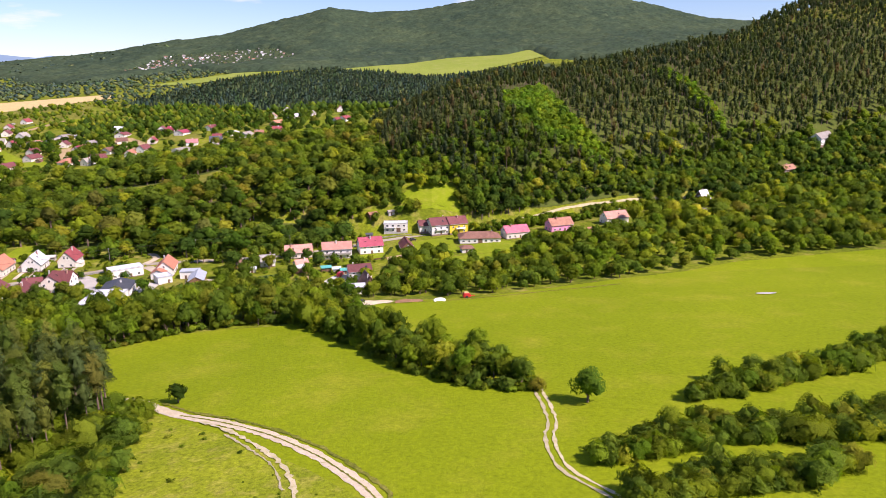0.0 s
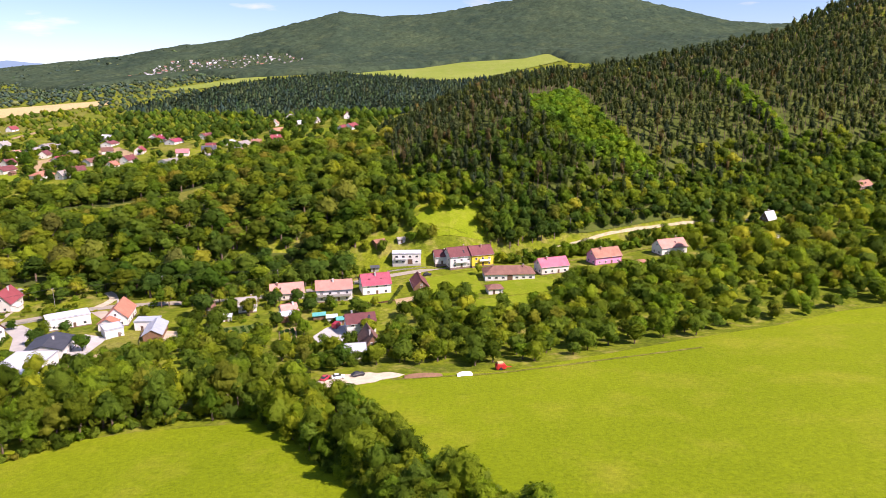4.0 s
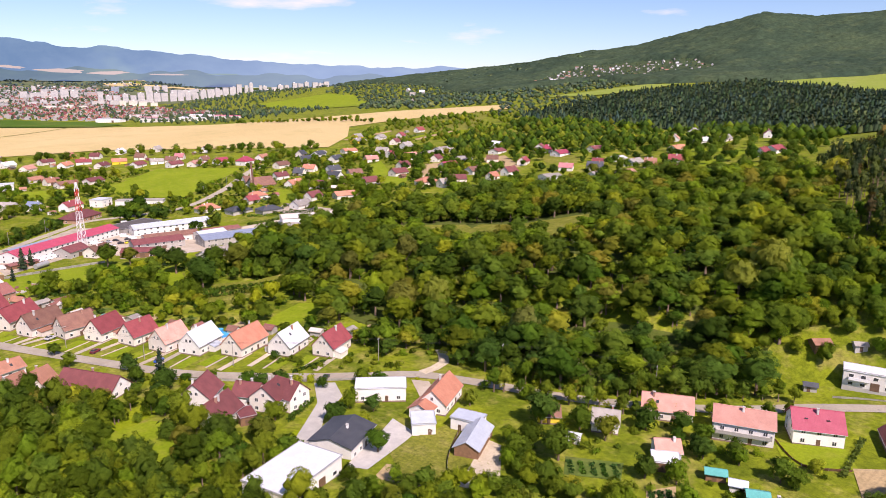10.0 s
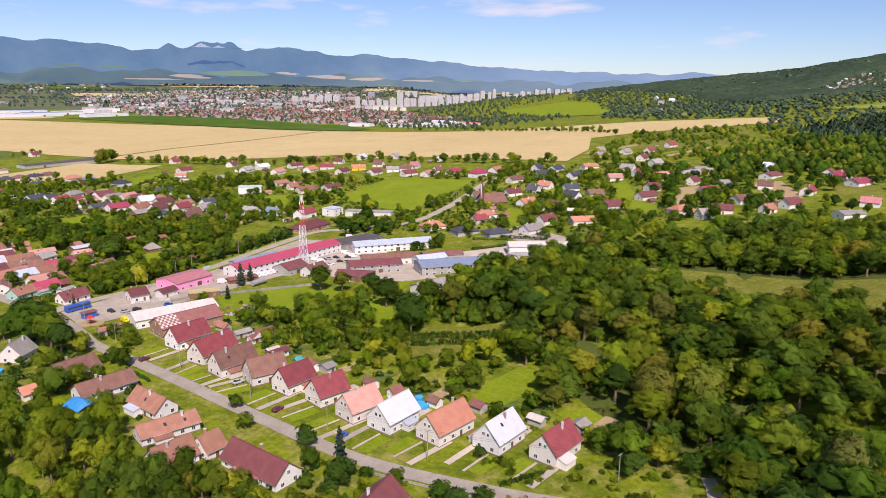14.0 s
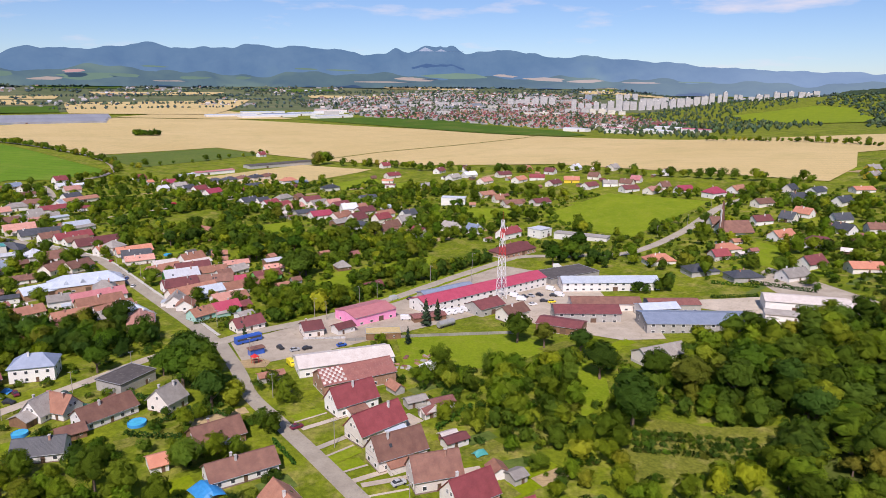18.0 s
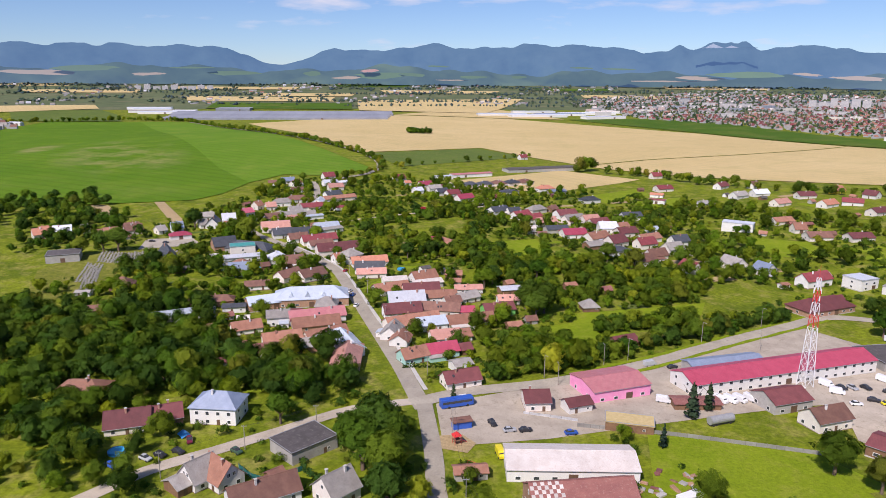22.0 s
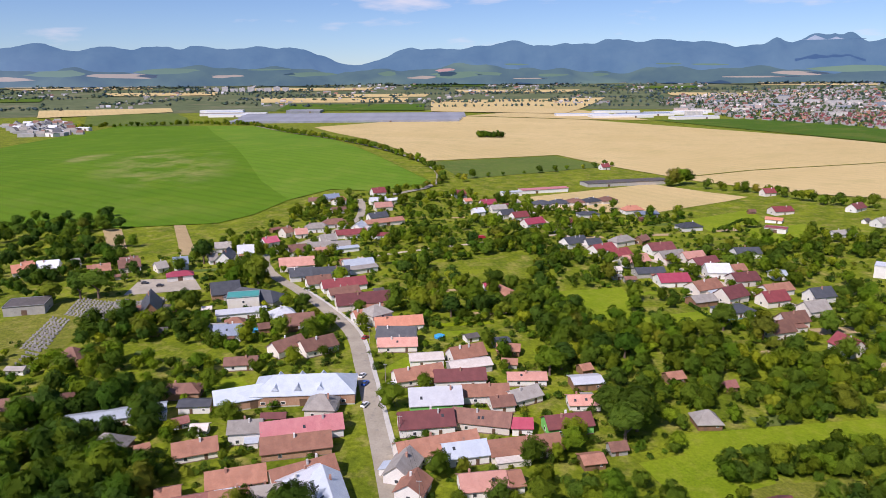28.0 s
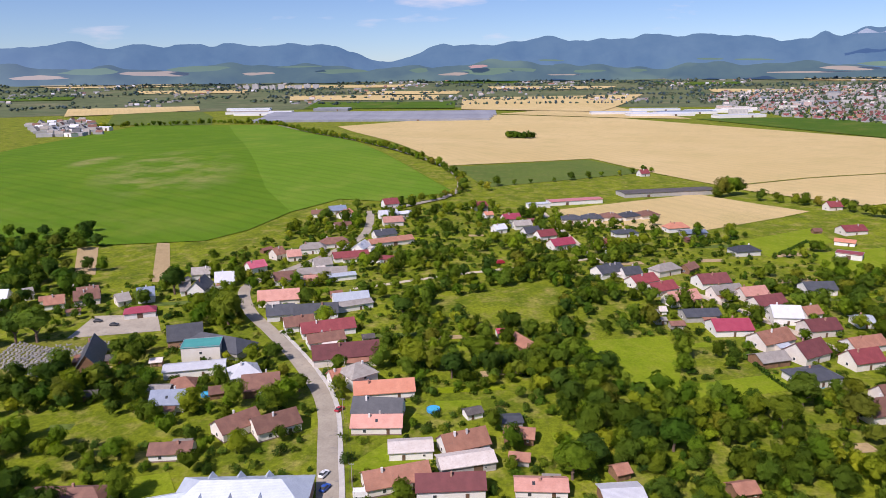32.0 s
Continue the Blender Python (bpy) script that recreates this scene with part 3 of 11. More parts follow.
def drape(name, outline, mat, lift, step, label, category="field"):
    """A sheet that follows the ground inside an outline."""
    bm = bmesh.new()
    bm.faces.new([bm.verts.new((x, y, 0)) for x, y in outline])
    for k, at in ((0, [p[0] for p in outline]), (1, [p[1] for p in outline])):
        for c in np.arange(math.ceil(min(at) / step) * step, max(at), step):
            n = (1, 0, 0) if k == 0 else (0, 1, 0)
            bmesh.ops.bisect_plane(bm, geom=bm.verts[:] + bm.edges[:] + bm.faces[:], plane_co=(c * n[0], c * n[1], 0), plane_no=n)
    for v in bm.verts:
        v.co.z = ground_z(v.co.x, v.co.y) + lift
    bmesh.ops.recalc_face_normals(bm, faces=bm.faces)
    if sum(f.normal.z for f in bm.faces) < 0:
        bmesh.ops.reverse_faces(bm, faces=bm.faces)
    return tagged(part(name, bm, mat), label, category, kind="structure")


def along(points, step):
    out = []
    pts = [Vector(p) for p in points]
    n = len(pts)
    for i in range(n - 1):
        p0, p1, p2, p3 = pts[max(i - 1, 0)], pts[i], pts[i + 1], pts[min(i + 2, n - 1)]
        k = max(1, int((p2 - p1).length / step))
        for j in range(k):
            u = j / k
            out.append(0.5 * (2 * p1 + (p2 - p0) * u + (2 * p0 - 5 * p1 + 4 * p2 - p3) * u * u + (3 * p1 - p0 - 3 * p2 + p3) * u ** 3))
    return out + [pts[-1]]


ROADS = []


def road(name, points, width, mat, lift, label, step=5.0, keep=True, category="road", ragged=0.0):
    line = along(points, step)
    rng = random.Random(len(points) * 7 + int(width * 10))
    verts, faces = [], []
    for i, p in enumerate(line):
        d = (line[min(i + 1, len(line) - 1)] - line[max(i - 1, 0)]).normalized()
        s = Vector((-d.y, d.x))
        for k in (-1, -0.34, 0.34, 1):
            q = p + s * (k * (width / 2 + (rng.uniform(-ragged, ragged) if abs(k) == 1 else 0)))
            verts.append((q.x, q.y, ground_z(q.x, q.y) + lift))
        if i:
            for j in range(3):
                a = 4 * i + j
                faces.append((a - 4, a, a + 1, a - 3))
        if keep:
            ROADS.append((p.x, p.y, width / 2))
    faces = [f[::-1] for f in faces]
    ob = tagged(mesh_ob(name, verts, faces, mat), label, category, kind="structure")
    for f in ob.data.polygons:
        if f.normal.z < 0:
            f.flip()
    return ob


drape("meadow", [(-128, 232), (-84, 243), (-55, 246), (-30, 287), (16, 286), (90, 322), (160, 352), (248, 366), (420, 400), (620, 380), (620, -260), (-170, -260), (-150, 60), (-118, 160)],
      M["meadow"], 0.10, 14, "bright green mown meadow on a slope", "meadow")
drape("rough_bank", [(-72, 158), (-42, 134), (-24, 118), (-8, 100), (4, 40), (-60, 20), (-110, 90), (-98, 150)], M["weeds"], 0.16, 10, "rough grassy bank with weeds", "bank")
drape("wheat_field", [(-1950, -140), (-1600, 30), (-1240, 205), (-1362, 382), (-1230, 450), (-1120, 520), (-1015, 600), (-900, 745), (-700, 822), (-600, 852), (-640, 940), (-716, 1040), (-690, 1130),
      (-568, 1290), (-604, 1364), (-813, 1290), (-1040, 1075), (-1290, 1000), (-1700, 880), (-2223, 512), (-2400, 170)], M["wheat"], 0.6, 60, "wide pale ripe wheat field")
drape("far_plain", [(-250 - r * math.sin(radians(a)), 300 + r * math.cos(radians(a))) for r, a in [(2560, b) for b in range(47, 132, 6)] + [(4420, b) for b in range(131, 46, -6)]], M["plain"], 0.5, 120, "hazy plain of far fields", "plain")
drape("far_wheat", [(-2411, 190), (-2892, 522), (-2190, 675), (-2230, 520)], M["wheat"], 1.2, 120, "pale stubble strip beyond the wheat")
drape("green_strip", [(-2190, 682), (-2235, 900), (-2110, 1060), (-1500, 1130), (-1300, 1062), (-1300, 1010), (-1700, 890)], M["crop"], 1.2, 90, "bright green crop strip before the town")
drape("green_crop", [(-1500, -560), (-1990, -640), (-2000, -290), (-1700, -110), (-1490, 20), (-1240, 150), (-1075, 232), (-1015, 178), (-1020, 133), (-963, 107), (-893, 97), (-858, 80), (-837, 10), (-823, -70), (-850, -160), (-960, -420)],
      M["bigcrop"], 0.5, 40, "broad bright green crop field on a gentle rise")
drape("pale_crop", [(-2000, -420), (-1195, -20), (-1058, 46), (-960, 107), (-1020, 133), (-1015, 178), (-1075, 230), (-1240, 148), (-1490, 18), (-1700, -112), (-1990, -290)], M["palecrop"], 0.62, 40, "paler green half of the crop field")
drape("stubble_field", [(-1235, 212), (-1352, 378), (-1240, 438), (-1105, 262)], M["darkcrop"], 0.3, 30, "dull green stubble field")
drape("bare_field", [(-940, 330), (-1000, 330), (-1098, 466), (-1012, 540), (-925, 430)], M["wheat"], 0.25, 30, "bare straw-coloured building field")
drape("green_square", [(-640, 572), (-600, 566), (-540, 586), (-575, 662), (-600, 712), (-688, 672)], M["lawn"], 0.2, 20, "bright green rectangular meadow between houses", "meadow")
# dark sheets under the stands: shade of the tree gaps put into colour
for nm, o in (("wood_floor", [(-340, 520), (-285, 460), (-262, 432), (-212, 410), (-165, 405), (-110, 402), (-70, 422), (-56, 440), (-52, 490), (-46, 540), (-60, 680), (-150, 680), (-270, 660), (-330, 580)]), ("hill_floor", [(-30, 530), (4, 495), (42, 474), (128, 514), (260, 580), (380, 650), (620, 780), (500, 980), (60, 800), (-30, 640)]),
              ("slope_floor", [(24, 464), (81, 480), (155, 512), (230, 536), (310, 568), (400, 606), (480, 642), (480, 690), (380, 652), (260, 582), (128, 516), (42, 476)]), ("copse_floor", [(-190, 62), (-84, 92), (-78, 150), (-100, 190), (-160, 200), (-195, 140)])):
    drape(nm, o, M["woodfloor"], 0.5 if nm in ("hill_floor", "slope_floor") else 0.12, 14, "dark floor sheet, its colour deepening the gaps under the trees", "wood floor")
drape("lawn_plot", [(-413, 366), (-380, 358), (-364, 392), (-378, 424), (-404, 410)], M["lawn"], 0.12, 12, "sunny green lawn behind the yards", "lawn")
drape("glade", [(-310, 546), (-275, 562), (-245, 575), (-212, 576), (-180, 589), (-165, 590), (-168, 560), (-166, 536), (-197, 536), (-217, 526), (-237, 540), (-270, 544)], M["rough"], 0.15, 14, "grassy glade in the wood", "meadow")
drape("hill_meadow", [(-600, 1500), (-465, 1720), (-380, 1700), (-420, 1560), (-500, 1490)], M["farmeadow"], 1.5, 60, "light green meadow on the far hill", "meadow")
# dark sheets here too, so that gaps in the far forest stay dark
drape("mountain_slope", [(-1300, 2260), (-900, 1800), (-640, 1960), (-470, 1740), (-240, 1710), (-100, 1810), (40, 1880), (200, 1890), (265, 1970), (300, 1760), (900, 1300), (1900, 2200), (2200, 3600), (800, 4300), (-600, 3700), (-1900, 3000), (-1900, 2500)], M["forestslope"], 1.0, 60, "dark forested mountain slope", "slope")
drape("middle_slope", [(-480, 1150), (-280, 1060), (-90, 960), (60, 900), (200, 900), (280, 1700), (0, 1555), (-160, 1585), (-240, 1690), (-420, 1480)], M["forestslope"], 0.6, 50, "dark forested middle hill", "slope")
drape("ridge_meadow", [(-240, 1700), (-100, 1800), (40, 1870), (200, 1880), (265, 1960), (280, 1800), (100, 1640), (0, 1565), (-150, 1590)], M["farmeadow"], 2.0, 60, "light green meadow below the mountain", "meadow")
drape("orchard_meadow", [(-24, 466), (20, 459), (17, 480), (-10, 482)], M["lawn"], 0.2, 10, "steep grassy clearing beside the conifers", "meadow")
drape("north_meadow", [(-182, 850), (-108, 790), (-137, 722), (-190, 770)], M["lawn"], 0.4, 30, "green meadow among the far houses", "meadow")
drape("strip_field", [(-690, 1172), (-560, 1200), (-500, 1030), (-590, 960)], M["rough"], 0.5, 40, "strip fields in pale green and straw")
drape("town_meadow", [(-1731, 1830), (-1680, 2120), (-1544, 2103), (-1227, 1800), (-1111, 1624), (-1500, 1720)], M["lawn"], 1.5, 90, "green field before the tower blocks")
drape("west_field", [(-1995, -732), (-1997, -463), (-2310, -610), (-2558, -764), (-2518, -1041)], M["darkcrop"], 1.5, 120, "dark green field beyond the hedge")
drape("far_green_field", [(-2699, -475), (-2721, 29), (-3074, -10), (-3024, -533)], M["crop"], 2.5, 160, "green field behind the glasshouses")
drape("far_straw_field", [(-3097, -668), (-3166, -89), (-3431, -124), (-3345, -752)], M["wheat"], 2.5, 160, "straw-coloured far field")
drape("far_straw_field", [(-2640, 61), (-2500, 480), (-3389, 715), (-3268, -7)], M["wheat"], 2.5, 160, "straw-coloured far field")
drape("far_straw_field", [(-2309, -1070), (-2608, -797), (-2784, -889), (-2595, -1259)], M["wheat"], 2.5, 160, "straw-coloured far field")
for k in range(16):
    a, d = radians(47 + 5.3 * k), 3250 + 230 * (k * 7 % 5)
    w = 0.05 + 0.015 * (k % 3)
    drape("plain_field", [(-250 - r * math.sin(b), 300 + r * math.cos(b)) for r, b in ((d, a - w), (d + 190, a - w * 1.1), (d + 220, a + w), (d + 30, a + w * 0.9))], M["wheat" if k % 3 else "crop"], 3.0, 200, "far field strip in the plain")
drape("cemetery_lawn", [(-556, 92), (-566, 112), (-632, 96), (-665, 100), (-664, 78), (-620, 66)], M["rough"], 0.12, 12, "short yellowish lawn beside the graveyard", "lawn")
drape("yard_ground", [(-405, 302), (-436, 300), (-446, 325), (-452, 345), (-468, 378), (-500, 428), (-520, 470), (-470, 500), (-440, 470), (-432, 420), (-420, 372), (-410, 335)], M["yard"], 0.10, 12, "pale dusty yard of the workshops", "yard")
drape("sand_yard", [(-46, 277), (-43, 282), (-39, 283), (-36, 288), (-28, 290), (-25, 288.5), (-21, 289.5), (-16, 286), (-18, 283), (-23, 281), (-25, 278.5), (-31, 276), (-36, 276.5), (-41, 272.5)], M["track"], 0.16, 8, "pale sandy yard at the field edge", "yard")
for k, (px, py) in enumerate([(-800, 27), (-803, 80), (-9, 372)]):
    drape("bare_plot", ([(-830, 0), (-834, 13), (-770, 53), (-773, 37)], [(-849, 48), (-850, 57), (-761, 106), (-760, 95)])[k] if k < 2 else [(-26, 386), (-17.5, 390), (-15.5, 372), (-23, 368)], M["soil"], 0.2, 10, "bare brown dug plot", "plot")

road("street", [(-432, 296), (-444, 293), (-469, 287), (-498, 279), (-540, 267), (-587, 253), (-625, 240), (-660, 218), (-690, 195), (-720, 171), (-757, 154), (-785, 162), (-830, 178), (-883, 188), (-929, 183), (-975, 172)], 6.5, M["asphalt"], 0.16, "grey asphalt village street, patched and worn")
road("main_road", [(-436, 292), (-446, 310), (-455, 344), (-474, 385), (-496, 420), (-515, 455), (-534, 492), (-520, 530), (-506, 560), (-529, 620), (-575, 698), (-590, 740)], 7.5, M["asphalt"], 0.19, "grey asphalt main road past the workshops")
street_line = along([(-447, 292.5), (-469, 287), (-498, 279), (-540, 267), (-587, 253), (-625, 240), (-660, 218), (-690, 195)], 12.0)
footway = []
for i, p in enumerate(street_line):
    d = (street_line[min(i + 1, len(street_line) - 1)] - street_line[max(i - 1, 0)]).normalized()
    footway.append((p.x + d.y * 4.1, p.y - d.x * 4.1))
road("pavement", footway, 1.7, M["concrete"], 0.24, "pale paved footway beside the street", ragged=0.08, category="pavement")
for off in (5.2, -5.2):
    road("verge", [(-458 - off, 350), (-476 - off, 388), (-498 - off, 424), (-517 - off, 458), (-535 - off, 490)], 2.2, M["lawn"], 0.21, "narrow grass verge beside the main road", ragged=0.4, keep=False, category="verge")
road("parallel_street", [(-990, 318), (-921, 333), (-877, 343), (-840, 351), (-803, 378), (-767, 403), (-736, 422), (-708, 437), (-687, 452), (-667, 465), (-654, 475)], 5.0, M["yard"], 0.17, "pale dusty street between the newer houses", ragged=0.3)
road("dirt_road", [(-760, 215), (-792, 264), (-801, 280), (-811, 299), (-829, 330), (-840, 351)], 4.0, M["track"], 0.18, "unpaved dirt road across the gardens", ragged=0.5)
drape("factory_yard", [(-454, 447), (-462, 481), (-445, 492), (-425, 484), (-400, 490), (-378, 476), (-363, 468), (-370, 451), (-408, 430)], M["yard"], 0.13, 10, "pale paved yard between the workshops", "yard")
drape("factory_yard", [(-415, 512), (-404, 530), (-392, 551), (-365, 544), (-346, 522), (-327, 499), (-340, 491), (-352, 506), (-380, 524), (-395, 516)], M["yard"], 0.14, 10, "pale gravel yard behind the long blue hall", "yard")
drape("hall_yard", [(-429, 596), (-393, 592), (-353, 583), (-340, 560), (-387, 560), (-420, 574)], M["yard"], 0.13, 10, "pale yard behind the long shed", "yard")
STRIP_LOOK = ("lawn", "rough", "meadow", "soil", "darkcrop", "lawn", "meadow")
for k in range(14):
    bx, by, ln = -640 + 13.5 * k, 905 + 3.0 * k, 90 + 17 * (k * 5 % 4)
    drape("garden_strip", [(bx, by), (bx + 11, by + 3), (bx + 11 + ln * 0.10, by + 3 + ln), (bx + ln * 0.10, by + ln)], M[STRIP_LOOK[k * 3 % 7]], 0.3 + 0.01 * k, 24, "long narrow garden strip above the village", "garden strip")
road("lane", [(-438, 292), (-432, 272), (-416, 251), (-403, 234), (-392, 219), (-376, 206), (-360, 190)], 5.5, M["yard"], 0.14, "dusty pale lane")
road("row_street", [(-436, 296), (-400, 299), (-376, 300), (-350, 306), (-316, 314), (-271, 324), (-233, 334), (-200, 351), (-176, 367), (-160, 378), (-135, 384), (-115, 387), (-90, 394), (-60, 408), (-34, 424), (0, 440)], 5.5, M["asphalt"], 0.22, "light asphalt street along the house row")
road("upper_road", [(0, 440), (20, 447), (36, 453), (62, 466.5), (96, 484), (130, 498), (166, 511), (230, 530)], 1.7, M["rut"], 0.24, "narrow pale road below the forest", ragged=0.3)
road("house_road", [(20, 432), (66, 444), (116, 466), (175, 496)], 2.6, M["rough"], 0.25, "pale gravel road to the upper houses")
road("forest_spur", [(-160, 380), (-158, 392), (-166, 402)], 4.0, M["track"], 0.26, "sandy track into the wood", ragged=0.4)
FARM = [(-8.5, 99), (-10.5, 106), (-15.5, 114), (-23.5, 124.5), (-34.5, 135.3), (-46.5, 144), (-60, 152), (-70, 160.5), (-78, 167), (-92, 172)]
road("field_track", FARM, 3.1, M["track"], 0.20, "pale stony farm track with a grassy middle", step=1.2, ragged=0.3, category="track")
road("track_middle", FARM[:7], 0.42, M["rough"], 0.25, "thin grassy strip in the middle of the farm track", step=0.9, ragged=0.16, category="track")
road("track_middle", [(x + 2.1, y + 1.9) for x, y in FARM[:8]], 0.9, M["rough"], 0.24, "rough grass beside the farm track", step=1.3, ragged=0.4, category="track")
road("bank_track", [(-53, 146.5), (-44, 138.5), (-36, 129.5), (-29, 120), (-25, 110), (-22, 98)], 1.0, M["rut"], 0.30, "faint stony wheel track in the bank", step=0.9, ragged=0.42, category="track")
road("bank_track", [(-45, 137.2), (-37.5, 128.5), (-30.5, 119), (-26.6, 109)], 0.5, M["rut"], 0.30, "second faint wheel track in the bank", step=0.9, ragged=0.3, category="track")
for off in (-0.9, 0.9):
    road("wheel_track", [(34 + off, 96), (29 + off, 104), (24 + off, 114), (23.5 + off, 127), (26 + off, 140), (26 + off, 160)], 0.7, M["rut"], 0.22, "pale wheel rut across the meadow", step=1.5, ragged=0.28, category="track")
road("edge_track", [(-20, 281), (2, 283), (20, 286), (87, 308)], 1.6, M["rough"], 0.2, "faint worn track along the meadow edge", ragged=0.3, category="track")
road("field_road", [(-1140, 500), (-1195, 600), (-1240, 760), (-1310, 920), (-1407, 1040)], 4, M["rough"], 1.0, "dark grassy track through the wheat", step=40, keep=False, category="track")
road("avenue_road", [(-985, 190), (-1075, 236), (-1240, 196), (-1490, 28), (-1750, -130), (-2000, -300)], 7, M["asphalt"], 0.9, "country road behind a line of trees", step=30, keep=False)


# far mountains, a backdrop at the edge of the plain
def far_range(name, radius, base, shape, mat, label, lo=24.0, hi=152.0, depth=320.0):
    th = np.radians(np.arange(lo, hi, 0.25))
    rows = np.linspace(0, 1, 14)
    verts = []
    for r in rows:
        for a in th:
            top = shape(math.degrees(a))
            n = noise.fractal(Vector((math.degrees(a) * 0.45, r * 1.5, radius * 0.01)), 1.0, 2.0, 5)
            e = (top - base) * (r ** 0.85) + base + 0.34 * n * math.sin(math.pi * min(r, 0.86)) * (top - base) * 0.5 + (0.05 * n if r == 1 else 0)
            d = radius + depth * (r - 0.5) * (1 + 0.25 * n)
            verts.append((-150 - d * math.sin(a), 280 + d * math.cos(a), 110 + d * math.tan(math.radians(e))))
    n = len(th)
    faces = [(i * n + j, i * n + j + 1, (i + 1) * n + j + 1, (i + 1) * n + j) for i in range(len(rows) - 1) for j in range(n - 1)]
    ob = tagged(mesh_ob(name, verts, faces, mat), label, "mountains", kind="structure")
    for f in ob.data.polygons:
        f.use_smooth = True
    return ob


def peak(a, at, wide, high):
    return high * math.exp(-((a - at) / wide) ** 2)


def range_line(a):
    e = 0.75 + 1.35 * float(smooth(36, 62, a)) - peak(a, 101.2, 2.6, 1.15) + peak(a, 82, 9, 0.5) + peak(a, 68.5, 0.9, 0.75) + peak(a, 66.6, 0.7, 0.60) + peak(a, 71.0, 0.5, 0.35) + peak(a, 67.5, 0.3, 0.2)
    return e + peak(a, 62.2, 1.3, 0.35) + peak(a, 90.5, 3, 0.2) + peak(a, 108.5, 4, 0.15) + peak(a, 123, 3, 0.2) + 0.05 * math.sin(a * 1.7) + 0.025 * math.sin(a * 3.9 + 1) - 0.5 * float(smooth(124, 140, a))


def foothill_line(a):
    return 0.05 + 0.35 * float(smooth(40, 60, a)) + peak(a, 92, 5, 0.55) + peak(a, 110, 7, 0.5) + peak(a, 127, 6, 0.5) + peak(a, 75, 5, 0.25) + 0.14 * math.sin(a * 0.9) + 0.07 * math.sin(a * 2.3)


def distance(name, a, b, patch, haze_glow, strength, lo, hi):
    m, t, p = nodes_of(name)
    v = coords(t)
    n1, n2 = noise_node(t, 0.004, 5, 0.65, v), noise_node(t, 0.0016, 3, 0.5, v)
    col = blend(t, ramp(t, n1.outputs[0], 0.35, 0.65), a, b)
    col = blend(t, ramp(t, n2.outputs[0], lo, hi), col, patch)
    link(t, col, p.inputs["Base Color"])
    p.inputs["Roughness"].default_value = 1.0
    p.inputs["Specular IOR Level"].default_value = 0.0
    # blue glow stands in for haze, paler towards the plain's open end
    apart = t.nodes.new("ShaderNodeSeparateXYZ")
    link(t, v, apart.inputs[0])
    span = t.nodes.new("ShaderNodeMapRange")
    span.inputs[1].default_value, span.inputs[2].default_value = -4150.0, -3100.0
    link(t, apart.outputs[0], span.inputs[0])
    link(t, blend(t, span.outputs[0], haze_glow, (0.40, 0.58, 0.92)), p.inputs["Emission Color"])
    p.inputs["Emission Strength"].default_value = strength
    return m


far_range("backdrop_mountains", 4520, -0.6, range_line, distance("haze_blue_mountains", (0.030, 0.055, 0.055), (0.050, 0.080, 0.075), (0.065, 0.10, 0.07), (0.14, 0.28, 0.56), 0.50, 0.60, 0.68), "blue wooded mountains on the horizon")
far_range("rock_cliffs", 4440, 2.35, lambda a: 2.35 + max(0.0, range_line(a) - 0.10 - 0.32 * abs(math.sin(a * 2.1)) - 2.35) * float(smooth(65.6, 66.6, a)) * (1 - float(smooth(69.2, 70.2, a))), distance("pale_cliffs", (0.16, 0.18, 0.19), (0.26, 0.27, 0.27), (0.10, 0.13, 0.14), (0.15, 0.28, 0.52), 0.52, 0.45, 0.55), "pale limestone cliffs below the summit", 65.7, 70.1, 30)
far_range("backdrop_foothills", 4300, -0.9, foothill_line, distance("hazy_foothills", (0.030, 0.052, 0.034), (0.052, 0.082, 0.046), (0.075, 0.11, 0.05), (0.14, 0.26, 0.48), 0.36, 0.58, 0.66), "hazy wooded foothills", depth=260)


# the far fields carry the same blue emission in place of haze
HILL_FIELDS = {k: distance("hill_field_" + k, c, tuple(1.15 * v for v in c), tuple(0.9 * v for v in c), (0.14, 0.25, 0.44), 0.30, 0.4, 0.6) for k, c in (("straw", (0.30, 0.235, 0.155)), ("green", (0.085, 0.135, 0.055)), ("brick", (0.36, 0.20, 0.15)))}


def hill_field(az, el, wide, high, look_of, lean=0.0):
    """A field on the far slopes, an uneven lens of land that leans with the slope."""
    rng = random.Random(int(az * 31 + el * 17))
    d = 4120.0
    ring = [(math.cos(a) * (1 + 0.25 * rng.uniform(-1, 1)), math.sin(a) * (1 + 0.3 * rng.uniform(-1, 1))) for a in np.linspace(0, 6.0, 12)]
    verts = []
    for u, v in [(0, 0)] + ring:
        a, e, r = math.radians(az - u * wide / 2), math.radians(el + v * high / 2 + lean * u), d + 40 * v
        verts.append((-150 - r * math.sin(a), 280 + r * math.cos(a), 110 + r * math.tan(e)))
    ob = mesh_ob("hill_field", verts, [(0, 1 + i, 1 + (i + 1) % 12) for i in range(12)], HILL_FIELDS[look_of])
    tagged(ob, {"straw": "pale straw field", "green": "soft green pasture", "brick": "reddish bare quarry field"}[look_of] + " on the far hillside", "field", kind="structure")


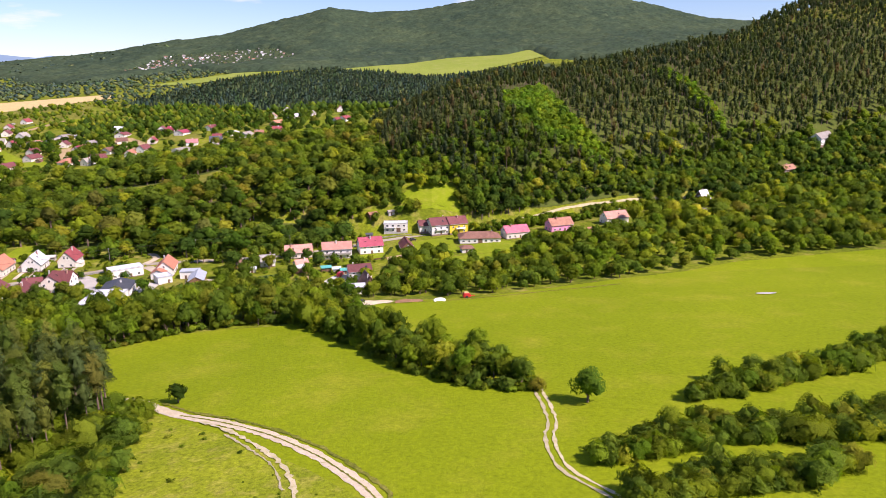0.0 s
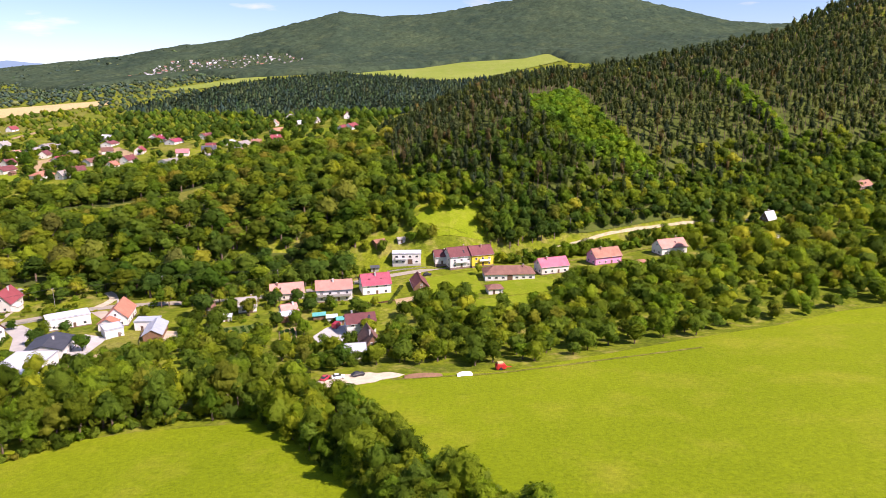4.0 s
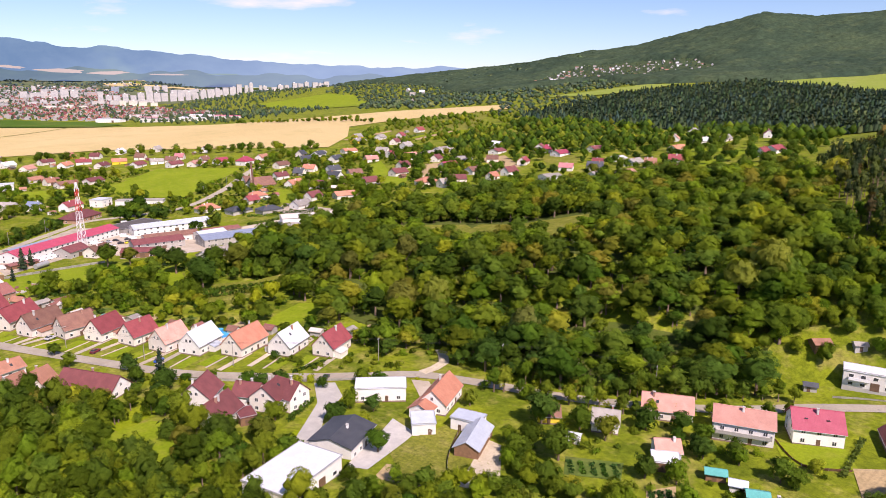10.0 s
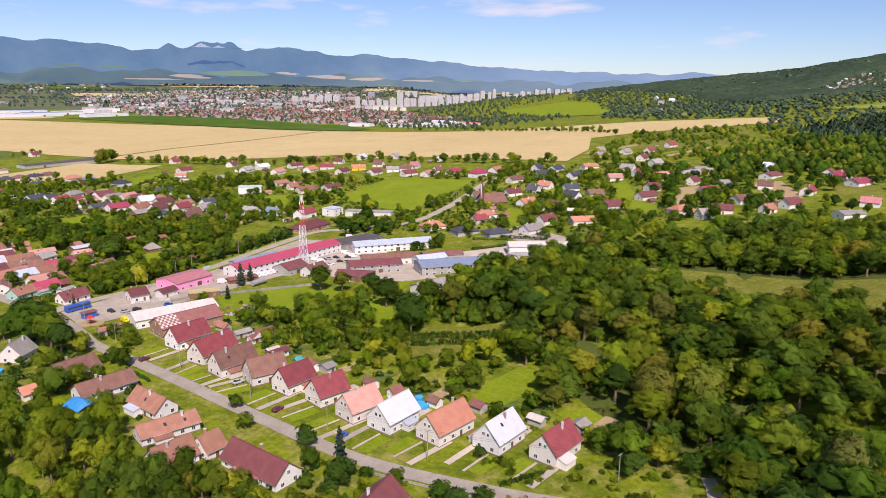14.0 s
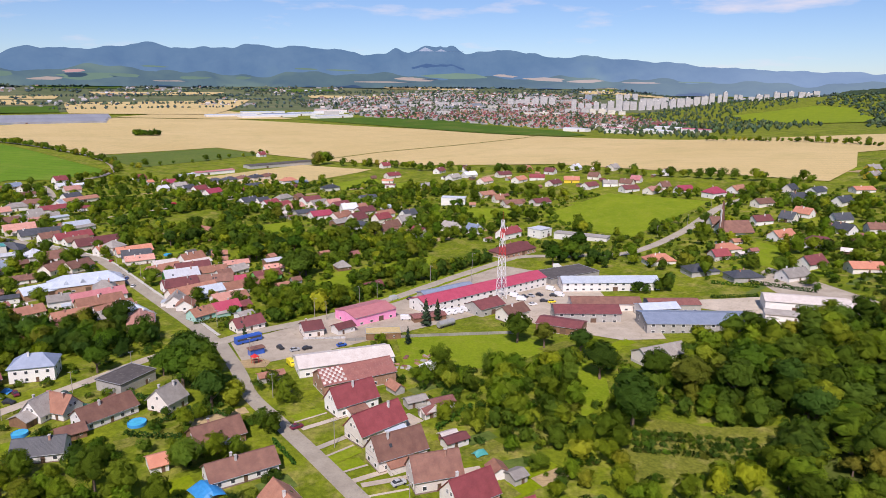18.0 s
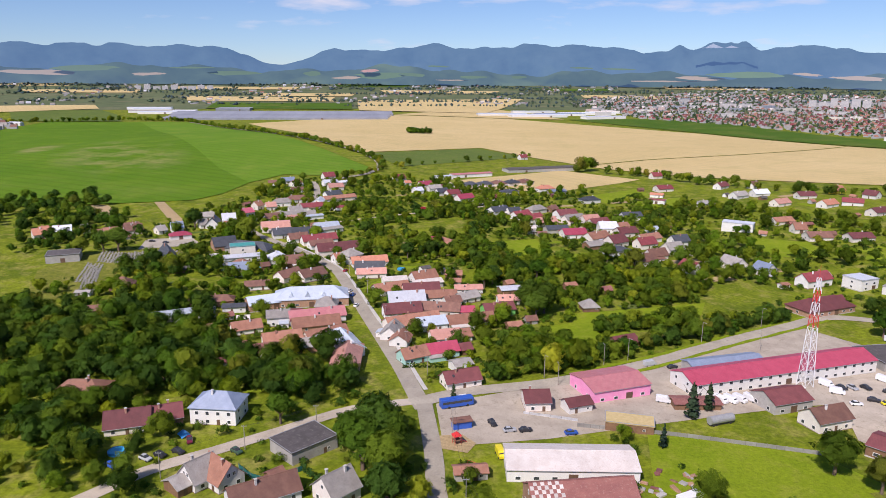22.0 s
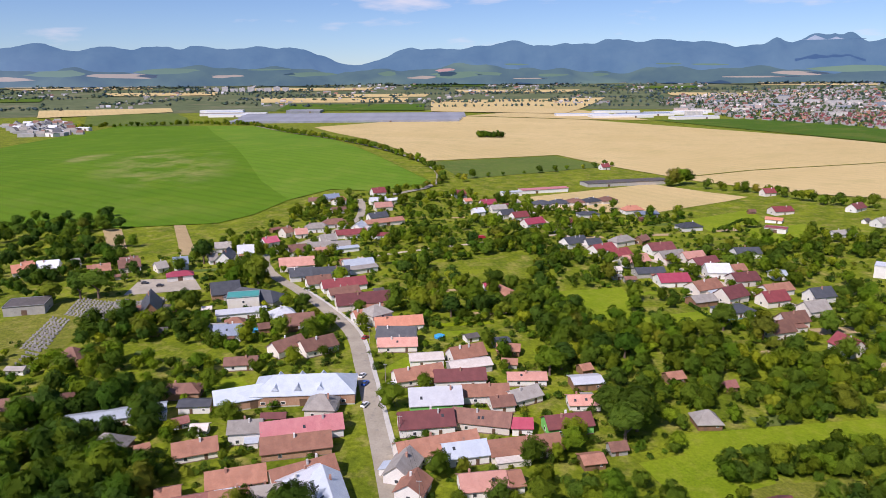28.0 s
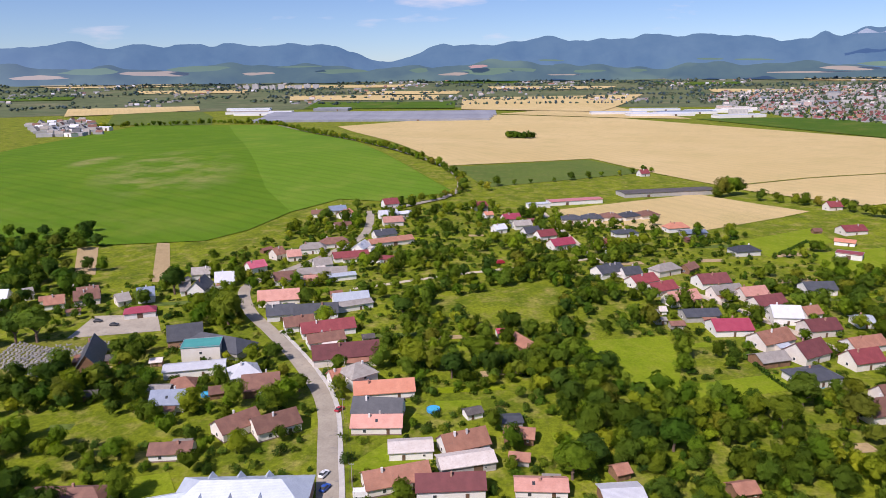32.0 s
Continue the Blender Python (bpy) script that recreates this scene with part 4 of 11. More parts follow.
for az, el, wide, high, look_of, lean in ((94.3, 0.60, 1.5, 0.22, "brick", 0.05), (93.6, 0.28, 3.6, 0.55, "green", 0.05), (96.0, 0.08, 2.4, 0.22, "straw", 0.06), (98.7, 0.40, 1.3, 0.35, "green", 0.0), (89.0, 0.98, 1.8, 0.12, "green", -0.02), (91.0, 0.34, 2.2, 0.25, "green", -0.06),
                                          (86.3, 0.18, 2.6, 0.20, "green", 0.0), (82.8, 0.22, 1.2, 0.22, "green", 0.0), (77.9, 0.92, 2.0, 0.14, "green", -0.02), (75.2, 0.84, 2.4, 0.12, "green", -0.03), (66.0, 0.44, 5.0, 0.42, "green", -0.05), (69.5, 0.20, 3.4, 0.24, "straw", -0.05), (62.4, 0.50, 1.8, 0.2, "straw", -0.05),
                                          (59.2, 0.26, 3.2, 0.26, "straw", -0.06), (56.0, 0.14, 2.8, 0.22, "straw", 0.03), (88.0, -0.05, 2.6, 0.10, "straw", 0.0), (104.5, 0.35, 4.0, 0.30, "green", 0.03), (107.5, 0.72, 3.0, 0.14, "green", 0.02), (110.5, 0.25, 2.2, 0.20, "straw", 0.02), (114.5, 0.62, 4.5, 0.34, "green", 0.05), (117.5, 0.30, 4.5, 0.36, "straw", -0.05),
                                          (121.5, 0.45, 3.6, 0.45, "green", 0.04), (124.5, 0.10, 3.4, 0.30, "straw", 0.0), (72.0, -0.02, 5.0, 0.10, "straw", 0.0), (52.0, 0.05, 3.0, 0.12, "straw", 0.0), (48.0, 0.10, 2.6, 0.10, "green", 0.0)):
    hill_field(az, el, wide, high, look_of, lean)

# ---- houses ----
HOUSES = []
ROOF_WORDS = {"r_pink": "pink tiled", "r_orange": "orange tiled", "r_old": "weathered clay-tiled", "r_red": "red tiled", "r_crimson": "crimson sheet", "r_maroon": "dark maroon", "r_brown": "brown tiled",
              "r_dark": "anthracite", "r_grey": "grey fibre-cement", "r_white": "bright white metal", "r_metal": "pale blue metal", "r_blue": "slate-blue", "r_rose": "rose sheet", "r_salmon": "salmon sheet",
              "r_teal": "teal sheet", "r_tar": "dark tarred", "r_rust": "rusty striped sheet", "r_pale": "weathered pale sheet", "hay": "straw-yellow sheet"}
WALL_WORDS = {"white": "white-plastered", "cream": "cream-plastered", "beige": "beige-rendered", "grey": "grey-rendered", "brickwall": "brick-walled", "yellow": "yellow-plastered", "green": "green-painted",
              "mint": "mint-plastered", "pinkwall": "pink-painted", "woodwall": "brown boarded"}
GROUP_WORDS = {"row": "houses along the side street", "yards": "workshops by the main road", "street": "houses on the old street", "upper": "houses on the upper street", "farside": "houses on the parallel street",
               "start": "houses at the valley mouth", "north": "houses in the northern quarter", "leftedge": "houses by the graveyard"}


def unit_window():
    bm = bmesh.new()
    for x, z, sx, sz in ((-0.46, 0, 0.08, 1), (0.46, 0, 0.08, 1), (0, -0.46, 0.84, 0.08), (0, 0.46, 0.84, 0.08), (0, 0, 0.05, 0.84)):
        box(bm, x, 0, z, sx, 0.10, sz)
    frame_me = bpy.data.meshes.new("window")
    bm.to_mesh(frame_me)
    bm.free()
    frame_me.materials.append(M["frame"])
    bm = box(bmesh.new(), 0, 0, 0, 0.84, 0.04, 0.84)
    pane_me = bpy.data.meshes.new("pane")
    bm.to_mesh(pane_me)
    bm.free()
    pane_me.materials.append(M["pane"])
    bm = box(bmesh.new(), 0, 0, 0, 1, 0.08, 1)
    door_me = bpy.data.meshes.new("door")
    bm.to_mesh(door_me)
    bm.free()
    door_me.materials.append(M["door"])
    bm = bmesh.new()
    box(bm, 0, 0, 0, 1, 0.08, 1)
    k = len(bm.faces)
    box(bm, 0, 0, 0, 0.8, 0.11, 0.8)
    bm.faces.ensure_lookup_table()
    for f in bm.faces[k:]:
        f.material_index = 1
    plain_me = bpy.data.meshes.new("window")
    bm.to_mesh(plain_me)
    bm.free()
    plain_me.materials.append(M["frame"])
    plain_me.materials.append(M["pane"])
    return frame_me, pane_me, door_me, plain_me


WINDOW_ME, PANE_ME, DOOR_ME, PLAIN_ME = unit_window()


def add_window(parent, x, y, z, turn, w=1.25, h=1.3, near=True):
    ob = new("window", WINDOW_ME if near else PLAIN_ME)
    ob.parent = parent
    ob.matrix_basis = Matrix.Translation((x, y, z)) @ Matrix.Rotation(turn, 4, "Z") @ Matrix.Diagonal((w, 1, h, 1))
    if near:
        new("pane", PANE_ME).parent = ob
    return ob


def add_door(parent, x, y, z, turn, w=1.0, h=2.1):
    ob = new("door", DOOR_ME)
    ob.parent = parent
    ob.matrix_basis = Matrix.Translation((x, y, z + h / 2)) @ Matrix.Rotation(turn, 4, "Z") @ Matrix.Diagonal((w, 1, h, 1))
    return ob


def building(name, x, y, deg, length, width, eave, high, roof, wall, kind, group, windows=None):
    rng = random.Random(int(x * 13 + y * 7))
    if group in ("north", "farside") and name == "house":
        length = min(length, 17)
    turn = math.radians(deg)
    c, s = math.cos(turn), math.sin(turn)
    hl, hw = length / 2, width / 2
    zs = [ground_z(x + c * u - s * v, y + s * u + c * v) for u in (-hl, hl) for v in (-hw, hw)]
    z = (min(zs) + sum(zs) / 4) / 2
    HOUSES.append((x, y, max(hl, hw), c, s, hl, hw))
    words = {"hall": "hall", "inn": "village inn", "shop": "shop building", "chapel": "modern chapel", "villa": "modern house"}.get(name, name)
    base = empty(name, x, y, z, turn, f"{WALL_WORDS[wall]} {words} with {ROOF_WORDS[roof]} {'flat ' if kind == 'f' else ''}roof", name, GROUP_WORDS[group])
    low = min(zs) - z - 0.6
    wm, rm = M[wall], M[roof]
    # walls, with the gable ends where the roof has them
    if kind == "g":
        prof = [(-hw, low), (hw, low), (hw, eave), (0, high - 0.02), (-hw, eave)]
    else:
        prof = [(-hw, low), (hw, low), (hw, eave), (-hw, eave)]
    n = len(prof)
    verts = [(u, v, w) for u in (-hl, hl) for v, w in prof]
    faces = [tuple(range(n - 1, -1, -1)), tuple(range(n, 2 * n))] + [(i, (i + 1) % n, n + (i + 1) % n, n + i) for i in range(n)]
    mesh_ob("wall", verts, faces, wm, base)
    # plinth
    close = group in ("row", "start") or (group in ("street", "yards") and x > -470)
    bm = box(bmesh.new(), 0, 0, (low + 0.45) / 2, length + 0.06, width + 0.06, 0.45 - low)
    if name not in ("hut", "shed") and (close or group in ("street", "yards")):
        part("plinth", bm, M["plinth"] if name in ("house", "cottage") else M["concrete"], base)
    # roof
    over, edge, th = (0.55, 0.45, 0.22) if name not in ("factory", "hall", "workshop") else (0.4, 0.3, 0.25)
    if kind == "g":
        slope = (high - eave) / hw
        wo, zo = hw + over, eave - slope * over
        prof = [(-wo, zo), (0, high), (wo, zo), (wo, zo + th), (0, high + th), (-wo, zo + th)]
        lx = hl + edge
        verts = [(u, v, w) for u in (-lx, lx) for v, w in prof]
        faces = [(0, 5, 4, 1), (1, 4, 3, 2), (7, 10, 11, 6), (8, 9, 10, 7), (0, 1, 7, 6), (1, 2, 8, 7), (2, 3, 9, 8), (3, 4, 10, 9), (4, 5, 11, 10), (5, 0, 6, 11)]
        top = mesh_ob("roof", verts, faces, rm, base)
        if close and name != "shed":
            part("ridge_cap", box(bmesh.new(), 0, 0, high + th, 2 * lx, 0.35, 0.14, bevel=0.05), rm, top)
    elif kind == "h":
        rl = max(hl - hw * 0.85, 0.15)
        lx, wo, zo = hl + over, hw + over, eave - 0.12
        verts = [(-lx, -wo, zo), (lx, -wo, zo), (lx, wo, zo), (-lx, wo, zo), (-lx, -wo, zo + th), (lx, -wo, zo + th), (lx, wo, zo + th), (-lx, wo, zo + th), (-rl, 0, high + th), (rl, 0, high + th)]
        faces = [(3, 2, 1, 0), (0, 1, 5, 4), (1, 2, 6, 5), (2, 3, 7, 6), (3, 0, 4, 7), (4, 5, 9, 8), (5, 6, 9), (6, 7, 8, 9), (7, 4, 8)]
        top = mesh_ob("roof", verts, faces, rm, base)
    else:
        bm = box(bmesh.new(), 0, 0, eave + 0.14, length + 0.5, width + 0.5, 0.28)
        top = part("roof", bm, rm, base)
        bm = bmesh.new()
        for u, v, a, b in ((hl + 0.16, 0, 0.18, width + 0.5), (-hl - 0.16, 0, 0.18, width + 0.5), (0, hw + 0.16, length + 0.14, 0.18), (0, -hw - 0.16, length + 0.14, 0.18)):
            box(bm, u, v, eave + 0.36, a, b, 0.16)
        part("roof_edge", bm, M["gutter"], base)
    # gutters on the long sides
    if kind == "g" and close and name not in ("hut", "shed", "barn"):
        for side in (-1, 1):
            bm = box(bmesh.new(), 0, side * (wo + 0.06), zo + 0.1, 2 * lx, 0.12, 0.12, bevel=0.03)
            part("gutter", bm, M["gutter"], base)
    # chimneys
    if name in ("house", "cottage", "bungalow", "inn", "cabin") and kind != "f":
        for k in range(1 if rng.random() < 0.75 else 2):
            u, v = rng.uniform(-0.3, 0.3) * length, rng.choice((-1, 1)) * hw * 0.22
            bm = box(bmesh.new(), u, v, high - 0.2, 0.62, 0.62, 2.2, bevel=0.03)
            ch = part("chimney", bm, M[rng.choice(("chimney", "chimney", "white", "cap"))], base)
            if close:
                part("chimney_cap", box(bmesh.new(), u, v, high + 0.96, 0.8, 0.8, 0.12), M["cap"], ch)
    # a lean-to along one side
    if name == "house" and kind == "g" and group in ("street", "row", "upper", "farside") and length > 10 and rng.random() < 0.55:
        side, al, ad = rng.choice((-1, 1)), length * rng.uniform(0.28, 0.5), rng.uniform(2.2, 3.4)
        u, v0 = rng.uniform(-0.25, 0.25) * length, hw + 0.02
        h0, h1 = min(2.9, eave - 0.35), 2.1
        verts = [(u + a * al / 2, side * v, w) for a in (-1, 1) for v, w in ((v0, low), (v0 + ad, low), (v0 + ad, h1), (v0, h0))]
        verts += [(u + a * (al / 2 + 0.2), side * v, w) for a in (-1, 1) for v, w in ((v0, h0 + 0.04), (v0 + ad + 0.3, h1 - 0.02), (v0 + ad + 0.3, h1 + 0.12), (v0, h0 + 0.18))]
        quads = [(0, 1, 2, 3), (4, 7, 6, 5), (1, 5, 6, 2), (2, 6, 7, 3), (8, 9, 10, 11), (12, 15, 14, 13), (11, 10, 14, 15), (9, 13, 14, 10), (8, 12, 13, 9)]
        ob = mesh_ob("annex", verts, quads if side > 0 else [q[::-1] for q in quads], wm, base, "low lean-to annex")
        ob.data.materials.append(M[rng.choice(("r_grey", "r_metal", "r_old", "r_pale", "r_brown"))])
        for f in ob.data.polygons[4:]:
            f.material_index = 1
    # roof windows
    if kind == "g" and name == "house" and (close or group == "street") and rng.random() < 0.45:
        lean = math.atan2(high - eave, hw)
        for k in range(rng.choice((1, 2, 2))):
            side, u, w = rng.choice((-1, 1)), rng.uniform(-0.32, 0.32) * length, rng.uniform(0.35, 0.6)
            bm = box(bmesh.new(), u, side * hw * (1 - w), eave + (high - eave) * w + th + 0.02, 0.85, 1.15, 0.14, tilt=-side * lean, bevel=0.03)
            part("roof_window", bm, M["pane"], top, "small roof window")
    # openings
    if name in ("hut", "shed", "barn"):
        add_door(base, rng.uniform(-0.25, 0.25) * length, -hw - 0.03, 0.05, 0, 1.0 if name != "barn" else 2.8, 2.0 if name != "barn" else 2.6)
        if length > 6 and group in ("row", "start", "street", "yards"):
            add_window(base, 0.3 * length, -hw - 0.03, 1.5, 0, 0.9, 0.8)
            add_window(base, -0.3 * length, hw + 0.03, 1.5, 0, 0.9, 0.8)
        return base
    storeys = [1.55] + ([4.3] if eave >= 4.9 else [])
    gap = {"factory": 4.2, "hall": 4.6, "workshop": 4.4}.get(name, 3.1)
    if not close:
        gap *= 4.5 if group in ("north", "farside", "upper", "leftedge") else 1.4
    for side in (-1, 1):
        k = max(1, int((length - 1.2) / gap))
        if not close and name in ("house", "cottage"):
            k = min(k, 2)
        for lv, h in enumerate(storeys):
            for i in range(k):
                u = (i + 0.5 - k / 2) * (length - 1.0) / k
                if side == -1 and i == k // 2 and lv == 0:
                    add_door(base, u, side * (hw + 0.03), 0.05, 0, 1.05 if name == "house" else 2.6, 2.15 if name == "house" else 2.8)
                elif h + 0.7 < eave + 0.15:
                    add_window(base, u, side * (hw + 0.03), h, 0, 1.25 if name == "house" else 1.7, 1.3 if lv or name == "house" else 1.1, close and x > -300 and name == "house")
        for lv, h in enumerate(storeys):
            for v in ((-0.24 * width, 0.24 * width) if width > 7 and close else (0.0,)):
                add_window(base, side * (hl + 0.03), v, h, math.pi / 2, 1.3, 1.3, close and x > -300 and name == "house")
        if kind == "g" and high - eave > 3.0 and close:
            for v in ((-0.85, 0.85) if high - eave > 4.2 else (0.0,)):
                add_window(base, side * (hl + 0.03), v, eave + (high - eave) * 0.30, math.pi / 2, 1.0, 1.2, close)
    return base


# row
building("house", -200.9, 379.3, 99, 13.4, 9, 4.2, 9, "r_red", "cream", "g", "row")
building("house", -215.8, 371.2, 101, 13.4, 9.5, 4.2, 9, "r_white", "white", "g", "row")
building("house", -230.4, 362.7, 98, 16.0, 9.5, 4.2, 9, "r_orange", "cream", "g", "row")
building("house", -245.4, 354.1, 102, 13.8, 9.5, 4.2, 9, "r_white", "white", "g", "row")
building("house", -257.4, 349.2, 95, 12.2, 9, 4.2, 9, "r_pink", "beige", "g", "row")
building("house", -273.2, 346.9, 94, 11.7, 9, 4.2, 9, "r_red", "cream", "g", "row")
building("house", -288.5, 342.7, 101, 12.4, 9, 4.2, 9, "r_red", "cream", "g", "row")
building("house", -301.7, 338.3, 86, 13.2, 9, 4.2, 9, "r_brown", "beige", "g", "row")
building("house", -316.6, 332.7, 98, 15.2, 9, 4.2, 9, "r_brown", "beige", "g", "row")
building("house", -333.4, 331.8, 110, 16.9, 9, 4.2, 9, "r_red", "cream", "g", "row")
building("house", -353.7, 329.8, 104, 15.3, 9, 4.2, 9, "r_red", "white", "g", "row")
barn_base = building("workshop", -372.8, 336.3, 96, 27.2, 12, 4.5, 8, "r_rust", "brickwall", "g", "row")
# pale sheets laid chequerwise on one end of the roof
barn_lean = math.atan2(3.5, 6)
sheet = part("roof_sheet", box(bmesh.new(), 0, 0, 0, 0.93, 1.1, 0.05, tilt=barn_lean), M["r_pale"], barn_base).data
bpy.data.objects.remove(bpy.data.objects["roof_sheet"])
for i in range(9):
    for j in range(6):
        if (i + j) % 2:
            v = -0.5 - 0.98 * j
            piece = new("roof_sheet", sheet)
            piece.parent, piece.location = barn_base, (-13.2 + 0.95 * i, v, 8 + 0.29 + v * 3.5 / 6)
building("workshop", -391.5, 337.2, 88, 36.2, 14, 4, 6, "r_pale", "white", "g", "row")
building("house", -347.2, 286.1, 105, 14.5, 10, 3, 6.5, "r_brown", "woodwall", "g", "row")
building("house", -325.1, 290.5, 100, 18.6, 9, 3, 6, "r_brown", "white", "g", "row")
building("house", -301.5, 298.8, 14, 15.6, 8, 3, 6.5, "r_old", "white", "g", "row")
building("house", -282.8, 296.9, 90, 17.3, 8, 3, 5.5, "r_old", "white", "g", "row")
building("house", -264.6, 292.1, 99, 11.2, 9, 3, 7, "r_old", "white", "g", "row")
building("house", -263.9, 302.3, 103, 6.4, 8, 3, 6.5, "r_old", "cream", "g", "row")
building("house", -245.0, 309.2, 14, 22.4, 9, 3, 7, "r_maroon", "white", "g", "row")
building("shed", -337.8, 269.4, 101, 4.7, 7, 2.4, 4, "r_orange", "white", "g", "row")
building("shed", -403.9, 260.5, 133, 15.6, 12, 4.2, 4.5, "r_tar", "grey", "f", "row")
building("house", -377.8, 273.5, 134, 8.8, 9, 4, 8, "r_grey", "beige", "g", "row")
building("house", -376.8, 254.6, 120, 17.6, 9, 3.2, 6.5, "r_brown", "white", "g", "row")
building("house", -385.7, 235.7, 139, 8.2, 8, 3.2, 7.5, "r_grey", "white", "g", "row")
building("house", -385.6, 241.4, 49, 9.8, 8, 3.2, 7.5, "r_old", "white", "g", "row")
building("house", -418.7, 202.8, 107, 13.2, 10, 3, 6.5, "r_maroon", "cream", "g", "row")
building("house", -423.5, 213.3, 112, 8.7, 9, 3, 6, "r_maroon", "woodwall", "g", "row")
building("house", -425.8, 229.3, 84, 15.0, 11, 6, 9.5, "r_blue", "white", "h", "row")
building("house", -442.1, 177.5, 88, 16.2, 11, 4, 7, "r_old", "brickwall", "h", "row")
building("shed", -382.0, 231.3, 140, 5.0, 7, 2.6, 4.2, "r_grey", "woodwall", "g", "row")
building("shed", -366.9, 245.4, 108, 7.9, 6, 2.4, 4, "r_brown", "woodwall", "g", "row")
building("house", -357.2, 238.8, 81, 13.6, 9, 3, 6, "r_dark", "white", "g", "row")
# yards
building("house", -434.5, 334.1, 92, 8.5, 10, 3.6, 6, "r_maroon", "beige", "g", "yards")
building("shed", -431.5, 347.5, 109, 8.8, 6, 3, 4.5, "r_maroon", "white", "g", "yards")
building("workshop", -447.7, 362.8, 108, 22.8, 17, 4.6, 6.2, "r_salmon", "pinkwall", "g", "yards")
building("shed", -417.4, 361.5, 75, 14.8, 7, 3, 4, "hay", "woodwall", "f", "yards")
building("factory", -459.7, 429.1, 106, 83.0, 14, 5.2, 7.6, "r_crimson", "white", "g", "yards")
building("shed", -467.0, 411.9, 104, 31.3, 8, 4.4, 5.5, "r_blue", "grey", "g", "yards")
building("workshop", -434.2, 418.6, 106, 15.4, 12, 4, 6.5, "r_maroon", "grey", "g", "yards")
building("house", -418.7, 425.2, 107, 13.3, 9, 4, 7, "r_brown", "cream", "g", "yards")
building("barn", -475.8, 490.6, 97, 34.6, 18, 4, 5, "r_tar", "grey", "f", "yards")
building("factory", -446.6, 498.9, 70, 52.5, 13, 5, 7, "r_metal", "white", "g", "yards")
building("workshop", -404.4, 455.7, 67, 30.1, 14, 5, 7, "r_maroon", "grey", "g", "yards")
building("workshop", -395.4, 437.2, 42, 19.7, 12, 3.6, 5, "r_maroon", "woodwall", "g", "yards")
building("workshop", -415.4, 474.2, 67, 33.4, 12, 4.2, 6, "r_brown", "beige", "g", "yards")
building("workshop", -399.8, 502.2, 69, 24.5, 11, 4.2, 5.5, "r_rust", "grey", "g", "yards")
building("factory", -371.7, 491.5, 67, 48.2, 18, 5, 7, "r_blue", "grey", "g", "yards")
building("workshop", -395.7, 489.9, 77, 18.3, 10, 4.4, 6, "r_metal", "white", "g", "yards")
building("barn", -347.0, 451.4, 92, 19.8, 10, 3.5, 6, "r_grey", "cream", "g", "yards")
building("barn", -367.3, 552.2, 52, 36.6, 14, 5, 6.5, "r_pale", "white", "g", "yards")
building("shed", -356.0, 538.9, 50, 33.2, 8, 3, 4, "r_grey", "white", "g", "yards")
building("inn", -544.7, 493.1, 111, 30.5, 15, 3.2, 7.5, "r_maroon", "brickwall", "h", "yards")
building("shop", -582.2, 535.8, 110, 12.9, 12, 6.2, 6.5, "r_white", "white", "f", "yards")
building("shed", -556.9, 555.4, 40, 38.4, 9, 3.8, 4, "r_grey", "white", "f", "yards")
building("house", -589.6, 513.9, 112, 18.9, 9, 4.5, 8, "r_red", "white", "g", "yards")
building("shed", -433.3, 388.7, 88, 15.6, 6, 2.4, 2.8, "r_rust", "woodwall", "g", "yards")
# street
building("house", -473.4, 265.2, -179, 27.1, 11, 3.4, 7, "r_pink", "cream", "h", "street")
building("house", -490.3, 263.6, 24, 18.9, 9, 4, 7, "r_metal", "white", "g", "street")
building("house", -497.0, 254.3, 139, 11.6, 8, 4, 6, "r_white", "white", "g", "street")
building("house", -490.3, 246.0, 108, 9.3, 8, 3, 5.5, "r_grey", "brickwall", "g", "street")
building("house", -487.3, 237.2, 107, 9.8, 8, 3, 5.5, "r_old", "brickwall", "g", "street")
building("barn", -483.7, 226.1, 112, 14.1, 8, 2.8, 5, "r_rust", "cream", "g", "street")
building("shed", -478.2, 223.7, 115, 5.1, 8, 2.8, 4.6, "r_brown", "woodwall", "g", "street")
building("shed", -488.3, 219.5, 112, 6.2, 7, 2.8, 4.6, "r_old", "woodwall", "g", "street")
building("house", -497.8, 234.9, 112, 16.1, 8, 3, 6, "r_old", "cream", "g", "street")
building("house", -502.6, 252.8, 123, 18.6, 8, 3, 6, "r_old", "cream", "g", "street")
building("house", -519.0, 246.0, 108, 21.2, 9, 3, 6, "r_old", "brickwall", "g", "street")
building("house", -529.1, 244.9, 110, 25.8, 9, 3.4, 6.5, "r_salmon", "white", "g", "street")
building("house", -525.1, 227.7, 102, 10.3, 8, 4.6, 7, "r_grey", "white", "g", "street")
building("house", -513.8, 215.6, 116, 12.8, 8, 2.8, 5.5, "r_old", "cream", "g", "street")
building("shed", -511.1, 199.7, 125, 4.5, 7, 2.6, 4.6, "r_old", "brickwall", "g", "street")
building("hut", -512.8, 188.1, 92, 11.0, 11, 2.6, 7, "r_grey", "woodwall", "h", "street")
building("hall", -550.4, 215.9, 116, 18.0, 11, 3.6, 6.5, "r_metal", "brickwall", "g", "street")
METAL_HALL = building("hall", -558.9, 237.7, 99, 36.5, 17, 4.2, 8.5, "r_metal", "brickwall", "h", "street")
building("house", -546.1, 247.1, 92, 10.3, 10, 3.4, 7, "r_grey", "beige", "h", "street")
building("shed", -533.2, 179.2, 114, 31.6, 8, 3.4, 4.5, "r_metal", "white", "g", "street")
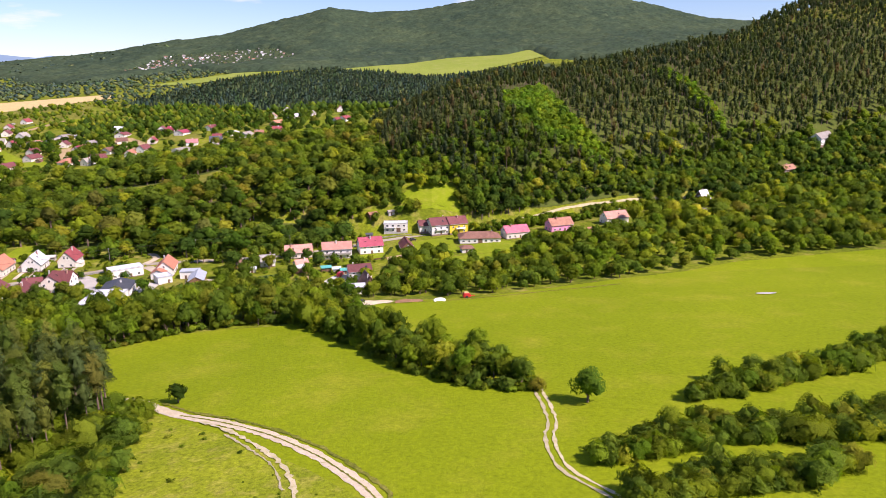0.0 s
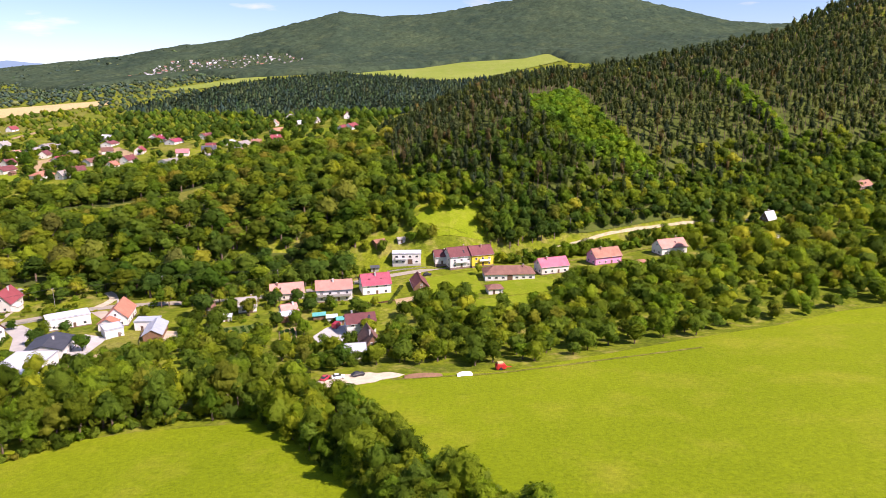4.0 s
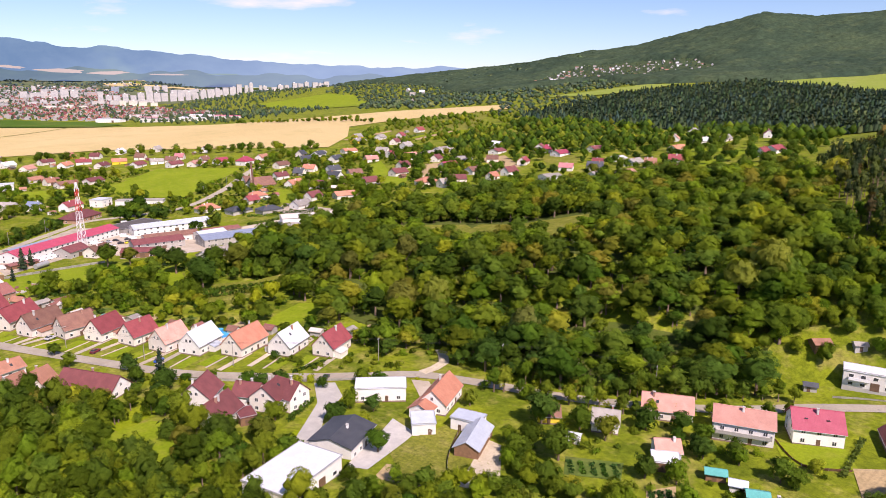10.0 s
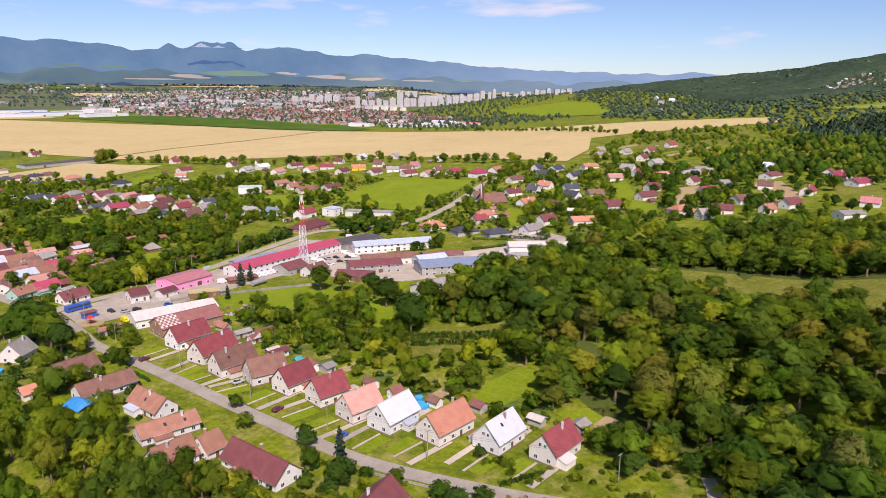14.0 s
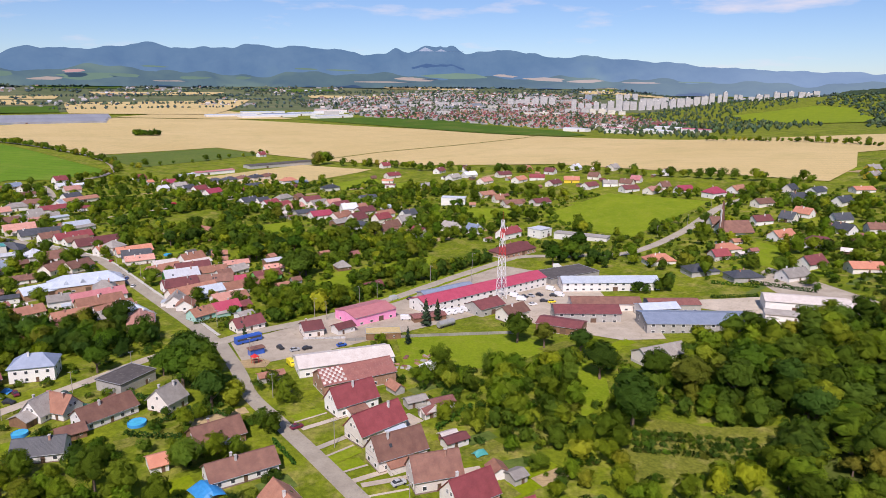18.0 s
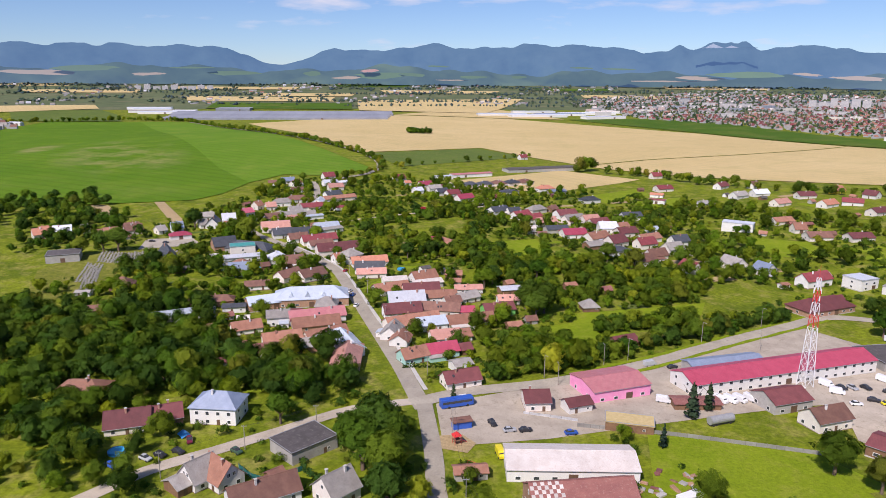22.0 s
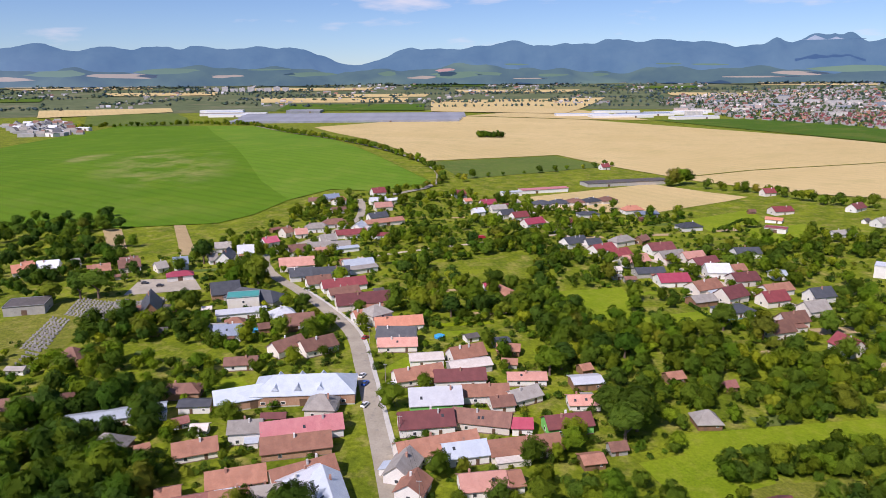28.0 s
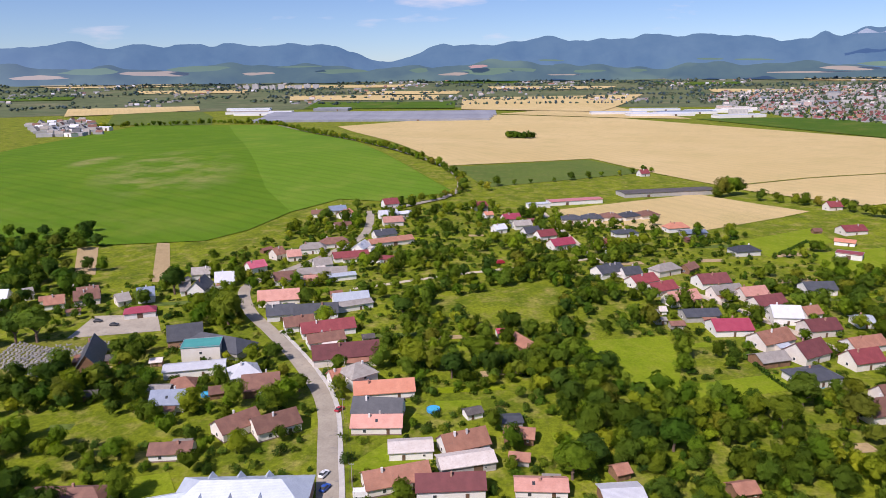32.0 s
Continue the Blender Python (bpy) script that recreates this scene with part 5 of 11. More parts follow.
building("house", -554.5, 188.0, 100, 21.8, 8, 2.8, 5, "r_brown", "brickwall", "h", "street")
building("shed", -544.4, 202.2, 99, 10.9, 6, 3, 4, "r_dark", "white", "g", "street")
building("house", -539.6, 142.9, 108, 27.8, 11, 2.8, 5.2, "r_brown", "brickwall", "h", "street")
building("hut", -582.9, 131.8, 92, 11.0, 11, 2.4, 6.5, "r_brown", "woodwall", "h", "street")
building("house", -613.2, 186.6, 102, 11.6, 9, 3.6, 7, "r_blue", "white", "g", "street")
building("house", -582.2, 204.4, 103, 12.7, 7, 2.8, 4.8, "r_brown", "white", "g", "street")
building("house", -599.6, 217.8, 142, 14.1, 9, 3.4, 6.5, "r_brown", "cream", "g", "street")
building("house", -601.8, 230.3, 130, 14.7, 11, 3.4, 6.5, "r_brown", "cream", "g", "street")
building("house", -477.9, 291.2, 119, 10.8, 8, 3.2, 6, "r_old", "mint", "g", "street")
building("house", -483.5, 302.1, 110, 14.0, 8, 3.2, 6, "r_crimson", "mint", "g", "street")
building("shed", -487.1, 312.3, 112, 4.9, 6, 2.6, 4.4, "r_maroon", "woodwall", "g", "street")
building("house", -453.4, 309.2, 110, 13.4, 8, 3, 6, "r_maroon", "cream", "g", "street")
building("shed", -468.5, 310.0, 114, 7.3, 7, 3, 4.2, "r_grey", "white", "g", "street")
building("house", -632.6, 260.9, 106, 21.9, 9, 3, 6, "r_orange", "white", "g", "street")
building("house", -616.1, 262.7, 92, 17.1, 10, 3.4, 7, "r_dark", "white", "g", "street")
building("house", -607.0, 264.3, 98, 16.6, 9, 3, 5.2, "r_pink", "cream", "g", "street")
building("shed", -592.5, 278.3, 103, 13.4, 8, 3, 4.4, "r_pale", "white", "g", "street")
building("house", -597.3, 294.4, 120, 14.6, 9, 3, 6.5, "r_old", "white", "g", "street")
building("barn", -586.9, 296.3, 112, 16.7, 8, 3, 4.4, "r_pale", "grey", "g", "street")
building("house", -575.2, 277.2, 116, 18.9, 9, 3, 6, "r_old", "cream", "g", "street")
building("house", -572.9, 293.4, 101, 19.2, 8, 3.6, 6.5, "r_maroon", "white", "g", "street")
building("house", -552.8, 286.1, 101, 18.2, 11, 4, 8, "r_white", "green", "g", "street")
building("house", -561.0, 303.4, 99, 16.6, 8, 3.4, 6, "r_old", "white", "g", "street")
building("house", -554.0, 309.3, 107, 7.9, 8, 3, 5, "r_brown", "white", "g", "street")
building("house", -536.5, 284.6, 104, 18.0, 10, 3.6, 7, "r_maroon", "white", "g", "street")
building("house", -539.9, 303.2, 82, 19.3, 9, 3.4, 6.2, "r_brown", "beige", "g", "street")
building("shed", -538.0, 316.3, 92, 6.5, 7, 3, 4.8, "r_crimson", "white", "g", "street")
building("house", -539.7, 331.2, 106, 15.3, 8, 3.4, 6, "r_maroon", "green", "g", "street")
building("house", -520.5, 289.9, 114, 25.4, 10, 3.4, 6.5, "r_old", "cream", "g", "street")
building("house", -518.5, 298.4, 108, 13.4, 9, 3.4, 6, "r_metal", "white", "g", "street")
building("house", -523.5, 316.5, 107, 22.5, 9, 3, 5.8, "r_old", "cream", "g", "street")
building("house", -507.5, 281.3, 169, 11.7, 8, 3.2, 6.4, "r_grey", "white", "g", "street")
building("house", -497.9, 285.5, 169, 8.7, 8, 3, 5.6, "r_old", "white", "g", "street")
building("house", -501.6, 304.5, 104, 12.8, 9, 3, 5.6, "r_pink", "white", "g", "street")
building("shed", -504.0, 312.9, 111, 4.5, 8, 2.8, 5, "r_old", "white", "g", "street")
building("shed", -574.8, 340.9, 103, 11.3, 8, 3, 4, "r_white", "woodwall", "g", "street")
building("house", -557.5, 338.2, 96, 10.8, 8, 2.8, 4.6, "r_pink", "white", "g", "street")
building("house", -560.5, 317.2, 124, 11.5, 8, 3, 5.4, "r_grey", "cream", "g", "street")
building("house", -576.4, 318.8, 95, 14.5, 7, 2.8, 4.4, "r_pink", "white", "g", "street")
building("shed", -517.9, 336.6, 106, 6.6, 6, 2.4, 3.6, "r_old", "woodwall", "g", "street")
building("shed", -605.6, 311.9, 87, 9.4, 7, 2.6, 4.4, "r_old", "woodwall", "g", "street")
building("shed", -587.6, 341.8, 117, 4.5, 5, 2.4, 3.8, "r_old", "woodwall", "g", "street")
building("hut", -547.1, 377.7, 96, 8.0, 8, 2.2, 5.5, "r_grey", "woodwall", "h", "street")
building("shed", -582.0, 374.8, 110, 6.6, 6, 2.4, 4, "r_old", "woodwall", "g", "street")
building("shed", -495.0, 380.6, 113, 11.1, 8, 2.6, 5, "r_maroon", "woodwall", "g", "street")
# upper
building("house", -731.9, 182.7, 110, 20.7, 11, 3.6, 7.5, "r_pink", "cream", "g", "upper")
building("house", -709.9, 191.9, 112, 13.2, 10, 3.4, 7, "r_dark", "white", "g", "upper")
building("house", -713.5, 208.9, 106, 20.8, 10, 3.4, 7, "r_dark", "white", "g", "upper")
building("house", -696.6, 205.7, 118, 13.4, 9, 3.2, 6.4, "r_brown", "white", "g", "upper")
building("house", -692.2, 221.1, 117, 24.2, 9, 3.2, 6.5, "r_red", "white", "g", "upper")
building("house", -679.4, 223.9, 120, 16.0, 9, 3, 5.4, "r_brown", "white", "g", "upper")
building("house", -663.7, 237.6, 111, 27.3, 13, 3.6, 7.4, "r_maroon", "beige", "g", "upper")
building("house", -639.7, 240.3, 126, 4.6, 8, 3.2, 6, "r_orange", "white", "g", "upper")
building("house", -641.3, 248.7, 135, 11.1, 11, 5, 8.5, "r_grey", "white", "h", "upper")
building("house", -993.1, 185.8, 122, 12.9, 11, 4, 8, "r_red", "white", "g", "upper")
building("house", -947.8, 193.8, 115, 14.8, 10, 4, 7, "r_white", "white", "g", "upper")
building("shed", -958.6, 205.5, 130, 13.1, 8, 3, 4.4, "r_white", "white", "g", "upper")
building("house", -924.6, 202.5, 113, 15.1, 10, 3.6, 7, "r_pink", "cream", "g", "upper")
building("house", -882.3, 205.2, 125, 15.7, 10, 3.4, 6.4, "r_dark", "white", "g", "upper")
building("barn", -863.8, 213.7, 125, 31.9, 10, 3.2, 5.4, "r_old", "cream", "g", "upper")
building("house", -843.0, 198.1, 173, 13.7, 8, 3.4, 6.6, "r_white", "white", "g", "upper")
building("house", -821.7, 196.7, 115, 22.2, 10, 3, 5.6, "r_red", "white", "g", "upper")
building("shed", -818.6, 217.3, 86, 16.7, 8, 2.8, 4.2, "r_red", "white", "g", "upper")
building("house", -800.5, 184.6, 119, 10.8, 9, 3.2, 6.4, "r_grey", "white", "g", "upper")
building("house", -783.4, 189.9, 106, 28.6, 9, 3, 5.4, "r_grey", "beige", "g", "upper")
building("house", -768.6, 188.2, 112, 8.6, 8, 3, 4.8, "r_pink", "white", "g", "upper")
building("shed", -777.1, 200.9, 120, 20.7, 7, 2.8, 3.6, "r_metal", "white", "g", "upper")
building("house", -768.2, 172.2, 115, 11.4, 11, 3.2, 6.6, "r_brown", "white", "g", "upper")
building("house", -789.7, 146.1, 137, 10.5, 9, 3.4, 6.4, "r_rose", "white", "g", "upper")
building("house", -818.9, 148.7, 151, 7.7, 8, 3.8, 7.4, "r_old", "beige", "g", "upper")
building("house", -817.4, 160.3, 117, 8.5, 9, 3.4, 6.6, "r_pink", "cream", "g", "upper")
building("house", -836.3, 166.9, 106, 16.9, 9, 3.4, 6.8, "r_grey", "white", "h", "upper")
building("house", -854.5, 176.5, 114, 19.4, 10, 3, 6.4, "r_brown", "white", "h", "upper")
building("house", -963.3, 146.9, 118, 13.8, 10, 3.2, 6.4, "r_blue", "white", "g", "upper")
building("house", -948.2, 157.7, 164, 13.6, 9, 3.2, 6.2, "r_orange", "white", "g", "upper")
building("house", -949.2, 136.0, 106, 13.2, 9, 3, 5.4, "r_brown", "white", "g", "upper")
building("house", -909.8, 166.4, 116, 12.5, 9, 2.8, 4.8, "r_brown", "cream", "g", "upper")
building("house", -736.3, 219.9, 115, 18.1, 10, 3.4, 6, "r_metal", "white", "g", "upper")
building("shed", -728.3, 223.7, 124, 18.1, 8, 3, 4, "r_grey", "white", "g", "upper")
building("house", -772.3, 119.7, 111, 10.1, 10, 3.4, 6.4, "r_grey", "white", "g", "upper")
building("house", -745.1, 132.7, 8, 15.7, 9, 3.6, 8, "r_dark", "white", "g", "upper")
building("house", -759.3, 140.4, 110, 10.1, 9, 3.6, 8, "r_white", "white", "g", "upper")
building("house", -742.0, 125.3, 122, 5.3, 9, 3, 6.4, "r_grey", "white", "g", "upper")
building("house", -728.3, 110.5, 118, 8.3, 9, 3.8, 7.4, "r_blue", "white", "g", "upper")
building("house", -721.4, 81.2, 121, 12.1, 10, 3.4, 7, "r_brown", "beige", "g", "upper")
building("house", -713.3, 68.2, 122, 9.1, 10, 3, 6.2, "r_old", "white", "g", "upper")
building("house", -721.3, 101.0, 136, 6.4, 9, 3, 6, "r_grey", "cream", "g", "upper")
building("shop", -704.9, 120.9, 117, 14.3, 8, 3, 5, "r_crimson", "white", "h", "upper")
building("hall", -675.9, 160.0, 117, 14.9, 15, 3.2, 8, "r_dark", "brickwall", "g", "upper")
building("hall", -667.1, 180.1, 75, 30.3, 14, 3, 7, "r_dark", "grey", "h", "upper")
building("house", -657.8, 177.1, 108, 15.5, 10, 6.8, 7, "r_teal", "cream", "f", "upper")
building("shed", -642.7, 181.4, 111, 23.3, 8, 3.4, 4.6, "r_white", "white", "g", "upper")
building("house", -639.8, 203.3, 122, 11.0, 11, 3.4, 7, "r_white", "white", "h", "upper")
building("house", -630.6, 214.1, 110, 13.3, 12, 3.2, 7, "r_brown", "woodwall", "g", "upper")
building("shed", -622.2, 177.9, 100, 7.8, 7, 2.8, 4, "r_grey", "grey", "g", "upper")
building("shed", -635.4, 144.7, 106, 7.1, 6, 2.4, 3, "hay", "woodwall", "g", "upper")
building("hut", -628.2, 183.8, 111, 8.8, 8, 2.4, 5, "r_old", "woodwall", "h", "upper")
building("shed", -624.2, 199.0, 116, 4.7, 6, 2.4, 4, "r_brown", "woodwall", "g", "upper")
building("house", -648.4, 132.4, 26, 25.7, 9, 2.2, 8, "r_dark", "woodwall", "g", "upper")
building("chapel", -644.0, 69.7, 110, 18.8, 15, 4.8, 5, "r_tar", "grey", "f", "upper")
building("shed", -697.9, 300.7, 106, 4.5, 6, 2.4, 3.6, "r_crimson", "white", "g", "upper")
building("hut", -684.6, 311.4, 34, 13.9, 7, 2.4, 5, "r_old", "woodwall", "g", "upper")
building("shed", -614.9, 308.5, 104, 7.1, 6, 2.4, 3, "r_dark", "grey", "g", "upper")
# farside
building("house", -802.6, 356.6, 125, 18.6, 11, 3.6, 7, "r_dark", "white", "g", "farside")
building("house", -800.5, 369.1, 110, 10.5, 10, 3.4, 6.4, "r_dark", "white", "g", "farside")
building("house", -784.3, 373.5, 126, 16.1, 10, 3.4, 6.6, "r_red", "white", "g", "farside")
building("house", -770.9, 381.6, 124, 15.8, 10, 3.4, 6.6, "r_red", "white", "g", "farside")
building("house", -754.6, 389.3, 116, 17.3, 10, 3.6, 7, "r_pink", "cream", "g", "farside")
building("house", -809.5, 390.1, 126, 17.9, 9, 3.4, 6.6, "r_grey", "beige", "h", "farside")
building("house", -815.4, 404.9, 138, 10.0, 7, 3, 5.6, "r_brown", "woodwall", "g", "farside")
building("house", -787.9, 411.3, 108, 32.3, 13, 3.6, 7.2, "r_maroon", "white", "g", "farside")
building("house", -768.6, 414.1, 115, 19.6, 9, 3.4, 6.6, "r_grey", "beige", "g", "farside")
building("house", -767.0, 427.2, 113, 14.4, 9, 3.4, 6.6, "r_pink", "beige", "g", "farside")
building("house", -752.2, 430.3, 118, 30.2, 10, 3.4, 6.8, "r_maroon", "cream", "g", "farside")
building("house", -732.3, 432.5, 92, 13.1, 12, 4, 8, "r_white", "white", "g", "farside")
building("house", -738.9, 445.8, 114, 8.8, 8, 3.2, 6, "r_old", "white", "g", "farside")
building("house", -717.5, 442.7, 108, 15.1, 11, 3.6, 7, "r_maroon", "beige", "g", "farside")
building("house", -714.8, 403.3, 100, 21.5, 13, 3.2, 6.4, "r_crimson", "white", "g", "farside")
building("house", -731.9, 393.8, 102, 23.5, 11, 3, 5, "r_dark", "grey", "g", "farside")
building("house", -700.0, 416.9, 121, 22.2, 11, 3.6, 7.2, "r_old", "beige", "g", "farside")
building("shed", -679.3, 410.3, 113, 13.0, 9, 2.8, 5, "r_grey", "woodwall", "g", "farside")
building("house", -685.8, 426.8, 125, 14.9, 11, 3.8, 8.2, "r_maroon", "cream", "g", "farside")
building("house", -663, 421, 112, 20, 12, 3.2, 5.2, "r_dark", "white", "h", "farside")
building("house", -699.5, 454.1, 114, 22.4, 9, 3.2, 6, "r_old", "white", "g", "farside")
building("house", -730.5, 466.3, 96, 7.5, 9, 3, 5, "r_metal", "white", "g", "farside")
building("house", -780.4, 464.2, 100, 16.2, 11, 3.4, 6.4, "r_dark", "white", "g", "farside")
building("house", -862.1, 448.2, 109, 29.2, 11, 3.2, 6, "r_dark", "white", "h", "farside")
building("house", -928.2, 539.2, 105, 23.2, 12, 3.4, 6.6, "r_red", "beige", "g", "farside")
building("shed", -894.7, 522.4, 62, 12.4, 8, 2.8, 4.2, "r_orange", "white", "g", "farside")
building("house", -878.5, 362.9, 129, 30.4, 10, 3, 5, "r_crimson", "white", "h", "farside")
building("house", -907.9, 377.7, 107, 26.7, 10, 3, 5, "r_dark", "white", "h", "farside")
building("house", -928.2, 416.9, 112, 23.0, 10, 3.4, 6.6, "r_orange", "white", "h", "farside")
building("house", -913.9, 426.4, 107, 28.7, 11, 3, 4.6, "r_blue", "grey", "g", "farside")
building("house", -952.9, 341.4, 95, 15.5, 14, 3, 6, "r_dark", "white", "h", "farside")
building("house", -959.4, 357.7, 95, 15.5, 14, 3, 6, "r_dark", "cream", "h", "farside")
building("house", -965.7, 372.4, 95, 15.5, 14, 3, 6, "r_brown", "cream", "h", "farside")
building("house", -970.9, 387.1, 125, 16.6, 14, 3, 6, "r_dark", "cream", "h", "farside")
building("house", -977.3, 401.7, 121, 17.5, 14, 3, 6, "r_brown", "cream", "h", "farside")
building("house", -994.0, 264.4, 126, 11.1, 10, 3.6, 7, "r_red", "white", "g", "farside")
building("house", -946.8, 293.5, 115, 13.8, 10, 3.6, 7, "r_crimson", "white", "g", "farside")
building("house", -924.9, 302.9, 114, 13.7, 9, 3.4, 6.4, "r_grey", "white", "g", "farside")
building("house", -900.0, 310.0, 125, 12.1, 9, 3.6, 7, "r_dark", "white", "g", "farside")
building("house", -891.7, 320.5, 121, 13.3, 10, 3.6, 7, "r_red", "white", "g", "farside")
building("house", -866.5, 330.9, 125, 17.6, 10, 3.6, 7, "r_crimson", "white", "g", "farside")
building("house", -909.7, 286.4, 123, 9.0, 9, 3.4, 6.2, "r_white", "white", "g", "farside")
building("house", -962.3, 274.2, 117, 6.8, 8, 3, 5, "r_orange", "white", "g", "farside")
building("barn", -1092.9, 436.7, 109, 95.1, 20, 4.2, 5, "r_tar", "grey", "g", "farside")
building("barn", -1033.6, 346.8, 113, 50.3, 12, 3.8, 4.6, "r_salmon", "white", "g", "farside")
building("shed", -1010.0, 314.5, 112, 19.6, 9, 3.6, 4, "r_white", "white", "f", "farside")
building("villa", -858.1, 510.7, 62, 15.0, 9, 3.6, 6.4, "r_red", "white", "f", "farside")
# start
building("house", -207.9, 322.6, 117, 11.2, 10, 4, 8.5, "r_maroon", "white", "g", "start")
building("house", -191.8, 314.8, 103, 11.9, 10, 4, 8.5, "r_maroon", "white", "g", "start")
building("house", -194.8, 330.8, 18, 8.3, 8, 4, 7, "r_maroon", "white", "g", "start")
building("house", -186.1, 331.5, 103, 8.6, 10, 5, 9, "r_maroon", "cream", "g", "start")
building("house", -182.6, 335.8, 0, 9.7, 9, 5, 9, "r_maroon", "cream", "g", "start")
building("shed", -185.5, 320.3, 61, 4.9, 7, 2.8, 3.4, "r_maroon", "woodwall", "f", "start")
building("house", -161.2, 356.6, 35, 16.4, 8, 4.8, 5, "r_white", "white", "f", "start")
building("house", -141.8, 362.7, 101, 15.9, 9, 4, 8, "r_orange", "white", "g", "start")
building("shed", -142.3, 354.0, 96, 8.2, 7, 3.2, 5, "r_orange", "white", "g", "start")
building("shed", -137.5, 345.4, 37, 7.0, 8, 3.6, 4, "r_metal", "white", "f", "start")
building("shed", -126.2, 353.2, 5, 9.1, 6, 3.8, 4.4, "r_metal", "white", "f", "start")
building("shed", -119.8, 344.8, -78, 15.1, 7, 3, 5, "r_metal", "woodwall", "g", "start")
building("house", -150.8, 323.9, 101, 14.7, 13, 4.2, 6, "r_dark", "white", "g", "start")
building("hall", -147.0, 299.8, 92, 21.3, 14, 4.8, 5, "r_white", "white", "f", "start")
building("house", -77.2, 393.4, 15, 15.0, 9, 3.6, 7, "r_pink", "cream", "g", "start")
building("house", -54.7, 391.2, 10, 16.4, 10, 6, 9, "r_pink", "white", "g", "start")
building("house", -36.5, 400.5, 16, 13.5, 11, 5, 9, "r_crimson", "white", "g", "start")
building("cottage", -15.3, 403.7, -80, 14.1, 7, 2.6, 6, "r_maroon", "woodwall", "g", "start")
building("villa", -23.4, 444.2, 2, 15.2, 7, 5.8, 6, "r_white", "white", "f", "start")
building("house", 4.1, 439.8, 19, 12.5, 11, 6.4, 10, "r_maroon", "white", "g", "start")
building("house", 15.4, 442.5, 19, 12.1, 11, 6.4, 10, "r_maroon", "yellow", "g", "start")
building("house", -5.1, 443.3, 10, 7.3, 9, 4.4, 7, "r_maroon", "white", "g", "start")
building("bungalow", 28.9, 417.2, 3, 24.8, 12, 3.2, 6, "r_brown", "white", "h", "start")
building("shed", 20.1, 392.5, 10, 6.9, 6, 2.6, 4, "r_brown", "white", "h", "start")
building("house", 51.5, 424.4, 19, 15.3, 9, 4.2, 7.5, "r_rose", "beige", "g", "start")
building("house", 81.6, 438.8, 20, 15.7, 9, 4.4, 8, "r_old", "pinkwall", "g", "start")
building("house", 120.8, 453.5, 20, 16.5, 9, 4.4, 8, "r_pink", "white", "g", "start")
building("house", -37.6, 347.5, 15, 11.6, 9, 5, 7.5, "r_maroon", "white", "g", "start")
building("cottage", -31.3, 327.1, -73, 13.2, 7, 2.4, 7, "r_brown", "woodwall", "g", "start")
building("shed", -35.0, 311.2, 10, 7.9, 9, 3.3, 3.5, "r_white", "white", "f", "start")
building("house", -71.3, 368.8, 27, 6.7, 7, 2.8, 5, "r_pink", "white", "g", "start")
building("shed", -69.9, 362.2, 19, 7.2, 6, 2.8, 3, "r_white", "woodwall", "f", "start")
building("house", -91.0, 375.4, 15, 7.8, 8, 3.2, 6, "r_grey", "white", "g", "start")
building("house", -108.0, 371.2, 27, 6.9, 7, 2.8, 5, "r_brown", "yellow", "g", "start")
building("cabin", -33.6, 509.5, -69, 8.9, 6, 1.6, 5, "r_dark", "woodwall", "g", "start")
building("shed", -39.2, 454.2, 33, 6.0, 5, 2.4, 3.6, "r_old", "woodwall", "g", "start")
building("cottage", 203.2, 516.5, 30, 8.2, 8, 2, 8, "r_white", "woodwall", "g", "start")
building("house", 178.1, 471.4, -35, 19.3, 10, 3.2, 5, "r_grey", "white", "g", "start")
building("house", 292.2, 571.7, 31, 16.8, 8, 3, 6, "r_old", "woodwall", "g", "start")
building("house", 345.9, 619.5, 45, 41.7, 10, 6, 10, "r_grey", "white", "g", "start")
# north
building("house", -474.8, 556.0, 75, 23.3, 11, 3, 6.4, "r_orange", "white", "h", "north")
building("house", -443.5, 559.5, 77, 28.2, 13, 3, 6, "r_dark", "grey", "h", "north")
building("house", -420.5, 568.4, 75, 22.6, 12, 3, 5.6, "r_dark", "grey", "h", "north")
building("house", -471.2, 604.3, 84, 30.1, 11, 3, 6, "r_orange", "white", "h", "north")
building("house", -472.5, 653.2, 95, 18.1, 9, 3.6, 7, "r_orange", "white", "g", "north")
building("house", -415.7, 613.5, 93, 14.5, 9, 3.6, 7.4, "r_maroon", "white", "g", "north")
building("house", -405.8, 588.2, 87, 15.2, 10, 3, 6.4, "r_grey", "white", "g", "north")
building("house", -393.5, 626.3, 63, 26.2, 11, 3, 5.6, "r_orange", "cream", "g", "north")
building("house", -514.5, 679.2, 84, 14.9, 9, 3.6, 7, "r_maroon", "white", "g", "north")
building("house", -444.7, 653.5, 38, 22.4, 10, 3.4, 7, "r_maroon", "white", "h", "north")
building("house", -459.5, 694.3, 1, 13.5, 9, 3.4, 7, "r_dark", "white", "g", "north")
building("house", -405.6, 676.3, 77, 15.3, 10, 3.6, 7.4, "r_maroon", "white", "g", "north")
building("house", -349.9, 682.6, 71, 30.2, 12, 3.2, 6.6, "r_orange", "cream", "h", "north")
building("house", -404.9, 720.3, 78, 16.6, 10, 3.4, 6.8, "r_maroon", "beige", "g", "north")
building("house", -371.5, 755.9, 74, 21.3, 12, 3.4, 7, "r_crimson", "white", "g", "north")
building("house", -326.7, 694.6, 41, 13.4, 12, 3.4, 6.6, "r_maroon", "cream", "g", "north")
building("house", -330.9, 732.9, 74, 17.9, 11, 3.4, 6.6, "r_brown", "white", "g", "north")
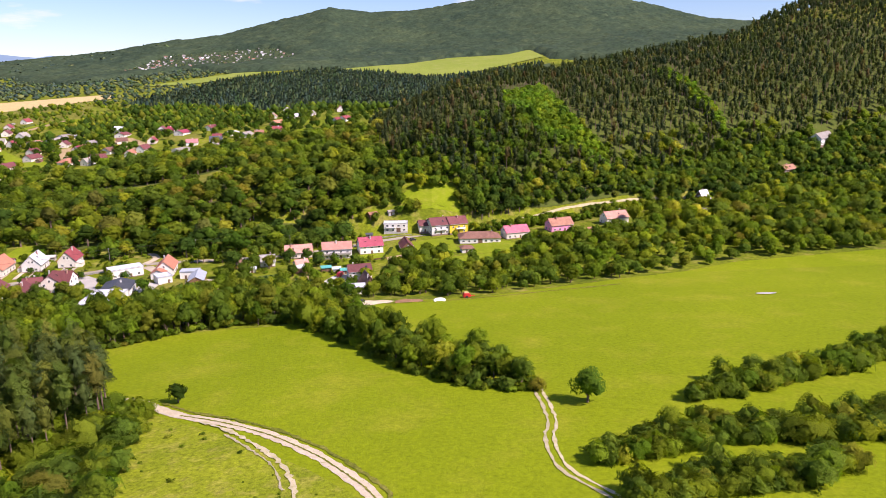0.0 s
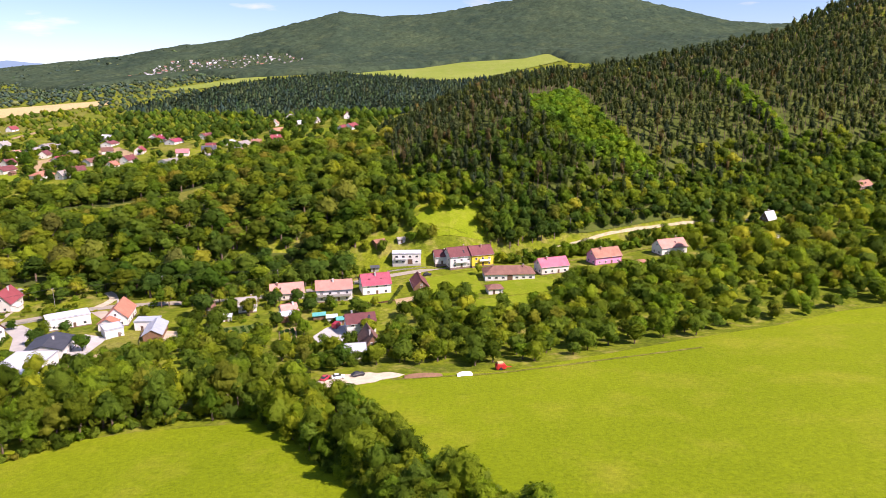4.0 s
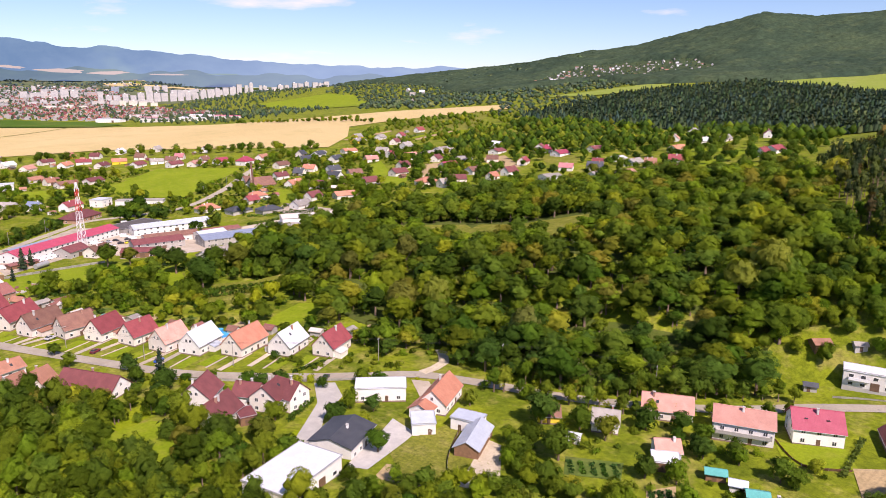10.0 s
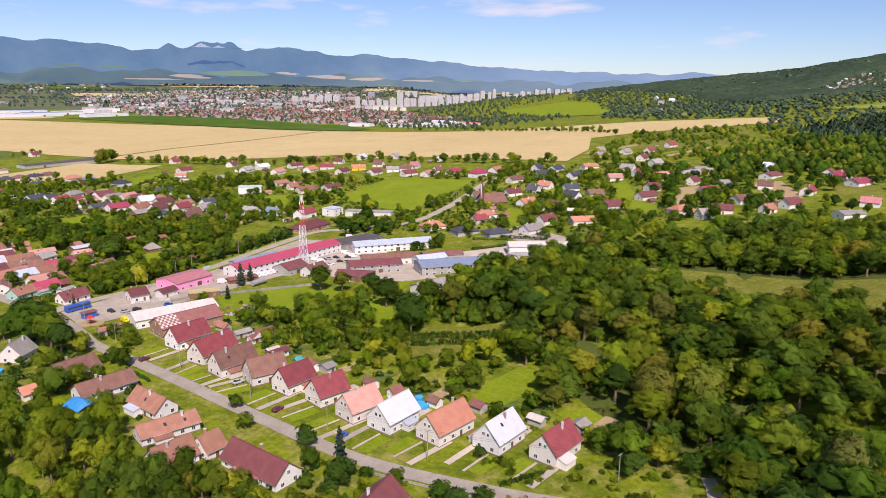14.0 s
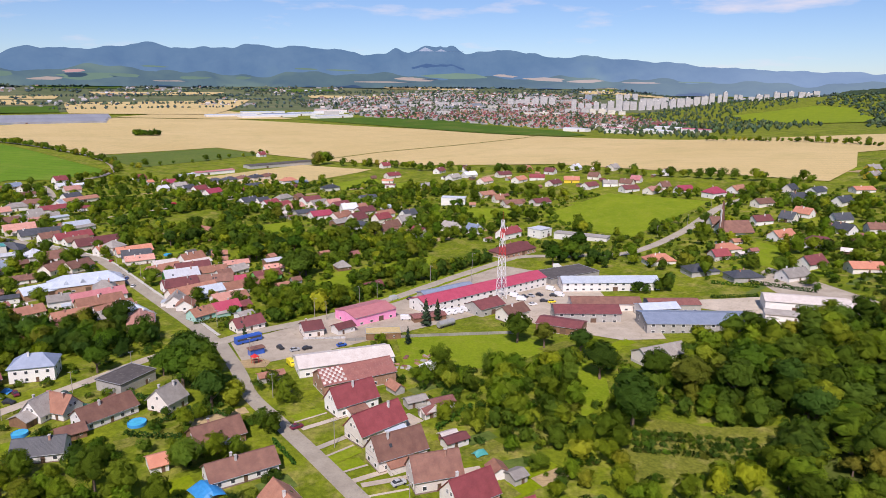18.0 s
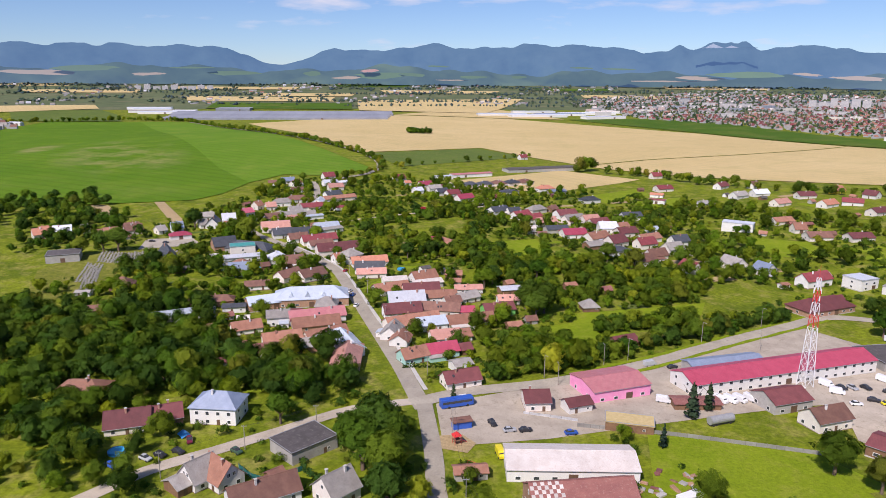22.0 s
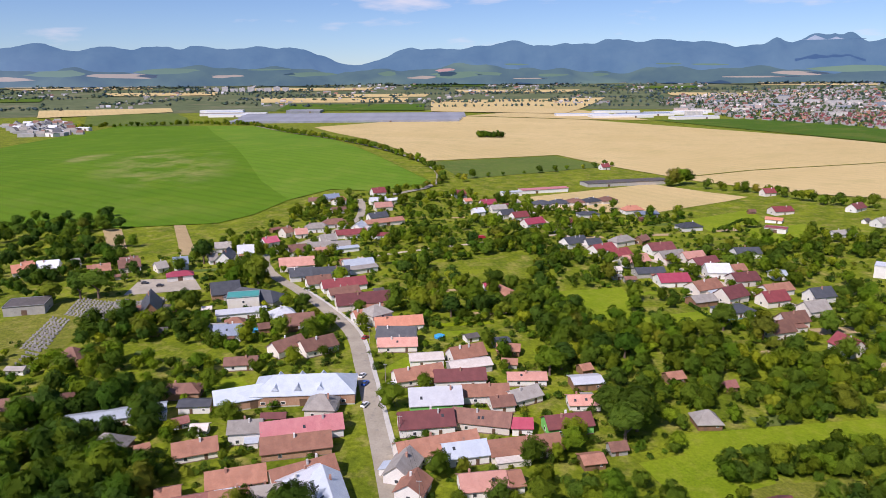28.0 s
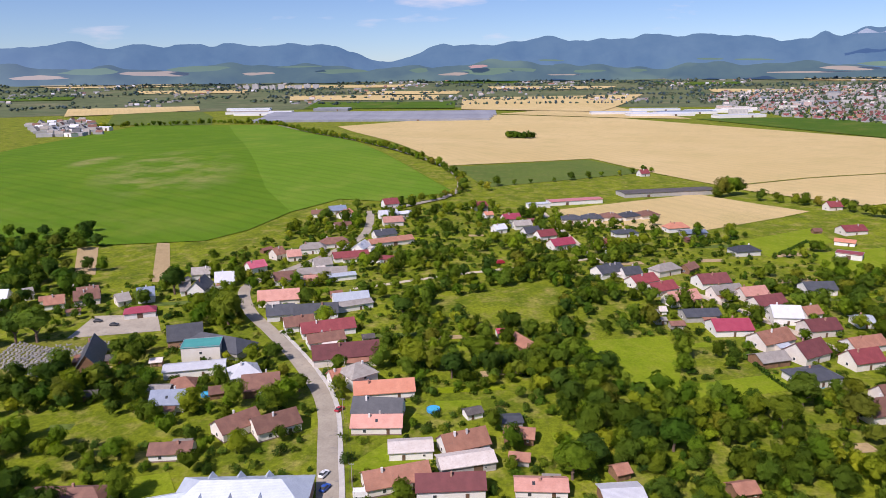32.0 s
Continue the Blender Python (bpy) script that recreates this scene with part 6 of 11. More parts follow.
building("house", -444.0, 801.6, 60, 15.2, 10, 3.4, 6.8, "r_pink", "cream", "g", "north")
building("house", -532.7, 898.7, 106, 31.7, 9, 3.6, 7.4, "r_maroon", "cream", "g", "north")
building("house", -577.0, 929.3, 99, 21.4, 9, 3.4, 6.8, "r_grey", "white", "g", "north")
building("house", -587.5, 893.0, 99, 20.0, 9, 3.6, 6.8, "r_grey", "yellow", "g", "north")
building("house", -549.1, 828.4, 71, 25.8, 11, 3, 5.4, "r_orange", "white", "g", "north")
building("house", -524.1, 774.0, 99, 26.0, 9, 3.6, 7.4, "r_dark", "white", "g", "north")
building("house", -481.9, 781.3, 60, 13.6, 10, 3.4, 6.8, "r_pink", "beige", "g", "north")
building("house", -447.8, 709.6, 59, 13.1, 10, 3.4, 6.6, "r_brown", "cream", "g", "north")
building("house", -613.7, 729.3, 97, 41.8, 13, 4.4, 9, "r_crimson", "white", "h", "north")
building("house", -615.3, 757.0, 103, 21.3, 10, 3.4, 7, "r_old", "white", "g", "north")
building("house", -646.0, 723.9, 93, 17.9, 9, 3.4, 7, "r_crimson", "white", "g", "north")
building("house", -560.1, 728.9, 89, 16.3, 10, 3.4, 6.6, "r_brown", "cream", "g", "north")
building("house", -565.9, 794.9, 103, 27.8, 10, 3.6, 7, "r_dark", "white", "g", "north")
building("house", -437.1, 852.3, 79, 24.9, 11, 3.2, 5.4, "r_grey", "white", "g", "north")
building("house", -375.1, 790.4, 60, 14.6, 10, 3.2, 6.2, "r_grey", "white", "g", "north")
building("house", -343.5, 791.2, 27, 10.9, 10, 3.2, 6.4, "r_brown", "cream", "g", "north")
building("house", -928.2, 599.2, 130, 28.2, 9, 3.4, 7, "r_maroon", "white", "g", "north")
building("house", -868.0, 591.4, 119, 27.1, 10, 3.4, 6.8, "r_grey", "white", "g", "north")
building("house", -873.6, 613.9, 107, 16.9, 9, 3.4, 6.8, "r_white", "white", "g", "north")
building("house", -820.6, 607.8, 117, 26.1, 10, 3.4, 6.8, "r_pink", "cream", "g", "north")
building("house", -850.5, 645.5, 98, 20.4, 10, 3.4, 6.4, "r_maroon", "cream", "g", "north")
building("house", -803.9, 640.6, 118, 26.6, 10, 3.4, 6.8, "r_orange", "white", "g", "north")
building("house", -805.1, 663.0, 60, 16.1, 10, 3.4, 6.4, "r_red", "white", "g", "north")
building("house", -759.6, 656.0, 116, 25.7, 10, 3.4, 6.6, "r_maroon", "cream", "g", "north")
building("house", -765.9, 681.6, 60, 15.7, 10, 3.4, 6.4, "r_orange", "yellow", "g", "north")
building("house", -722.4, 674.6, 109, 27.0, 10, 3.4, 6.6, "r_maroon", "white", "g", "north")
building("house", -720.6, 697.2, 60, 14.0, 10, 3.4, 6.2, "r_grey", "white", "g", "north")
building("house", -683.5, 691.9, 92, 18.5, 10, 3.4, 6.4, "r_maroon", "white", "g", "north")
building("house", -663.2, 702.9, 108, 25.6, 10, 3.4, 6.4, "r_pink", "cream", "g", "north")
building("house", -692.6, 571.7, 92, 28.2, 11, 3, 6, "r_brown", "beige", "g", "north")
building("house", -683.4, 595.5, 97, 25.5, 11, 3, 5.8, "r_maroon", "beige", "g", "north")
building("house", -749.3, 574.0, 106, 24.0, 10, 3, 5.6, "r_old", "cream", "g", "north")
building("house", -838.9, 548.7, 110, 25.7, 10, 3, 5, "r_grey", "white", "g", "north")
building("villa", -734.2, 533.4, 59, 22.2, 11, 6.8, 7, "r_white", "white", "f", "north")
building("house", -449.8, 807.0, 76, 21.9, 10, 3.4, 6.6, "r_orange", "white", "g", "north")
building("barn", -431.6, 841.5, 82, 56.2, 12, 3.2, 5.6, "r_grey", "white", "g", "north")
building("house", -363.6, 841.5, 85, 47.7, 12, 3.2, 5.6, "r_maroon", "white", "g", "north")
building("house", -289.6, 830.0, 76, 37.4, 12, 3.2, 6, "r_crimson", "white", "g", "north")
building("house", -265.6, 862.1, 73, 22.2, 10, 3.2, 6, "r_maroon", "white", "g", "north")
building("house", -226.6, 809.1, 72, 26.4, 10, 3.2, 5, "r_white", "white", "g", "north")
building("house", -192.0, 721.8, 67, 15.6, 10, 3.4, 6, "r_pink", "white", "g", "north")
building("house", -215.8, 726.2, 73, 23.7, 10, 3.4, 6, "r_grey", "white", "g", "north")
building("house", -254.8, 722.7, 63, 21.7, 11, 3.2, 5, "r_grey", "white", "g", "north")
building("house", -180.1, 836.5, 68, 22.8, 10, 3.2, 6, "r_orange", "white", "g", "north")
building("house", -167.7, 877.8, 70, 26.1, 10, 3.2, 6, "r_white", "white", "g", "north")
building("house", -95.5, 791.1, 71, 20.4, 10, 3.2, 6, "r_red", "white", "g", "north")
building("house", -153.5, 717.0, 69, 42.0, 12, 3.2, 6, "r_maroon", "white", "g", "north")
building("house", -202.1, 778.1, 76, 29.3, 10, 3.2, 6, "r_grey", "white", "g", "north")
building("house", -616.7, 453.9, 22, 11.4, 9.0, 3.6, 7.4, "r_red", "cream", "g", "farside")
building("house", -627.0, 484.0, 22, 13.8, 9.6, 3.6, 7.4, "r_grey", "cream", "g", "farside")
building("house", -613.0, 497.0, 22, 10.6, 9.2, 3.6, 7.4, "r_blue", "white", "g", "farside")
building("house", -635.0, 432.0, 112, 11.8, 9.8, 3.6, 7.4, "r_brown", "cream", "g", "farside")
building("house", -666.0, 460.0, 112, 12.4, 9.4, 3.6, 7.4, "r_grey", "beige", "g", "farside")
building("house", -689.0, 472.0, 112, 13.1, 9.1, 3.6, 7.4, "r_dark", "white", "g", "farside")
building("house", -681.0, 446.0, 112, 13.7, 9.6, 3.6, 7.4, "r_red", "cream", "g", "farside")
building("house", -648.0, 443.0, 112, 13.2, 8.6, 3.6, 7.4, "r_brown", "beige", "g", "farside")
building("house", -512.0, 719.0, 12, 12.7, 8.7, 3.6, 7.4, "r_orange", "white", "g", "north")
building("house", -482.0, 719.0, 78, 13.9, 8.5, 3.6, 7.4, "r_dark", "white", "g", "north")
building("house", -557.0, 763.0, 84, 13.9, 8.7, 3.6, 7.4, "r_dark", "white", "g", "north")
building("house", -476.0, 812.0, 84, 11.5, 9.9, 3.6, 7.4, "r_red", "white", "g", "north")
building("house", -503.0, 831.0, 12, 13.6, 9.4, 3.6, 7.4, "r_grey", "cream", "g", "north")
building("house", -498.0, 872.0, 84, 13.8, 9.5, 3.6, 7.4, "r_grey", "white", "g", "north")
building("house", -558.0, 948.0, 98, 11.5, 9.0, 3.6, 7.4, "r_red", "cream", "g", "north")
building("house", -563.0, 1000.0, 84, 13.8, 8.9, 3.6, 7.4, "r_red", "white", "g", "north")
building("house", -611.0, 924.0, 78, 12.6, 9.6, 3.6, 7.4, "r_grey", "yellow", "g", "north")
building("house", -421.0, 752.0, 78, 11.6, 9.7, 3.6, 7.4, "r_maroon", "cream", "g", "north")
building("house", -408.0, 793.0, 98, 12.9, 8.8, 3.6, 7.4, "r_maroon", "cream", "g", "north")
building("house", -305.0, 779.0, 98, 13.0, 8.6, 3.6, 7.4, "r_red", "beige", "g", "north")
building("house", -296.0, 731.0, 78, 13.8, 9.0, 3.6, 7.4, "r_maroon", "white", "g", "north")
building("house", -323.0, 858.0, 98, 10.6, 9.7, 3.6, 7.4, "r_maroon", "white", "g", "north")
building("house", -384.0, 880.0, 168, 11.8, 9.8, 3.6, 7.4, "r_white", "white", "g", "north")
building("house", -203.0, 922.0, 98, 10.7, 8.8, 3.6, 7.4, "r_pink", "white", "g", "north")
building("house", -196.0, 976.0, 84, 10.9, 8.9, 3.6, 7.4, "r_grey", "white", "g", "north")
building("house", -113.0, 896.0, 98, 11.7, 9.0, 3.6, 7.4, "r_red", "white", "g", "north")
building("house", -163.0, 758.0, 12, 11.4, 9.2, 3.6, 7.4, "r_red", "white", "g", "north")
building("house", -232.0, 766.0, 12, 13.1, 9.7, 3.6, 7.4, "r_dark", "white", "g", "north")
building("house", -308.0, 849.0, 168, 10.6, 9.9, 3.6, 7.4, "r_crimson", "white", "g", "north")
building("house", -1213.7, 430.9, 118, 11.2, 9.3, 3.6, 7.4, "r_red", "white", "g", "north")
building("house", -1018.2, 559.7, 110, 12.4, 9.0, 3.6, 7.4, "r_red", "cream", "g", "north")
building("house", -867.7, 684.9, 118, 13.1, 9.0, 3.6, 7.4, "r_orange", "yellow", "g", "north")
building("house", -832.0, 696.2, 28, 12.1, 9.1, 3.6, 7.4, "r_maroon", "white", "g", "north")
building("house", -839.1, 734.2, 118, 13.9, 9.5, 3.6, 7.4, "r_white", "white", "g", "north")
building("house", -767.4, 710.8, 28, 11.7, 8.8, 3.6, 7.4, "r_brown", "cream", "g", "north")
building("house", -807.3, 764.6, 110, 12.5, 8.7, 3.6, 7.4, "r_grey", "cream", "g", "north")
building("house", -921.0, 629.4, 118, 10.7, 9.1, 3.6, 7.4, "r_brown", "white", "g", "north")
building("house", -738.1, 781.9, 118, 13.9, 9.2, 3.6, 7.4, "r_brown", "white", "g", "north")
building("house", -709.3, 708.8, 28, 12.9, 9.0, 3.6, 7.4, "r_brown", "cream", "g", "north")
# leftedge
building("house", -715.9, 32.8, 112, 11.8, 10, 3.4, 7, "r_white", "white", "g", "leftedge")
building("house", -712.6, 21.3, 134, 5.8, 10, 3.4, 7, "r_orange", "white", "g", "leftedge")
building("shed", -724.4, 44.5, 134, 4.5, 8, 3, 6, "r_grey", "white", "g", "leftedge")
building("house", -727.3, 77.8, 124, 10.1, 10, 3.4, 7, "r_brown", "cream", "g", "leftedge")
building("house", -706.8, 22.8, 128, 12.0, 10, 3.4, 7, "r_orange", "white", "g", "leftedge")

CLEAR = []

# ---- vehicles ----
CAR_ME = {}


def loft(sections):
    """A body through cross-sections (x, half width, bottom, top)."""
    bm = bmesh.new()
    rings = []
    for x, w, z0, z1 in sections:
        b = min(0.12, (z1 - z0) * 0.3)
        rings.append([bm.verts.new(p) for p in ((x, -w, z0), (x, -w, z1 - b), (x, -w + b, z1), (x, w - b, z1), (x, w, z1 - b), (x, w, z0))])
    for a, b in zip(rings, rings[1:]):
        for i in range(6):
            bm.faces.new((a[i], a[(i + 1) % 6], b[(i + 1) % 6], b[i]))
    bm.faces.new(rings[0][::-1])
    bm.faces.new(rings[-1])
    bmesh.ops.recalc_face_normals(bm, faces=bm.faces)
    return bm


def shared(key, make):
    if key not in CAR_ME:
        bm = make()
        me = bpy.data.meshes.new(key)
        bm.to_mesh(me)
        bm.free()
        CAR_ME[key] = me
    return CAR_ME[key]


def wheel_mesh():
    bm = bmesh.new()
    bmesh.ops.create_cone(bm, cap_ends=True, segments=12, radius1=0.33, radius2=0.33, depth=0.22, matrix=Matrix.Rotation(math.pi / 2, 4, "X"))
    return bm


PAINTS = {k: surface("car_paint_" + k, c, tuple(v * 1.1 for v in c), 1, 3, 0.3) for k, c in {"silver": (0.42, 0.43, 0.44), "black": (0.03, 0.03, 0.035), "white": (0.75, 0.75, 0.74), "red": (0.42, 0.03, 0.05),
          "blue": (0.03, 0.10, 0.42), "darkred": (0.16, 0.02, 0.04), "yellow": (0.75, 0.62, 0.02), "green": (0.05, 0.10, 0.06)}.items()}


def vehicle(name, x, y, deg, paint, kind="car"):
    base = empty(name, x, y, ground_z(x, y) + 0.24, math.radians(deg), f"{'parked ' if kind != 'bus' else ''}{paint} {'passenger car' if kind == 'car' else kind} on the {'street' if kind != 'bus' else 'forecourt, long and boxy'}", kind, "parked vehicles")
    CLEAR.append((x, y, 3))
    if kind == "car":
        secs = [(-2.1, 0.80, 0.3, 0.75), (-1.9, 0.86, 0.2, 0.92), (0.7, 0.87, 0.2, 0.92), (1.9, 0.84, 0.2, 0.80), (2.1, 0.76, 0.3, 0.65)]
        cab = [(-1.75, 0.70, 0.9, 0.95), (-1.1, 0.72, 0.9, 1.42), (0.1, 0.72, 0.9, 1.45), (0.95, 0.74, 0.88, 0.95)]
        axles, roof_box = (-1.3, 1.3), (-0.5, 0, 1.45, 1.3, 1.2, 0.05)
    elif kind == "van":
        secs = [(-2.6, 0.95, 0.3, 2.1), (-2.5, 0.98, 0.2, 2.2), (1.2, 0.98, 0.2, 2.2), (1.9, 0.95, 0.2, 1.4), (2.6, 0.9, 0.25, 1.05)]
        cab = [(1.15, 0.80, 1.4, 2.12), (1.92, 0.84, 1.3, 1.45)]
        axles, roof_box = (-1.6, 1.6), (-0.6, 0, 2.22, 3.2, 1.6, 0.05)
    else:
        secs = [(-5.8, 1.20, 0.4, 2.9), (-5.7, 1.25, 0.3, 3.1), (5.6, 1.25, 0.3, 3.1), (5.8, 1.2, 0.4, 2.9)]
        cab = [(-5.3, 1.265, 1.5, 2.5), (5.3, 1.265, 1.5, 2.5)]
        axles, roof_box = (-3.0, 3.6), (-1.5, 0, 3.18, 2.4, 1.6, 0.2)

    def body():
        return loft(secs)

    def glass():
        return loft(cab)

    def roof():
        return box(bmesh.new(), *roof_box, bevel=0.02)

    for nm, key, make, mat in (("body", kind + "body", body, PAINTS[paint]), ("cabin_glass", kind + "glass", glass, M["pane"]), ("roof_panel", kind + "roof", roof, PAINTS[paint])):
        me = shared(key, make)
        if not me.materials:
            me.materials.append(mat)
        ob = new(nm, me)
        ob.parent = base
        ob.material_slots[0].link = "OBJECT"
        ob.material_slots[0].material = mat
    for ax in axles:
        for sd in (-1, 1):
            me = shared("wheel", wheel_mesh)
            if not me.materials:
                me.materials.append(M["blacktyre"])
            w = new("wheel", me)
            w.parent = base
            k = 1.0 if kind != "bus" else 1.45
            w.matrix_basis = Matrix.Translation((ax, sd * (0.8 if kind == "car" else 0.9 if kind == "van" else 1.15), 0.33 * k - 0.24)) @ Matrix.Diagonal((k, k, k, 1))
    return base


vehicle("bus", -434, 307, 108, "blue", "bus")
for x, y, d, p in ((-398, 216, 60, "silver"), (-400, 219.5, 60, "black"), (-402, 224, 60, "black"), (-394, 208, 62, "blue"), (-409, 225, 20, "darkred"), (-402, 241, 50, "green"), (-415, 323, 100, "silver"), (-415, 328, 100, "black"),
                   (-413, 342, 100, "blue"), (-373, 312, 100, "black"), (-469, 393, 108, "black"), (-448, 448, 20, "black"), (-448, 452, 20, "silver"), (-448, 457, 20, "black"), (-437, 453, 60, "black"), (-434, 445, 80, "white"),
                   (-444, 463, 50, "black"), (-276, 330, 105, "darkred"), (-248, 337, 105, "blue"), (-346, 310, 105, "darkred"), (-304, 329, 100, "silver"), (-577, 255, 165, "white"), (-570, 257.5, 165, "blue"), (-552, 261, 165, "white"),
                   (-473, 236, 110, "silver"), (-473, 248, 60, "white"), (-618, 248, 160, "red"), (-694, 105, 100, "black"), (-690, 116, 100, "black"), (-680, 450, 110, "red"), (-434, 456, 90, "yellow"), (-420, 318, 20, "black"), (-396, 322, 12, "black"),
                   (-392, 326, 12, "darkred"), (-12, 424, 20, "black"), (-186, 358, 110, "black")):
    vehicle("car", x, y, d, p)
for x, y, d, p in ((-472, 385, 108, "silver"), (-437, 379, 70, "white"), (-437, 399, 30, "white"), (-437, 402.5, 30, "white"), (-437.5, 406, 30, "white"), (-438, 410, 30, "white"), (-443, 466, 40, "white"), (-451, 444, 30, "white"), (-444, 444, 60, "white"),
                   (-568, 269, 100, "white"), (-822, 293, 110, "red"), (-827, 324, 100, "white"), (-854, 362, 100, "white"), (-455, 468, 30, "white"), (-438, 309.5, 108, "white"), (-500, 500, 60, "white")):
    vehicle("van", x, y, d, p, "van")
vehicle("delivery_van", -399.5, 318.5, 10, "yellow", "van")

# ---- telecom mast ----
mast = empty("lattice_mast", -451, 436, ground_z(-451, 436), 0.3, "red and white steel lattice telecom mast", "mast")
CLEAR.append((-451, 436, 4))
LEVELS = 9


def strut(bm, p, q, r):
    p, q = Vector(p), Vector(q)
    m = Matrix.Translation((p + q) / 2) @ (q - p).to_track_quat("Z", "Y").to_matrix().to_4x4()
    bmesh.ops.create_cone(bm, cap_ends=True, segments=4, radius1=r, radius2=r, depth=(q - p).length, matrix=m)
    return bm


for k in range(LEVELS):
    z0, z1 = k * 4.6, (k + 1) * 4.6
    w0, w1 = 2.0 - 1.5 * k / LEVELS, 2.0 - 1.5 * (k + 1) / LEVELS
    corners = ((1, 1), (1, -1), (-1, -1), (-1, 1))
    coat = M["redpaint"] if k in (5, 7) else M["whitepaint"]
    for i, (a, b) in enumerate(corners):
        c, d = corners[(i + 1) % 4]
        part("leg", strut(bmesh.new(), (a * w0, b * w0, z0), (a * w1, b * w1, z1), 0.13), coat, mast)
        part("brace", strut(bmesh.new(), (a * w0, b * w0, z0), (c * w1, d * w1, z1), 0.07), coat, mast)
        part("brace", strut(bmesh.new(), (c * w0, d * w0, z0), (a * w1, b * w1, z1), 0.07), coat, mast)
        part("crossbar", strut(bmesh.new(), (a * w1, b * w1, z1), (c * w1, d * w1, z1), 0.07), coat, mast)
for k in range(6):
    a = k * 1.05
    bm = box(bmesh.new(), 1.2 * math.cos(a), 1.2 * math.sin(a), 34 + 2.6 * (k % 3), 0.35, 0.35, 1.8, turn=a, bevel=0.04)
    part("antenna", bm, M["whitepaint"], mast, "white antenna panel")
bm = tube(bmesh.new(), 0, 0, 41, 46, 0.08, 0.05, 6)
part("top_rod", bm, M["redpaint"], mast)

# ---- church ----
church = empty("church", -506, 645, ground_z(-506, 645) - 0.3, math.radians(75), "white modern church with brown tent roof and spire", "church")
HOUSES.append((-506, 645, 13, math.cos(1.31), math.sin(1.31), 12, 9))
mesh_ob("nave_wall", [(u, v, w) for u in (-10, 10) for v, w in ((-8, -1), (8, -1), (8, 3), (0, 8.6), (-8, 3))], [(4, 3, 2, 1, 0), (5, 6, 7, 8, 9), (0, 1, 6, 5), (1, 2, 7, 6), (2, 3, 8, 7), (3, 4, 9, 8), (4, 0, 5, 9)], M["white"], church)
mesh_ob("nave_roof", [(u, v, w) for u in (-11, 11) for v, w in ((-9.4, 2.2), (0, 9), (9.4, 2.2), (9.4, 2.5), (0, 9.4), (-9.4, 2.5))], [(0, 5, 4, 1), (1, 4, 3, 2), (7, 10, 11, 6), (8, 9, 10, 7), (0, 1, 7, 6), (1, 2, 8, 7), (2, 3, 9, 8), (3, 4, 10, 9), (4, 5, 11, 10), (5, 0, 6, 11)], M["r_brown"], church)
bm = bmesh.new()
bmesh.ops.create_cone(bm, cap_ends=True, segments=4, radius1=2.6, radius2=0.5, depth=24, matrix=Matrix.Translation((-11.5, -5, 12)))
part("spire", bm, M["r_brown"], church, "tall tapering brown spire")
bm = box(bmesh.new(), -12.6, -5, 9, 0.5, 1.6, 18, bevel=0.05)
part("bell_wall", bm, M["white"], church, "white bell wall against the spire")
for v in (-4, 0, 4):
    add_window(church, 10.03, v, 2.4, math.pi / 2, 1.4, 2.4)

# ---- poles and wires ----


def pole(x, y, high=8.0, lamp=False, turn=0.0):
    base = empty("street_lamp" if lamp else "utility_pole", x, y, ground_z(x, y), turn, "tall grey street lamp with a bent arm" if lamp else "grey concrete utility pole with a crossarm", "pole", "poles along the streets")
    me = shared("polemesh", lambda: tube(bmesh.new(), 0, 0, -0.3, 8.0, 0.14, 0.09, 8))
    if not me.materials:
        me.materials.append(M["pole"])
    ob = new("post", me)
    ob.parent = base
    ob.scale = (1, 1, high / 8)
    key = "lamparm" if lamp else "crossarm"

    def arm():
        bm = bmesh.new()
        if lamp:
            box(bm, 0.8, 0, 0, 1.6, 0.07, 0.07)
            box(bm, 1.7, 0, 0.0, 0.7, 0.24, 0.12, bevel=0.03)
        else:
            box(bm, 0, 0, 0, 0.12, 1.6, 0.12)
            for v in (-0.7, 0, 0.7):
                tube(bm, 0, v, 0.05, 0.28, 0.05, 0.05, 6)
        return bm

    me = shared(key, arm)
    if not me.materials:
        me.materials.append(M["metalpole"])
    ob = new("lamp_arm" if lamp else "crossarm", me)
    ob.parent = base
    ob.location = (0, 0, high - (0.05 if lamp else 0.4))
    return base


def wire(points, label="thin sagging overhead wire", sag=0.8):
    line = [Vector(points[0])]
    for p, q in zip(points, points[1:]):
        p, q = Vector(p), Vector(q)
        line += [p.lerp(q, i / 6) - Vector((0, 0, 4 * sag * (i / 6) * (1 - i / 6))) for i in range(1, 7)]
    verts, r = [], 0.025
    for i, p in enumerate(line):
        d = (line[min(i + 1, len(line) - 1)] - line[max(i - 1, 0)]).normalized()
        side = d.cross(Vector((0, 0, 1))).normalized()
        verts += [p + side * r, p + Vector((0, 0, r)), p - side * r, p - Vector((0, 0, r))]
    faces = [(4 * i + j, 4 * i + (j + 1) % 4, 4 * i + 4 + (j + 1) % 4, 4 * i + 4 + j) for i in range(len(line) - 1) for j in range(4)]
    return tagged(mesh_ob("overhead_wire", verts, faces, M["blacktyre"]), label, "wire")


def pole_row(points, lamp=False, high=8.0, turn=0.0):
    tops = []
    for x, y in points:
        pole(x, y, high, lamp, turn)
        tops.append((x, y, ground_z(x, y) + high - 0.2))
    if not lamp:
        for dy in (-0.6, 0.6):
            wire([(a, b + dy, c) for a, b, c in tops])


